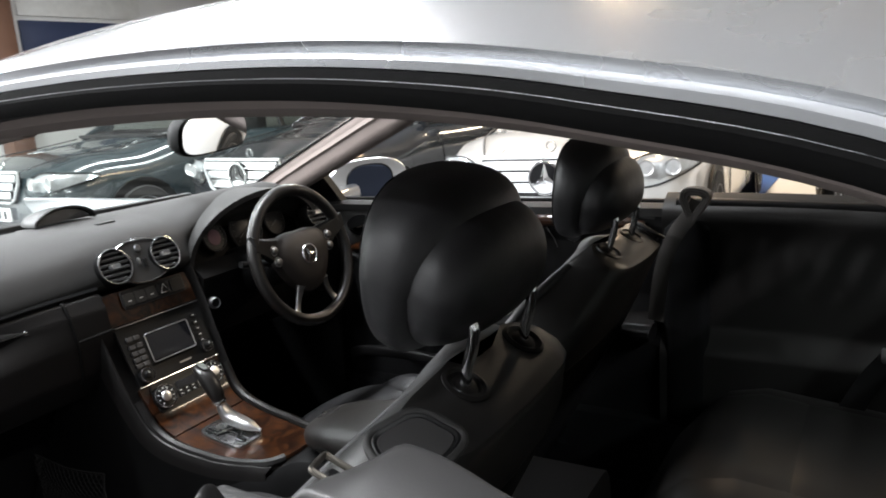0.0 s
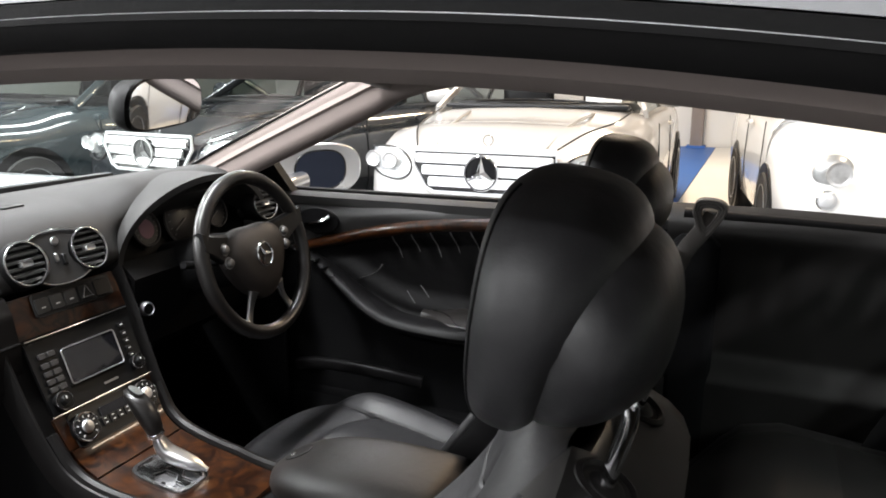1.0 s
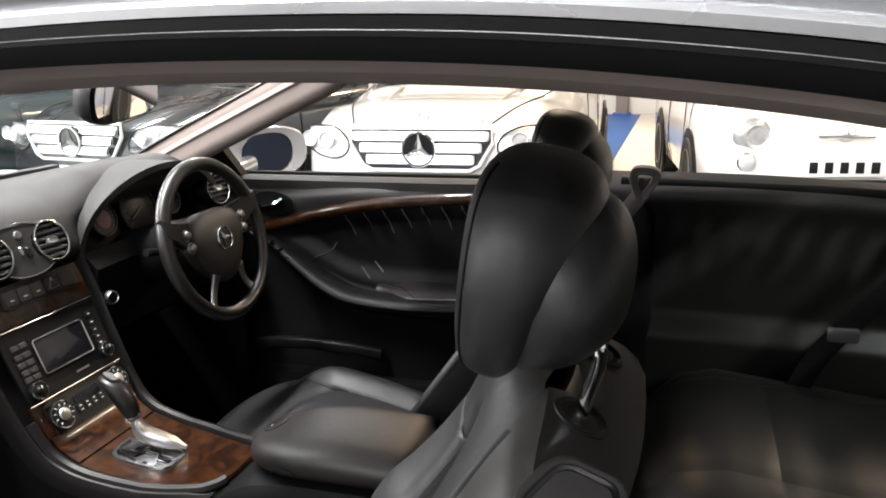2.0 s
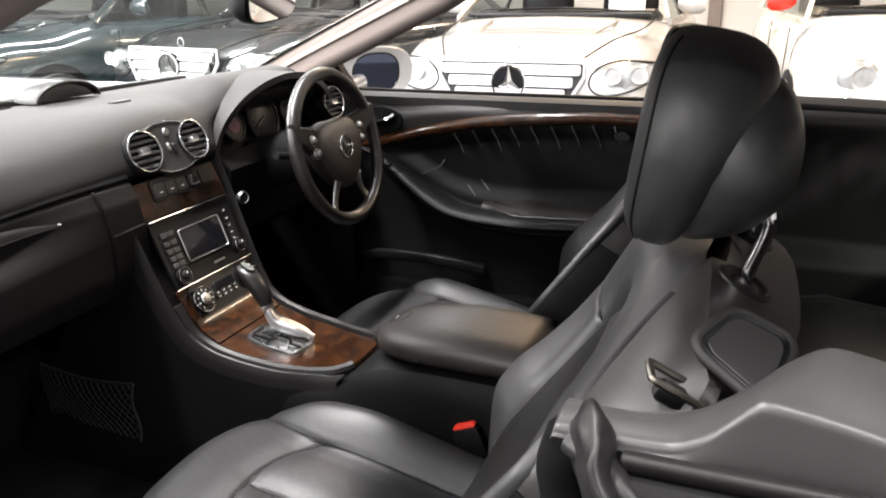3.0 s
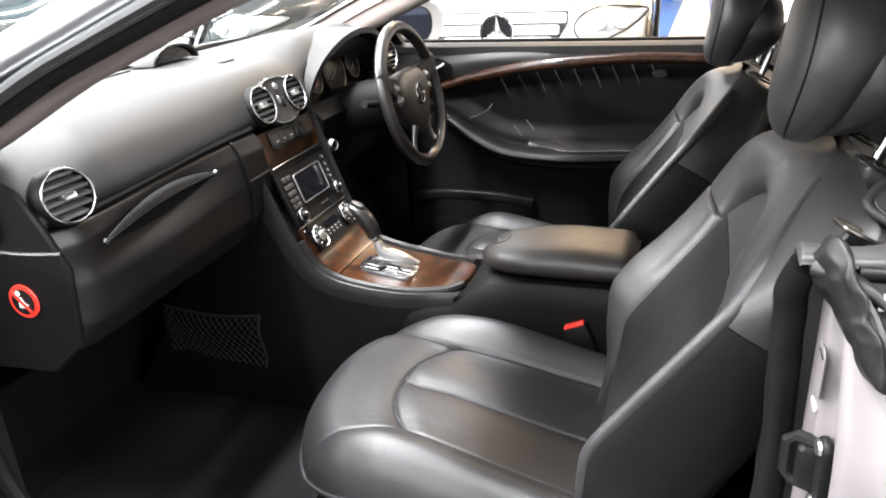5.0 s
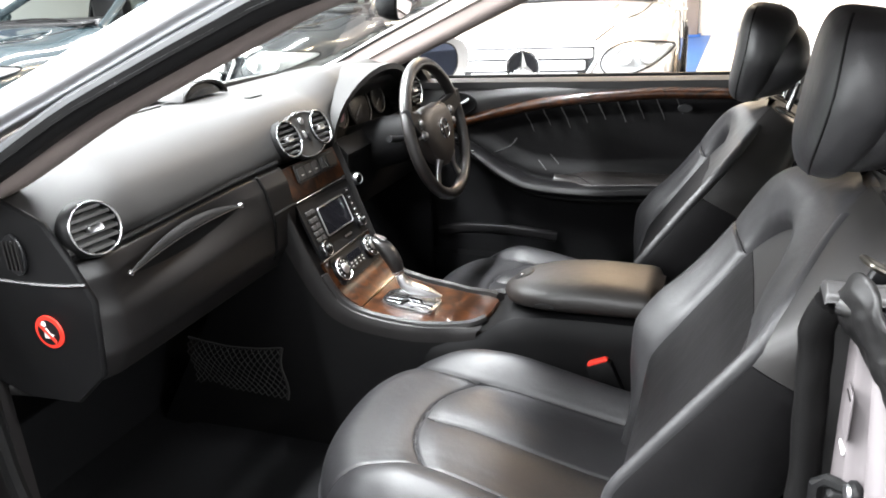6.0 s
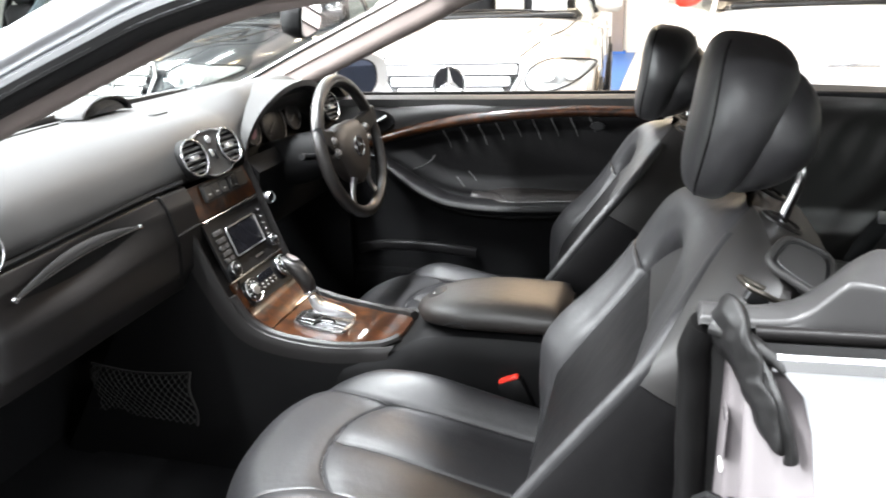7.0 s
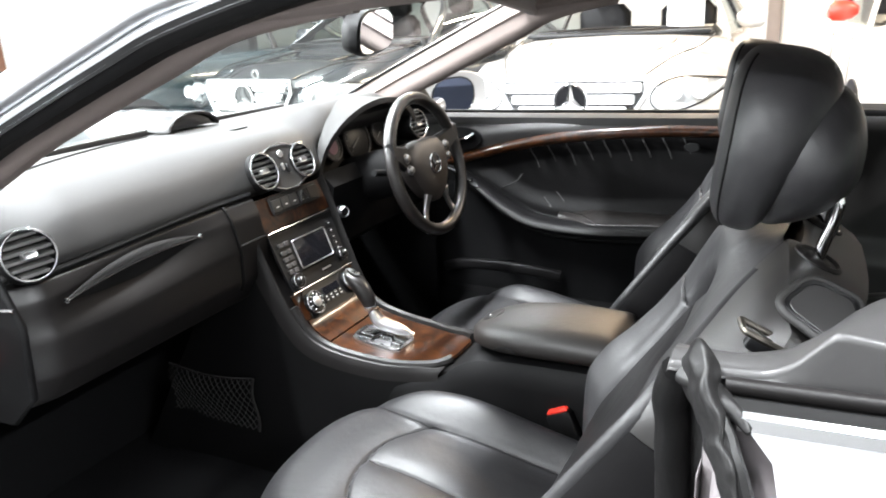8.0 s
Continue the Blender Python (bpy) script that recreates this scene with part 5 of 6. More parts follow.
part("demister_slot", sweep(spline([(-1.05, -0.5, 1.0), (-1.12, 0, 0.995), (-1.05, 0.5, 1.0)], 24), rrect(0.03, 0.02, 0.004, 2)), BLACK, dash, "black demister slot")

# instrument cluster in its hood
clus = thing("instrument_cluster", -0.75, 0.35, 0.88, "instrument cluster with round gauges under an arched hood", "gauges")
HC = Vector((-0.70, 0.385, 0.885))


def hood_shell(u, v):
    a = math.pi * (1.04 - 1.08 * u)
    ry, rz = 0.232, 0.142
    x = -0.80 + 0.15 * v - 0.02 * math.cos(a) ** 2
    k = 1 + 0.05 * (1 - v)
    return (x + 0.015 * math.sin(a), HC.y + ry * k * math.cos(a), HC.z + rz * (0.9 + 0.1 * k) * math.sin(a))


part("hood", sheet(hood_shell, 50, 12, 0.014), SOFT, clus, "arched dark instrument hood")
part("gauge_panel", slab([(0.222 * math.cos(a), 0.132 * max(math.sin(a), -0.2)) for a in np.linspace(0, 2 * math.pi, 48)[:-1]], 0.01, axes((-0.735, HC.y, HC.z + 0.004), (0, 1, 0), (1, 0, 0.25)), 0.002), END_PANEL, clus, "black gauge panel")
for dy, r in ((-0.112, 0.036), (0.0, 0.056), (0.112, 0.036)):
    gm = axes((-0.724, HC.y + dy, HC.z + 0.048), (0, 1, 0), (1, 0, 0.25))
    g = part("gauge", lathe([(0.001, 0.004), (r * 0.9, 0.004), (r, 0)], gm, 32), GAUGE, clus, "round gauge face")
    part("gauge_ring", tube([gm @ Vector((r * math.cos(a), r * math.sin(a), 0.006)) for a in np.linspace(0, 2 * math.pi, 41)[:-1]], 0.0022, 8, (1, 0, 0.25), closed_path=True), KEY, g, "thin grey ring")
    if dy < 0:
        part("gauge_display", lathe([(0.001, 0.0015), (r * 0.56, 0.0015), (r * 0.58, 0)], gm @ pose(0, 0, 0.004), 28), GAUGE_RED, g, "dull purple display")
    else:
        part("needle", box(r * 0.3, 0, 0.008, r * 0.8, 0.003, 0.002, 0.001, gm @ pose(0, 0, 0, 0, 0, 210)), GREY_LINE, g)
    for k in range(13):
        a = radians(-40 + 21.6 * k)
        part("tick", box(r * 0.78, 0, 0.0052, r * 0.13, 0.0018, 0.001, 0.0004, gm @ pose(0, 0, 0, 0, 0, math.degrees(a))), GREY_LINE, g)
part("hood_sill", sweep(spline([(-0.69, 0.155, 0.872), (-0.68, 0.35, 0.862), (-0.69, 0.6, 0.872)], 20), rrect(0.03, 0.03, 0.01, 3)), HARD, clus, "lower cluster trim")
part("cluster_filler", box(-0.78, 0.385, 0.845, 0.2, 0.48, 0.06, 0.01), END_PANEL, clus)
part("knee_panel", sheet(lambda u, v: (table(v, [0, 0.2, 0.6, 1], [-0.68, -0.65, -0.67, -0.85]), 0.15 + 0.52 * u, table(v, [0, 0.2, 0.6, 1], [0.885, 0.86, 0.72, 0.62])), 12, 16, 0.01), END_PANEL, dash, "black panel under the steering column")

# steering wheel
sw = thing("steering_wheel", -0.48, 0.33, 0.88, "black leather steering wheel with four spokes and round badge", "steering wheel")
AX = Vector((0.972, 0, 0.238)).normalized()
WC = Vector((-0.483, 0.333, 0.889))
wm = axes(WC, (0, 1, 0), AX)
R = 0.163
rim = [wm @ Vector((R * math.cos(a), R * math.sin(a) * 1.0, 0)) for a in np.linspace(0, 2 * math.pi, 73)[:-1]]
part("rim", tube(rim, 0.0148, 14, tuple(AX), closed_path=True), WHEEL_LEATHER, sw, "thick black leather rim")
pad = []
for q, k in ((-0.035, 0.55), (-0.03, 0.9), (-0.012, 1.0), (0.003, 0.97), (0.012, 0.85), (0.017, 0.6), (0.019, 0.2)):
    ring = []
    for a in np.linspace(0, 2 * math.pi, 49)[:-1]:
        c, si = math.copysign(abs(math.cos(a)) ** 0.7, math.cos(a)), math.copysign(abs(math.sin(a)) ** 0.85, math.sin(a))
        wide = 0.098 if si > 0 else 0.098 - 0.03 * abs(si)
        ring.append(wm @ Vector((wide * k * c, (0.062 if si > 0 else 0.094) * k * si + 0.008 * k * abs(c), q)))
    pad.append(ring)
padp = part("airbag_pad", loft(pad), PAD, sw, "brown-grey airbag cover")
for sx in (-1, 1):
    part("upper_spoke", loft([[wm @ Vector((sx * d, 0.02 + 0.012 * k + h * q1, q2 * 0.011 - 0.012 + 0.006 * k)) for q1, q2 in ((-1, -0.4), (-0.8, -1), (0.8, -1), (1, -0.4), (1, 0.4), (0.8, 1), (-0.8, 1), (-1, 0.4))] for k, (d, h) in enumerate(((0.06, 0.036), (0.105, 0.03), (0.135, 0.023), (R, 0.02)))]), BLACK, sw)
    foot = spline([(sx * 0.044, -0.07, 0.002), (sx * 0.056, -0.1, -0.006), (sx * 0.072, -0.13, -0.006), (sx * 0.09, -0.145, 0.0)], 16)
    part("lower_spoke", sweep([wm @ Vector(p) for p in foot], rrect(0.024, 0.012, 0.005, 4), tuple(AX), scale=lambda q: 1.25 - 0.6 * math.sin(math.pi * min(1, q * 0.9 + 0.1))), SATIN, sw, "satin metal lower spoke")
    for k in range(2):
        part("thumb_button", lathe([(0.001, 0.010), (0.007, 0.009), (0.0105, 0.004), (0.011, -0.01)], wm @ pose(sx * (0.1 - 0.004 * k), 0.03 - 0.028 * k, 0.004), 18), BUTTON, sw, "round grey thumb button")
        part("button_rim", tube([wm @ Vector((sx * (0.1 - 0.004 * k) + 0.011 * math.cos(a), 0.03 - 0.028 * k + 0.011 * math.sin(a), 0.005)) for a in np.linspace(0, 2 * math.pi, 21)[:-1]], 0.0014, 6, tuple(AX), closed_path=True), SATIN, sw)
star_badge(wm @ Vector((0, -0.002, 0.021)), 0.024, padp, CHROME, 0.004, tuple(AX))
part("column_shroud", loft([[axes(WC + AX * d, (0, 1, 0), AX) @ Vector((0.05 * s * math.cos(a), 0.055 * s * math.sin(a), 0)) for a in np.linspace(0, 2 * math.pi, 24)[:-1]] for d, s in ((-0.03, 0.8), (-0.05, 1.0), (-0.14, 1.15), (-0.24, 1.1))]), END_PANEL, sw, "black steering column shroud")
part("stalk", tube(spline([wm @ Vector((-0.03, 0.0, -0.07)), wm @ Vector((-0.1, 0.01, -0.065)), wm @ Vector((-0.15, 0.02, -0.06))], 10), 0.008, 8), BLACK, sw)
ig = axes((-0.635, 0.165, 0.80), (0, 1, 0), (1, -0.2, 0.1))
igp = part("ignition_lock", lathe([(0.001, 0.012), (0.010, 0.012), (0.014, 0.006), (0.015, -0.03)], ig, 20), BLACK, dash, "ignition lock")
part("lock_ring", lathe([(0.0105, 0.011), (0.012, 0.013), (0.0145, 0.008), (0.0148, 0.003)], ig, 20), SATIN, igp, "chrome lock ring")

# ---- centre console ----
con = thing("centre_console", -0.35, 0, 0.26, "centre console with burl wood, radio and chrome gear gate", "console")
FACE = [(-0.660, 0.893), (-0.650, 0.86), (-0.615, 0.76), (-0.585, 0.685), (-0.565, 0.645), (-0.545, 0.615), (-0.51, 0.593), (-0.46, 0.58), (-0.40, 0.572), (-0.33, 0.568), (-0.27, 0.572), (-0.24, 0.58)]
FP = spline([(x, 0, z) for x, z in FACE], 60)


def half_width(k):
    """half width of the console face along its length, k from 0 to 1"""
    return table(k, [0, 0.13, 0.3, 0.45, 0.62, 0.76, 0.9, 0.97, 1.0], [0.108, 0.116, 0.108, 0.103, 0.098, 0.09, 0.066, 0.04, 0.015])


def console_skin(u, v):
    k = u
    p = FP[min(59, int(k * 59))]
    w = half_width(min(k, 0.86)) + 0.018
    s = 2 * v - 1
    a = abs(s)
    sgn = math.copysign(1, s)
    if a < 0.5:
        return (p.x - 0.012, sgn * w * a / 0.5, p.z - 0.012)
    if a < 0.62:
        q = (a - 0.5) / 0.12
        return (p.x - 0.012 + 0.016 * math.sin(q * math.pi) * 0.8, sgn * (w + 0.018 * q), p.z - 0.012 + 0.016 * math.sin(q * math.pi))
    q = (a - 0.62) / 0.38
    return (p.x - 0.012 - 0.38 * q * max(0, 1 - k * 1.6), sgn * (w + 0.018 + 0.012 * q), p.z - 0.012 - (p.z - 0.27) * q)


part("console_body", sheet(lambda u, v: console_skin(u, 0.18 + 0.64 * v), 60, 60), HARD, con, "dark console body")
# lower sides of the same skin: footwell shade put in as near-black colour
for v0, v1 in ((0.0, 0.18), (0.82, 1.0)):
    part("console_side", sheet(lambda u, v: console_skin(u, v0 + (v1 - v0) * v), 60, 16), END_PANEL, con, "console side, coloured darker for footwell shade")
nrm = lambda i: Vector((-(FP[min(i + 1, 59)].z - FP[max(i - 1, 0)].z), 0, FP[min(i + 1, 59)].x - FP[max(i - 1, 0)].x)).normalized()


def face_panel(name, k0, k1, mat, lift=0.002, scale=1.0, parent=con, label="", thick=0.006):
    def f(u, v):
        k = k0 + (k1 - k0) * u
        i = k * 59
        a = int(min(i, 58))
        p = FP[a].lerp(FP[a + 1], i - a)
        n = nrm(int(round(i)))
        return p + n * lift + Vector((0, (2 * v - 1) * half_width(k) * scale, 0))
    return part(name, sheet(f, 24, 16, thick), mat, parent, label)


def on_face(k, y, lift=0.0):
    i = k * 59
    a = int(min(i, 58))
    p = FP[a].lerp(FP[a + 1], i - a)
    n = nrm(int(round(i)))
    return axes(p + n * lift + Vector((0, y, 0)), (0, 1, 0), n)


face_panel("wood_panel", 0.02, 0.127, WOOD, label="burl wood switch panel")
radio = face_panel("radio_unit", 0.135, 0.258, BLACK, 0.004, 0.96, label="dark radio with colour screen")
climate = face_panel("climate_panel", 0.266, 0.385, WOOD, 0.002, label="burl wood climate panel")
face_panel("ashtray_lid", 0.392, 0.545, WOOD, 0.003, 0.98, label="burl wood ashtray lid")
face_panel("gate_panel", 0.552, 0.985, WOOD, 0.002, label="burl wood gear lever surround")
for k in (0.131, 0.262):
    part("chrome_line", tube([on_face(k, y, 0.006).translation for y in np.linspace(-0.11, 0.11, 8)], 0.0018, 6), RING, con, "thin chrome line")
for sgn in (-1, 1):
    part("edge_roll", tube([on_face(k, sgn * (half_width(k) + 0.014), 0.001).translation for k in np.linspace(0.3, 0.97, 40)], 0.010, 8), HARD, con, "rounded dark console edge")
# switch row in its wood frame
plate = part("switch_plate", slab(rrect(0.168, 0.04, 0.006), 0.006, on_face(0.078, 0.012, 0.002), 0.002), SOFT, con, "grey switch row")
for k in range(3):
    part("row_switch", slab(rrect(0.026, 0.026, 0.004), 0.004, on_face(0.08, -0.056 + 0.029 * k, 0.007), 0.001), TRIM, plate)
    part("switch_mark", box(0, -0.004, 0.0045, 0.008, 0.0022, 0.0008, 0.0003, on_face(0.08, -0.056 + 0.029 * k, 0.007)), WHITE_MARK, plate)
hz = part("hazard_switch", slab(rrect(0.03, 0.03, 0.005), 0.005, on_face(0.08, 0.034, 0.007), 0.0015), HARD, plate, "hazard warning switch")
part("hazard_triangle", tube([on_face(0.08, 0.034, 0.013) @ Vector(p) for p in ((-0.011, -0.009, 0), (0.011, -0.009, 0), (0, 0.011, 0))], 0.0022, 6, (1, 0, 0.3), closed_path=True), CHROME, hz, "chrome warning triangle")
part("lamp_window", slab(rrect(0.034, 0.03, 0.005), 0.004, on_face(0.08, 0.072, 0.007), 0.001), HARD, plate)
# radio
part("screen", slab(rrect(0.112, 0.06, 0.004), 0.003, on_face(0.183, 0.006, 0.005), 0.001), DISPLAY, radio, "dark colour display")
part("screen_frame", tube([on_face(0.183, 0.006, 0.008) @ Vector((px, py, 0)) for px, py in rrect(0.116, 0.064, 0.005)], 0.0012, 6, (1, 0, 0.3), closed_path=True), SATIN, radio)
for r in range(5):
    for c in range(2):
        part("key", slab(rrect(0.0145, 0.0088, 0.002), 0.004, on_face(0.155 + 0.0138 * r, -0.089 + 0.0175 * c, 0.0055), 0.0008), KEY, radio)
    part("key", slab(rrect(0.014, 0.0095, 0.002), 0.004, on_face(0.153 + 0.0138 * r, 0.084, 0.0055), 0.0008), BLACK, radio)
    part("key_mark", box(0, 0, 0.0045, 0.006, 0.0016, 0.0006, 0.0002, on_face(0.153 + 0.0138 * r, 0.084, 0.0055)), WHITE_MARK, radio)


def dial(k, y, r, parent, name="dial", ticks=0):
    m = on_face(k, y, 0.003)
    d = part(name, lathe([(0.001, 0.016), (r * 0.5, 0.016), (r * 0.56, 0.013), (r * 0.86, 0.013), (r * 0.9, 0.011), (r * 0.95, 0)], m, 28), BLACK, parent, "dark rotary dial")
    part("dial_ring", tube([m @ Vector((r * 0.95 * math.cos(a), r * 0.95 * math.sin(a), 0.012)) for a in np.linspace(0, 2 * math.pi, 33)[:-1]], r * 0.075, 8, (1, 0, 0.3), closed_path=True), CHROME, d, "chrome dial ring")
    part("dial_cap", lathe([(0.001, 0.019), (r * 0.36, 0.0185), (r * 0.45, 0.016)], m, 24), SATIN if ticks else BLACK, d)
    for q in range(ticks):
        a = radians(225 - 270 * q / (ticks - 1))
        part("dial_tick", box(r * 0.7, 0, 0.0136, r * 0.16, 0.0016, 0.0008, 0.0003, m @ pose(0, 0, 0, 0, 0, math.degrees(a))), WHITE_MARK, d)
    part("dial_mark", box(0, r * 0.3, 0.0192, 0.002, r * 0.3, 0.001, 0.0003, m), WHITE_MARK, d)


dial(0.236, -0.084, 0.0165, radio, "volume_dial")
dial(0.226, 0.088, 0.0145, radio, "tuning_dial")
part("disc_slot", slab(rrect(0.12, 0.005, 0.002), 0.002, on_face(0.219, 0.004, 0.004), 0.0006), RUBBER, radio)
part("maker_bar", slab(rrect(0.032, 0.004, 0.001), 0.0012, on_face(0.24, 0.024, 0.0045), 0.0004), SATIN, radio)
face = part("climate_face", slab(rrect(0.186, 0.066, 0.01), 0.004, on_face(0.326, 0.006, 0.0015), 0.0015), BLACK, climate, "black climate control face")
dial(0.328, -0.066, 0.026, climate, "temperature_dial", 9)
dial(0.318, 0.074, 0.026, climate, "temperature_dial", 9)
part("climate_display", slab(rrect(0.06, 0.018, 0.003), 0.003, on_face(0.305, 0.004, 0.0055), 0.001), DISPLAY, climate)
for r in range(2):
    for k in range(4):
        part("climate_key", slab(rrect(0.014, 0.009, 0.002), 0.003, on_face(0.333 + 0.019 * r, -0.022 + 0.017 * k, 0.0055), 0.0006), HARD, climate)
        part("key_mark", box(0, 0, 0.0035, 0.005, 0.0014, 0.0005, 0.0002, on_face(0.333 + 0.019 * r, -0.022 + 0.017 * k, 0.0055)), WHITE_MARK, climate)
# gear gate and lever
gt = on_face(0.69, -0.022, 0.004)
super_oval = lambda a, w, h: (w * math.copysign(abs(math.cos(a)) ** 0.55, math.cos(a)), h * math.copysign(abs(math.sin(a)) ** 0.55, math.sin(a)))
ANG = np.linspace(0, 2 * math.pi, 41)[:-1]
gate = part("gear_gate", loft([[gt @ Vector((*super_oval(a, 0.043 * k, 0.064 * k), z)) for a in ANG] for k, z in ((1.0, -0.002), (1.0, 0.005), (0.96, 0.009), (0.86, 0.0095), (0.82, 0.005))]), GATE, con, "polished metal gear gate")
zig = [(-0.016, 0.05), (-0.016, 0.018), (0.006, 0.01), (0.006, -0.018), (-0.01, -0.028), (-0.01, -0.05)]
part("gate_slot", sweep([gt @ Vector((a, b, 0.0065)) for a, b in zig], rrect(0.009, 0.004, 0.001, 1), tuple(nrm(40))), RUBBER, gate)
for sx in (-1, 1):
    part("gate_rib", tube([gt @ Vector((a + sx * 0.0075, b, 0.0085)) for a, b in zig], 0.0017, 6, (0, 0, 1)), CHROME, gate)
for k in range(4):
    part("gate_letter_bar", box(-0.03, 0.036 - 0.024 * k, 0.0062, 0.006, 0.008, 0.001, 0.0004, gt), BLACK, gate)
skirt_path = spline([(-0.456, -0.012, 0.64), (-0.442, -0.008, 0.615), (-0.41, -0.002, 0.602), (-0.365, 0.004, 0.59)], 20)
lev = part("gear_lever", sweep(skirt_path, rrect(0.026, 0.018, 0.006, 4), (0, 0, 1), scale=lambda q: 0.75 + 0.5 * math.sin(math.pi * min(1, q * 1.1)) ** 0.7 - 0.45 * smooth01(0.75, 1, q)), SATIN, con, "satin metal gear lever foot")
part("lever_collar", lathe([(0.0125, 0), (0.0148, 0.003), (0.0148, 0.008), (0.012, 0.011)], axes((-0.4555, -0.014, 0.642), (0, 1, 0), (-0.28, -0.05, 1)), 20), CHROME, lev, "chrome collar")
KNOB = ((0.65, 0.0135, 0.0125, -0.4575), (0.664, 0.0175, 0.0165, -0.461), (0.68, 0.021, 0.018, -0.468), (0.695, 0.0245, 0.0195, -0.476), (0.707, 0.0265, 0.019, -0.483), (0.715, 0.0245, 0.0165, -0.487), (0.7195, 0.018, 0.012, -0.489), (0.7215, 0.007, 0.004, -0.49))
part("gear_knob", loft([[Vector((x + rx * math.cos(a), -0.016 - 0.06 * (z - 0.65) + ry * math.sin(a), z - 0.35 * (rx * math.cos(a)) * smooth01(0.67, 0.71, z))) for a in np.linspace(0, 2 * math.pi, 25)[:-1]] for z, rx, ry, x in KNOB]), WHEEL_LEATHER, lev, "black leather gear knob")
part("knob_inlay", slab([(0.016 * math.cos(a), 0.008 * math.sin(a)) for a in np.linspace(0, 2 * math.pi, 20)[:-1]], 0.003, axes((-0.489, -0.02, 0.7238), (1, 0, -0.35), (0.35, 0, 1)), 0.001), CHROME, lev, "chrome knob inlay")
# armrest box


LID_W = curve([0, 0.06, 0.18, 0.35, 0.6, 1.0], [0.02, 0.055, 0.083, 0.097, 0.1, 0.098])
LID_TOP = curve([0, 0.05, 0.15, 0.35, 0.6, 0.9, 1.0], [0.638, 0.65, 0.663, 0.675, 0.681, 0.678, 0.668])
LID_LOW = curve([0, 0.1, 0.3, 1.0], [0.622, 0.614, 0.614, 0.618])


def lid(u, v):
    a = 2 * math.pi * v
    w, t, b = LID_W(u), LID_TOP(u), LID_LOW(u)
    k = min(1.0, (1.0 - u) / 0.05) ** 0.5 if u > 0.95 else 1.0
    k = max(k, 0.6)
    c, si = math.cos(a), math.sin(a)
    ex = 0.55
    y = w * k * math.copysign(abs(c) ** ex, c)
    h = (t - b) * 0.38
    z = b + h + (math.copysign(abs(si) ** 0.85, si) * ((t - b - h) if si > 0 else h))
    return (-0.215 + 0.315 * u, 0.005 + y, z)


arm = part("armrest_lid", sheet(lid, 60, 60), ARM_LEATHER, con, "padded dark armrest lid")


def on_arm(x, y, lift):
    u = (x + 0.215) / 0.315
    w, t, b = LID_W(u), LID_TOP(u), LID_LOW(u)
    c = min(1, abs(y - 0.005) / w) ** (1 / 0.55)
    h = (t - b) * 0.38
    return Vector((x, y, b + h + (1 - c * c) ** 0.425 * (t - b - h) + lift))


def button_ring(r, lift):
    return [on_arm(-0.18 + 0.02 * r * math.cos(a), 0.012 + 0.028 * r * math.sin(a), lift) for a in np.linspace(0, 2 * math.pi, 33)[:-1]]


part("lid_button", loft([button_ring(r, z) for r, z in ((1.0, -0.002), (1.0, 0.0012), (0.9, 0.0022), (0.5, 0.0024), (0.05, 0.0024))]), HARD, arm, "oval release button")
part("button_pin", lathe([(0.001, 0.004), (0.004, 0.003), (0.005, 0)], axes(on_arm(-0.182, 0.0, 0.001), (0, 1, 0), (-0.25, 0, 1)), 10), CHROME, arm)
part("latch_ring", tube([(-0.115 + 0.02 * math.cos(a), -0.096, 0.63 + 0.012 * math.sin(a)) for a in np.linspace(0.2, math.pi - 0.2, 15)], 0.0018, 5, (0, 1, 0)), BLACK, arm)
BASE_TOP = curve([-0.36, -0.30, -0.25, -0.21, -0.17, 0.0, 0.36], [0.548, 0.552, 0.566, 0.595, 0.61, 0.614, 0.614])
BASE_W = curve([-0.36, -0.28, -0.2, -0.1, 0.36], [0.118, 0.118, 0.112, 0.098, 0.095])
rings = []
for x in np.linspace(-0.36, 0.36, 40):
    w, t = BASE_W(x), BASE_TOP(x)
    rings.append([(x, w + 0.008, 0.27), (x, w + 0.006, t - 0.05), (x, w, t - 0.02), (x, w - 0.012, t - 0.004), (x, w - 0.03, t), (x, 0, t), (x, -w + 0.03, t), (x, -w + 0.012, t - 0.004), (x, -w, t - 0.02), (x, -w - 0.006, t - 0.05), (x, -w - 0.008, 0.27)])
# near-black like the console sides, to carry the footwell's shade
part("armrest_base", loft(rings), END_PANEL, con, "armrest base, coloured darker for footwell shade")
bk = thing("belt_buckle", -0.01, -0.115, 0.42, "black seat belt buckle with a red button", "buckle")
part("stem", sweep([(0.04, -0.115, 0.40), (0.01, -0.113, 0.49)], rrect(0.03, 0.012, 0.004, 2), (0, 1, 0)), BLACK, bk)
bm_ = axes((0.0, -0.11, 0.525), (0, 1, 0), (-0.4, 0, 0.9))
part("body", box(0, 0, -0.02, 0.022, 0.05, 0.07, 0.005, bm_), END_PANEL, bk)
part("button", box(0, 0, 0.017, 0.014, 0.042, 0.008, 0.003, bm_), RED, bk, "red release button")

# ---- seats ----
YC = -0.366


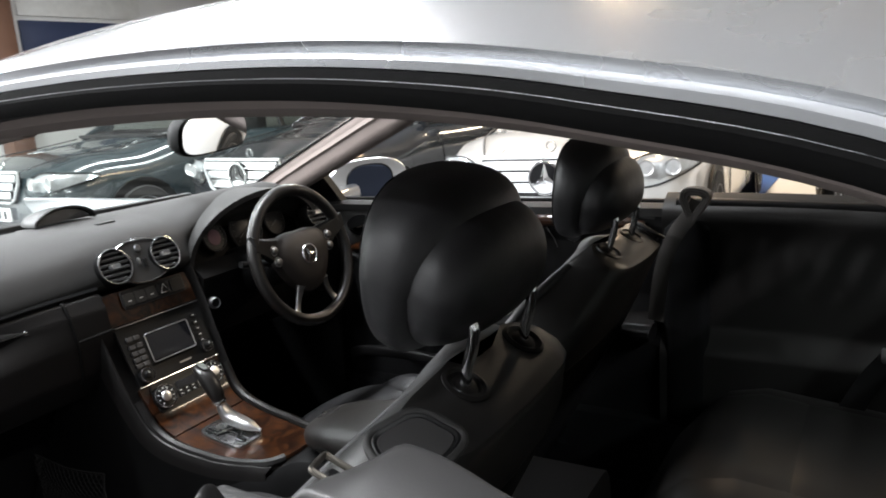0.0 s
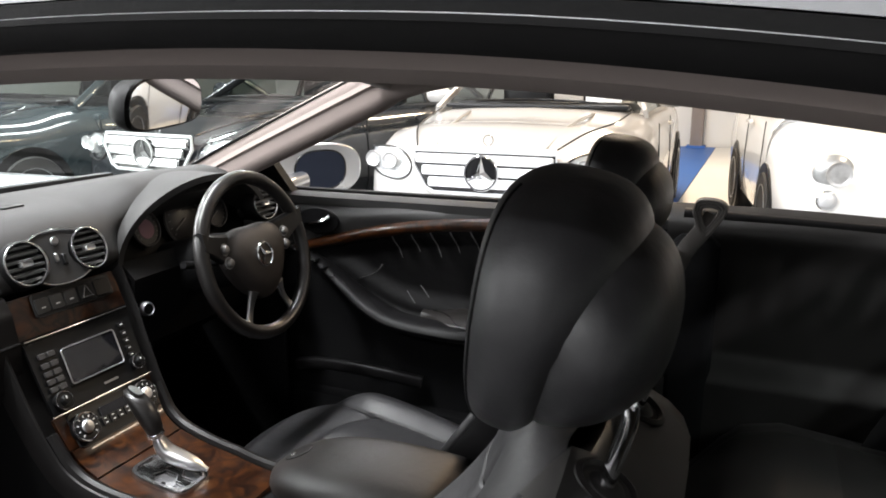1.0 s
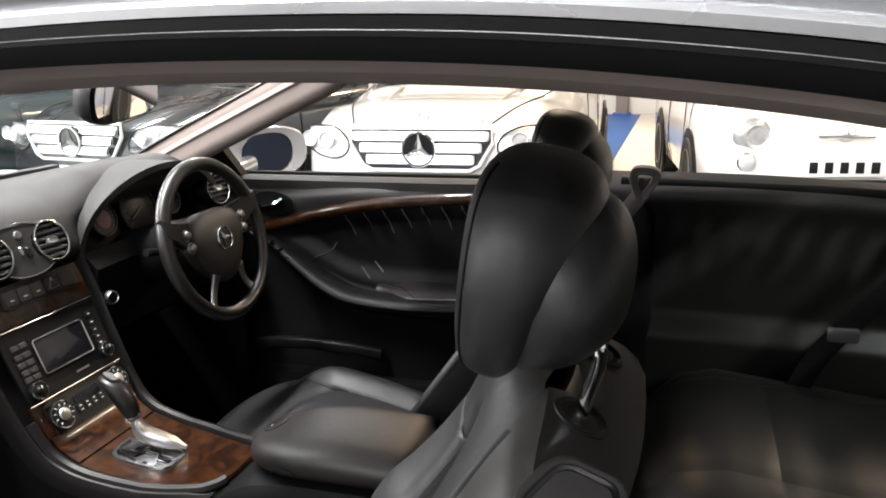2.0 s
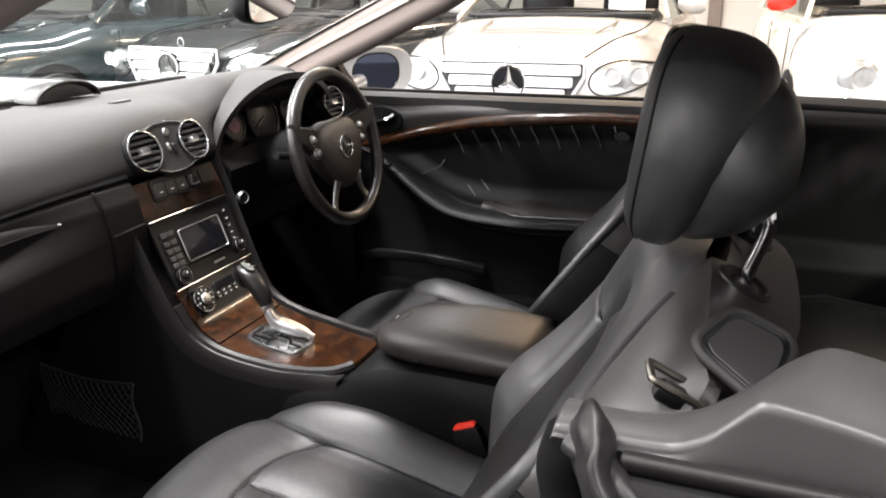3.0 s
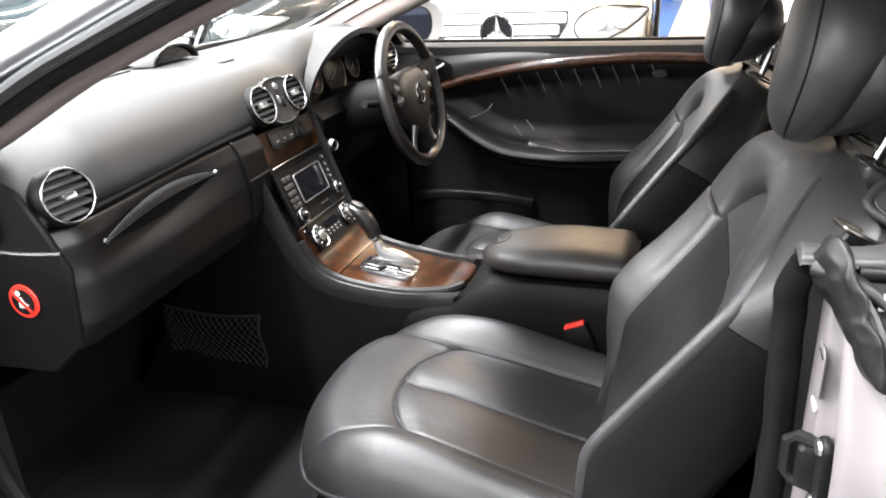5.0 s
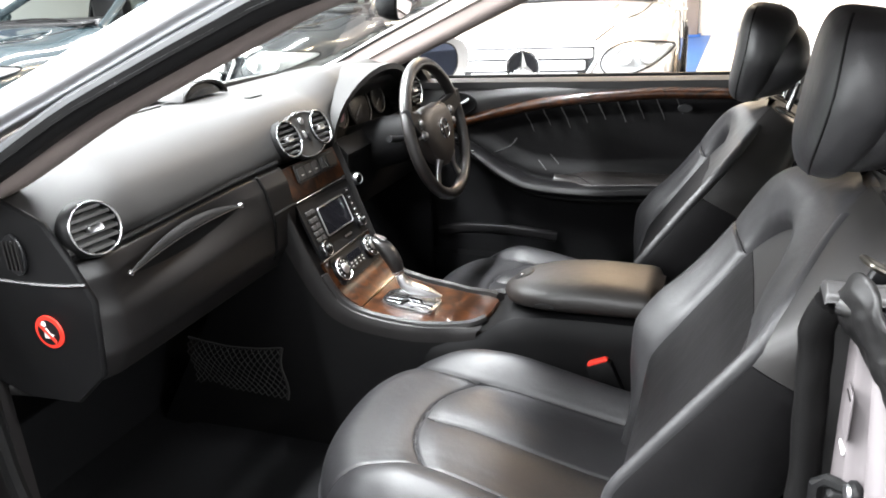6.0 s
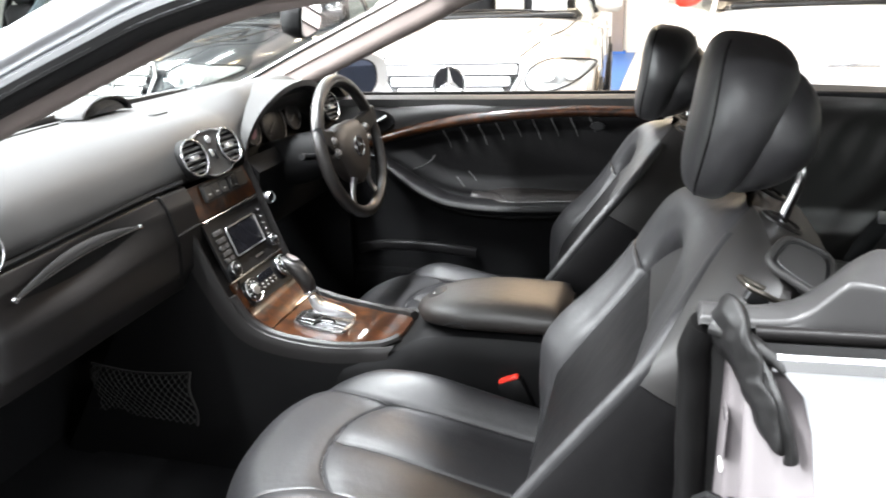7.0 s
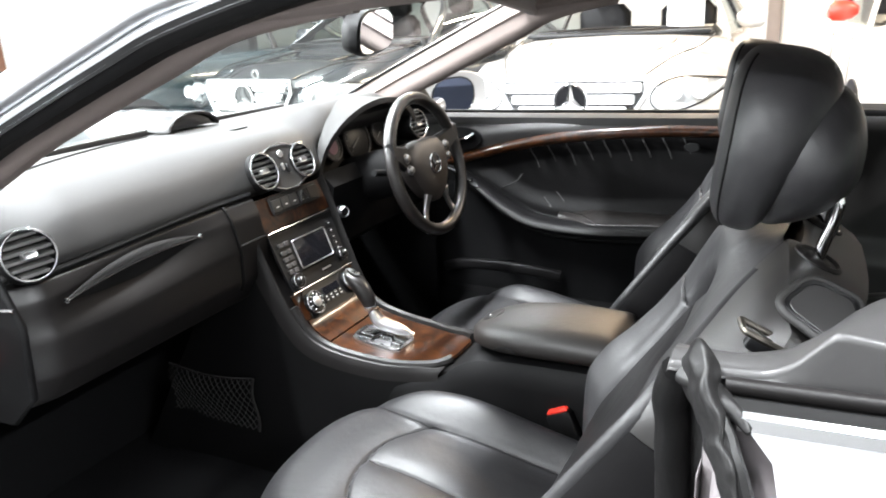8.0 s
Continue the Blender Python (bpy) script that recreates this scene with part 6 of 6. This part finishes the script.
def seat(x0, yc, z0, label, outer):
    s = thing("front_seat", x0, yc, 0.26, label, "car seat", "front seats")

    FRONT, NOSE, HALF, POW = -0.412, 0.22, 0.252, 2.4
    yk = yc - 0.02 * outer

    def cushion_w(v):
        q = min(v * 0.61 / NOSE, 1)
        return HALF * (1 - (1 - q) ** POW) ** (1 / POW) if q > 0 else 0.0

    SEAM_Y = curve([-0.42, -0.36, -0.28, -0.19, -0.05, 0.2], [0.205, 0.19, 0.155, 0.135, 0.142, 0.15])

    def arc_x(y):
        return -0.243 + 0.058 * (abs(y) / 0.135) ** 2.4

    def cushion(u, v):
        x = FRONT + 0.61 * v
        t = 2 * u - 1
        yy = cushion_w(v) * t
        # how far in from the rounded rim
        rho = ((abs(yy) / HALF) ** POW + (max(0, 1 - v * 0.61 / NOSE)) ** POW) ** (1 / POW)
        d = max(0, 1 - rho) * HALF
        sy = SEAM_Y(x)
        z = 0.518 - 0.075 * smooth01(0.25, 1.0, v)
        z += 0.03 * smooth01(sy - 0.04, sy + 0.06, abs(yy)) * smooth01(0.05, 0.35, v)
        z += 0.02 * smooth01(0.12, 0.2, -yy * outer) * smooth01(0.2, 0.5, v)
        z -= 0.085 * (1 - math.sqrt(max(0, 1 - (1 - min(d / 0.075, 1)) ** 2)))
        # seams: one along each bolster, an arc across the front, one down the middle
        arc = x - arc_x(yy)
        seams = [(abs(abs(yy) - sy), 1)]
        if abs(yy) < sy:
            seams.append((abs(arc) * 0.85, 1))
            seams.append((abs(yy), smooth01(0.005, 0.03, arc)))
        for dist, k in seams:
            z -= k * (0.004 * math.exp(-(dist / 0.0034) ** 2) + 0.005 * math.exp(-(dist / 0.02) ** 2))
        if abs(yy) < sy and arc > 0:
            z += 0.004 * abs(math.sin(math.pi * yy / sy)) ** 0.8
        return (x0 + x + 0.05 * yy * outer * smooth01(0.5, 0.1, v), yk + yy, z0 + z)

    def on_cushion(x, y, proud=0.0004):
        v = (x - FRONT) / 0.61
        return Vector(cushion((y / max(cushion_w(v), 0.01) + 1) / 2, v)) + Vector((0, 0, proud))

    cu = part("cushion", sheet(cushion, 220, 220), LEATHER, s, "black leather seat cushion")
    for sy in (-1, 1):
        part("seam", tube([on_cushion(x, sy * SEAM_Y(x)) for x in np.linspace(-0.345, 0.1, 60)], 0.0012, 5), LEATHER_DARK, cu)
    part("seam", tube([on_cushion(arc_x(y), y) for y in np.linspace(-0.134, 0.134, 50)], 0.0012, 5), LEATHER_DARK, cu)
    part("seam", tube([on_cushion(x, 0) for x in np.linspace(-0.236, 0.1, 40)], 0.0012, 5), LEATHER_DARK, cu)

    RIM = [cushion(0, v) for v in np.linspace(0.85, 0.004, 60)] + [cushion(1, v) for v in np.linspace(0.004, 0.85, 60)]
    part("piping", tube(RIM, 0.0042, 8), LEATHER, cu, "leather piping round the cushion")

    def skirt(u, v):
        p = Vector(RIM[min(int(u * (len(RIM) - 1) + 0.5), len(RIM) - 1)])
        c = Vector((x0 - 0.1, yk, p.z))
        k = 1 - 0.035 * smooth01(0, 0.15, v) - 0.17 * v
        return (c.x + (p.x - c.x) * (k + 0.06 * v), c.y + (p.y - c.y) * k, p.z - 0.002 + (z0 + 0.30 - p.z) * v)

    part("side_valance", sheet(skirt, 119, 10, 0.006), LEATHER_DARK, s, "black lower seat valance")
    part("adjuster", box(x0 - 0.17, yc + outer * 0.247, z0 + 0.36, 0.2, 0.02, 0.045, 0.012), BLACK, s, "black seat adjuster panel")
    part("adjuster_key", box(x0 - 0.2, yc + outer * 0.261, z0 + 0.362, 0.05, 0.014, 0.014, 0.005), SATIN, s, "satin seat adjuster key")
    part("adjuster_arch", tube(spline([(x0 - 0.255, yc + outer * 0.25, z0 + 0.385), (x0 - 0.235, yc + outer * 0.256, z0 + 0.40), (x0 - 0.205, yc + outer * 0.256, z0 + 0.402), (x0 - 0.18, yc + outer * 0.25, z0 + 0.39)], 16), 0.004, 6, (0, 1, 0)), BLACK, s)
    for sy in (-1, 1):
        part("seat_rail", box(x0 - 0.12, yc + sy * 0.19, 0.275, 0.55, 0.05, 0.045, 0.01), BLACK, s, "black seat rail")
    part("seat_pan", box(x0 - 0.1, yc, z0 + 0.33, 0.5, 0.4, 0.13, 0.03), BLACK, s)
    # backrest: a shell with a flat top, and the leather front set into it
    B, T = Vector((0.06, 0, 0.38)), Vector((0.375, 0, 0.985))
    D = (T - B).normalized()
    N = Vector((-D.z, 0, D.x))
    LB = (T - B).length
    VS = [0, 0.1, 0.28, 0.5, 0.68, 0.74, 0.8, 0.86, 0.92, 0.96, 1.0]

    wf = curve(VS, [0.20, 0.225, 0.240, 0.245, 0.246, 0.244, 0.212, 0.166, 0.112, 0.082, 0.052])
    wf_in = curve(VS, [0.20, 0.225, 0.240, 0.245, 0.247, 0.248, 0.242, 0.22, 0.173, 0.132, 0.085])
    w_out = curve(VS, [0.215, 0.24, 0.256, 0.26, 0.258, 0.256, 0.254, 0.252, 0.249, 0.245, 0.24])
    w_in = curve(VS, [0.215, 0.24, 0.255, 0.258, 0.257, 0.255, 0.247, 0.226, 0.184, 0.156, 0.134])
    edge = curve([0, 0.1, 0.2, 0.3, 0.38, 0.48, 0.62, 0.73, 0.83, 0.93, 1], [-0.03, -0.012, 0.018, 0.052, 0.069, 0.062, 0.049, 0.038, 0.025, 0.008, -0.01])
    middle_f = curve([0, 0.2, 0.45, 0.6, 0.72, 0.8, 0.86, 0.91, 0.95, 1], [-0.02, 0.0, 0.001, 0.002, 0.003, 0.004, 0.008, 0.014, 0.014, -0.012])
    SV = [0, 0.1, 0.2, 0.3, 0.4, 0.46, 0.55, 0.65, 0.75, 0.85, 0.9, 0.95, 1]
    far_f = curve(SV, [-0.02, 0.005, 0.035, 0.075, 0.1, 0.096, 0.076, 0.06, 0.053, 0.053, 0.05, 0.034, -0.012])

    def at(v, y, f):
        drop = 0.03 * smooth01(0.1, 0.25, y * outer) * smooth01(0.85, 1.0, v) * smooth01(0.0, -0.05, f)
        p = B + D * (LB * v - drop) + N * f
        return Vector((x0 + p.x, yc + y, z0 + p.z))

    def back_front(u, v):
        t = 2 * u - 1
        w = wf(v) if t * outer > 0 else wf_in(v)
        yy = w * t
        # the middle panel ends in a round arch below the yoke
        inset = math.hypot(yy, max(0, v - 0.69) * LB) - 0.112
        mf, near = middle_f(v), t < 0
        e = edge(v)
        lift = 0.012 * smooth01(0.95, 0.8, v)
        base = mf + lift * smooth01(-0.002, 0.006, inset)
        # the yoke slopes evenly from the far ridge to the near one
        yf = (e + 0.004) + (far_f(v) - e - 0.004) * smooth01(-1.0, 0.9, t)
        yk_q = min(max(inset / 0.075, 0), 1)
        yoke = base + (yf - mf - lift) * (1 - (1 - yk_q) ** 2.2)
        # below the yoke the bolsters climb from the middle panel to their crest
        q = min(max(inset / max(w - 0.112 - (0.0 if near else 0.04), 0.02), 0), 1)
        bolster = base + ((e if near else far_f(v)) - mf - lift) * (q ** 1.5 if near else math.sqrt(1 - (1 - q) ** 2) * 0.75 + 0.25 * q)
        k = smooth01(0.68, 0.8, v)
        f = bolster + (yoke - bolster) * k
        f += 0.005 * math.exp(-((inset - 0.014) / 0.014) ** 2) + 0.004 * smooth01(-0.06, -0.012, inset) * (inset < 0)
        d = w * (1 - abs(t))
        f = e + (f - e) * math.sqrt(max(0, 1 - (1 - min(d / (0.045 if near else 0.06), 1)) ** 2))
        f -= 0.005 * math.exp(-((v - 0.725 - 0.12 * (abs(yy) - 0.18)) / 0.0045) ** 2) * smooth01(0.0, 0.02, inset)
        f -= 0.011 * math.exp(-((inset + 0.001) / 0.0048) ** 2)
        return at(v, yy, f)

    part("backrest", sheet(back_front, 200, 260), LEATHER, s, "black leather backrest")

    def on_front(y, v, proud=0.0006):
        w = wf(v) if y * outer > 0 else wf_in(v)
        return back_front((y / w + 1) / 2, v) + N * proud

    arch = [(-0.111, v) for v in np.linspace(0.14, 0.69, 40)] + [(-0.111 * math.cos(a), 0.69 + 0.111 * math.sin(a) / LB) for a in np.linspace(0.08, math.pi - 0.08, 40)] + [(0.111, v) for v in np.linspace(0.69, 0.14, 40)]
    # seam tube, thick and dark so that it also paints the crease's shade
    part("panel_seam", tube([on_front(y, v) for y, v in arch], 0.0028, 6, (0, 1, 0.3)), LEATHER_DARK, s, "seam round the middle panel, darkened for crease shade")
    for sy in (-1, 1):
        part("bolster_seam", tube([on_front(sy * y, 0.725 + 0.12 * (y - 0.18), 0.001) for y in np.linspace(0.118, 0.232, 24)], 0.0016, 6, (0, 0, 1)), LEATHER_DARK, s)

    def ring_at(v, k=1.0, up=0.0):
        e, w, wi, a, b = edge(v), wf(v), wf_in(v), w_out(v), w_in(v)
        quart = [(math.sin(q * math.pi / 2), 1 - math.cos(q * math.pi / 2)) for q in (0.15, 0.3, 0.45, 0.6, 0.75, 0.9, 1.0)]
        pts = [(wi - 0.012, e - 0.014), (0, e - 0.016), (-w + 0.012, e - 0.014), (-w + 0.003, e + 0.0015)]
        pts += [(-w - (a - w) * q1, e - 0.002 - 0.04 * q2) for q1, q2 in quart]
        c = smooth01(0.7, 1.0, v)
        pts += [(-a, -0.07 + 0.03 * c), (-a + 0.014 + 0.025 * c, -0.088 + 0.014 * c), (-a + 0.045 + 0.05 * c, -0.099)]
        y0, y1 = -a + 0.045 + 0.05 * c, b - 0.045
        pts += [(y0 + (y1 - y0) * q, -0.099 - 0.006 * math.sin(math.pi * q)) for q in (0.25, 0.5, 0.75)]
        pts += [(b - 0.045, -0.099), (b - 0.014, -0.088), (b, -0.07)]
        pts += [(wi + (b - wi) * q1, e - 0.002 - 0.04 * q2) for q1, q2 in reversed(quart)] + [(wi - 0.003, e + 0.0015)]
        cy, cf = -0.05, -0.05
        return [at(v, -outer * (cy + (py - cy) * k), cf + (pf - cf) * k) + D * up for py, pf in pts]

    # below the shoulder the fall-off of light is painted as darker leather
    part("side_panel", loft([ring_at(v) for v in np.linspace(0, 0.73, 30)]), LEATHER_DARK, s, "leather side of the backrest, coloured darker for shade")
    shoulders = [ring_at(v) for v in np.linspace(0.732, 0.985, 14)] + [ring_at(0.995, 0.995), ring_at(1.0, 0.98, 0.001), ring_at(1.0, 0.95, 0.005), ring_at(1.0, 0.8, 0.007), ring_at(1.0, 0.55, 0.008), ring_at(1.0, 0.3, 0.008), ring_at(1.0, 0.05, 0.008)]
    part("shoulder_shell", loft(shoulders), SHELL, s, "dark moulded shoulder shell with flat top")
    # recessed entry handle in the shoulder: a rounded frame, a dark gap and a flap
    corner = [Vector((x0 + cx, yc + outer * cy, z0 + cz)) for cx, cy, cz in ((0.383, 0.207, 0.967), (0.411, 0.154, 0.980), (0.462, 0.142, 0.953), (0.444, 0.232, 0.934))]
    mid = sum(corner, Vector()) / 4
    up = (corner[2] - corner[0]).cross(corner[3] - corner[1]).normalized()
    up = up if up.z > 0 else -up

    def frame_ring(k, lift):
        c = [mid + (p - mid) * k + up * lift for p in corner]
        out = []
        for i in range(4):
            a, p, b = c[i - 1], c[i], c[(i + 1) % 4]
            for q in np.linspace(0, 1, 7):
                s0, s1 = p + (a - p) * 0.3, p + (b - p) * 0.3
                out.append(s0 * (1 - q) ** 2 + p * 2 * q * (1 - q) + s1 * q * q)
        return out

    handle = part("handle_frame", tube(frame_ring(1.0, 0.002), 0.0042, 10, tuple(up), closed_path=True), SOFT, s, "raised frame of the entry handle")
    part("handle_gap", tube(frame_ring(0.87, 0.001), 0.004, 8, tuple(up), closed_path=True), BLACK, handle, "dark gap round the handle")
    part("handle_flap", loft([frame_ring(0.8, -0.01), frame_ring(0.8, 0.002), frame_ring(0.76, 0.004)]), TRIM, handle, "smooth handle flap")
    for sy in (-1, 1):
        part("ridge_piping", tube([at(v, sy * ((wf(v) if sy * outer > 0 else wf_in(v)) - 0.002), edge(v) - 0.007) for v in np.linspace(0.05, 0.95, 60)], 0.0105, 14, (0, 1, 0)), LEATHER, s, "rounded leather roll along the bolster ridge")
        for off in (0.02, 0.024):
            part("ridge_stitch", tube([on_front(sy * ((wf(v) if sy * outer > 0 else wf_in(v)) - off), v, 0.0004) for v in np.linspace(0.08, 0.72, 70)], 0.0008, 4, (0, 1, 0)), LEATHER_DARK, s)
    # belt loop at the outer shoulder
    lm = axes((x0 + 0.381, yc + outer * 0.236, z0 + 0.948), (0.87, -0.2 * outer, -0.48), (0.46, -0.11 * outer, 0.87))
    loop = part("belt_loop", tube([lm @ Vector((px, py, 0)) for px, py in rrect(0.044, 0.028, 0.003, 3)], 0.0032, 8, (0.46, 0.11, 0.87), closed_path=True), LOOP_METAL, s, "worn metal belt loop")
    part("loop_foot", box(0.0, 0.0, -0.009, 0.024, 0.012, 0.016, 0.003, lm), BLACK, loop)
    # head restraint on two posts
    hc = Vector((x0 + 0.378, yc + 0.004 * outer * -1, z0 + 1.082))
    tilt = pose(0, 0, 0, 0, 8, 0)

    def pillow_at(cx, cz, rx, ry, rz, lean, a, b):
        cb, sb = math.copysign(abs(math.cos(b)) ** 0.62, math.cos(b)), math.copysign(abs(math.sin(b)) ** 0.8, math.sin(b))
        ca, sa = math.copysign(abs(math.cos(a)) ** 0.75, math.cos(a)), math.copysign(abs(math.sin(a)) ** 0.75, math.sin(a))
        wide = 1 - 0.16 * max(0, -sb) - 0.1 * max(0, sb) ** 2
        lx, lz = cx + rx * cb * ca - 0.012 * sb * sb + lean * sb * max(0, ca) * cb, cz + rz * sb
        # the underside rises towards the back
        lz += 0.4 * max(0, lx + 0.01) * max(0, -sb)
        return hc + tilt @ Vector((lx, ry * wide * cb * sa, lz))

    def pillow(*size):
        return loft([[pillow_at(*size, a, b) for a in np.linspace(0, 2 * math.pi, 49)[:-1]] for b in np.linspace(-math.pi / 2, math.pi / 2, 29)])

    front_size, rear_size = (-0.018, 0.0, 0.052, 0.132, 0.1, 0.03), (0.026, -0.012, 0.05, 0.122, 0.08, 0.0)
    hr = part("head_restraint", pillow(*front_size), LEATHER, s, "black leather head restraint")
    part("rear_lobe", pillow(*rear_size), LEATHER, hr, "rear lobe of the head restraint")
    for sy in (-1, 1):
        part("seam", tube([pillow_at(*front_size, math.pi - sy * 1.0, b) for b in np.linspace(-1.15, 1.15, 30)], 0.0016, 5, (0, 1, 0)), LEATHER_DARK, hr)
        px = yc + sy * 0.072
        post = part("post", tube(spline([(x0 + 0.4155, px, z0 + 0.965), (x0 + 0.422, px, z0 + 0.99), (x0 + 0.43, px, z0 + 1.018), (x0 + 0.431, px, z0 + 1.034), (x0 + 0.422, px, z0 + 1.048), (x0 + 0.398, px, z0 + 1.06)], 16), 0.0065, 10, (0, 1, 0)), CHROME, hr, "chrome head restraint post")
        part("collar", lathe([(0.007, 0.008), (0.013, 0.007), (0.016, 0.004), (0.019, 0.005), (0.022, 0.009), (0.026, 0.007), (0.027, -0.01)], axes((x0 + 0.4155, px, z0 + 0.9665), (0, 1, 0), (0.46, 0, 0.887)), 28), HARD, post, "grey post collar")
    return s


seat(-0.028, YC - 0.003, 0.006, "black leather passenger seat with chrome-posted head restraint", -1)
seat(-0.115, 0.37, -0.027, "black leather driver seat slid further forward", 1)

# rear bench
rear = thing("bench_seat", 0.95, 0, 0.3, "black leather rear bench seat", "car seat")
for sy in (-1, 1):
    def rcush(u, v, sy=sy):
        x = 0.48 + 0.5 * v
        t = 2 * u - 1
        z = 0.50 - 0.05 * v - 0.06 * abs(t) ** 4 - 0.08 * max(0, 0.12 - v) / 0.12
        z -= 0.008 * math.exp(-((abs(t) - 0.6) / 0.03) ** 2) + 0.008 * math.exp(-((v - 0.3) / 0.02) ** 2) * (abs(t) < 0.6)
        return (x, sy * 0.34 + 0.28 * t, z)
    part("cushion", sheet(rcush, 60, 60, 0.12), SHELL, rear, "black leather rear cushion")
    def rback(u, v, sy=sy):
        t = 2 * u - 1
        f = 0.05 * (1 - abs(t) ** 4) - 0.008 * math.exp(-((abs(t) - 0.6) / 0.03) ** 2)
        return (0.95 + 0.24 * v - f, sy * 0.34 + 0.28 * t * (1 - 0.15 * v), 0.45 + 0.48 * v - 0.06 * abs(t) ** 4 * v)
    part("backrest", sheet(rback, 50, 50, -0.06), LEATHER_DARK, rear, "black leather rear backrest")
part("tunnel", slab(rrect(0.9, 0.2, 0.06), 0.2, pose(0.8, 0, 0.26), 0.02), CARPET, coupe, "carpeted tunnel")
belt = thing("rear_seat_belt", 1.0, 0.62, 0.6, "dark seat belt hanging beside the rear seat", "seat belt")
part("webbing", sweep(spline([(1.02, 0.64, 0.95), (0.9, 0.61, 0.82), (0.76, 0.58, 0.66), (0.70, 0.55, 0.55)], 20), rrect(0.045, 0.003, 0.001, 2), (0, 1, 0)), LEATHER_DARK, belt)
part("tongue", box(0.79, 0.585, 0.69, 0.06, 0.01, 0.03, 0.003), SATIN, belt, "metal belt tongue")

# rear-view mirror
rvm = thing("rear_view_mirror", -0.42, 0.04, 1.2, "grey rear-view mirror on the windscreen", "mirror")
mmx = axes((-0.425, 0.042, 1.214), (0, 1, 0), (1, 0.3, -0.1))
shape = [(0.134 * math.copysign(abs(math.cos(a)) ** 0.55, math.cos(a)), 0.043 * math.copysign(abs(math.sin(a)) ** 0.7, math.sin(a)) - 0.006 * math.cos(a) ** 2) for a in np.linspace(0, 2 * math.pi, 41)[:-1]]
part("housing", loft([[mmx @ Vector((px * s, py * s, d)) for px, py in shape] for s, d in ((0.55, -0.045), (0.85, -0.035), (0.98, -0.015), (1.0, 0.0), (0.97, 0.003))]), END_PANEL, rvm, "dark mirror housing")
part("mirror_glass", slab([(px * 0.94, py * 0.9) for px, py in shape], 0.002, mmx @ pose(0, 0, 0.0025), 0.0005), MIRROR, rvm, "mirror glass")
part("stem", tube(spline([(-0.45, 0.04, 1.215), (-0.48, 0.03, 1.25), (-0.5, 0.02, 1.285)], 10), 0.014, 8), HARD, rvm)
part("sensor_box", box(-0.50, 0.02, 1.285, 0.09, 0.09, 0.05, 0.015), HARD, rvm)
# floor mat and net in the footwell
mat = thing("floor_mat", -0.62, -0.36, 0.26, "black carpet mat in the passenger footwell", "floor mat")
part("mat", slab(rrect(0.6, 0.45, 0.06), 0.012, pose(-0.68, -0.38, 0.262), 0.004), CARPET, mat)
net = thing("footwell_net", -0.8, -0.14, 0.45, "black elastic net on the footwell side", "net")


def net_at(p, q):
    """a point of the sagging net, p along it and q up it"""
    return Vector((-0.935 + 0.25 * p + 0.006 * math.sin(7 * q), -0.1585 - 0.008 * math.sin(math.pi * q) * math.sin(math.pi * p), 0.37 + 0.004 * p + 0.13 * q + 0.012 * (1 - q) * (1 - p) - 0.012 * q * math.sin(math.pi * p)))


for k in range(-6, 15):
    for sl in (1, -1):
        p0 = k / 15
        q0, q1 = max(0, -p0 / 0.4), min(1, (1 - p0) / 0.4)
        if q1 - q0 > 0.05:
            part("cord", tube([net_at(p0 + 0.4 * q, q if sl > 0 else 1 - q) for q in np.linspace(q0, q1, 8)], 0.0011, 4), CORD, net)
part("cord_rim", tube([net_at(p, 1) for p in np.linspace(0, 1, 16)], 0.0022, 6), CORD, net)
part("cord_rim", tube([net_at(1, q) for q in np.linspace(0, 1, 8)], 0.003, 6, (1, 0, 0)), CORD, net)

part("driver_kick_panel", slab([(-1.08, 0.28), (-0.64, 0.28), (-0.635, 0.60), (-0.66, 0.80), (-0.70, 0.88), (-1.08, 0.88)], 0.012, axes((0, 0.645, 0), (1, 0, 0), (0, -1, 0)), 0.003), CARPET, coupe, "black panel beside the pedals")
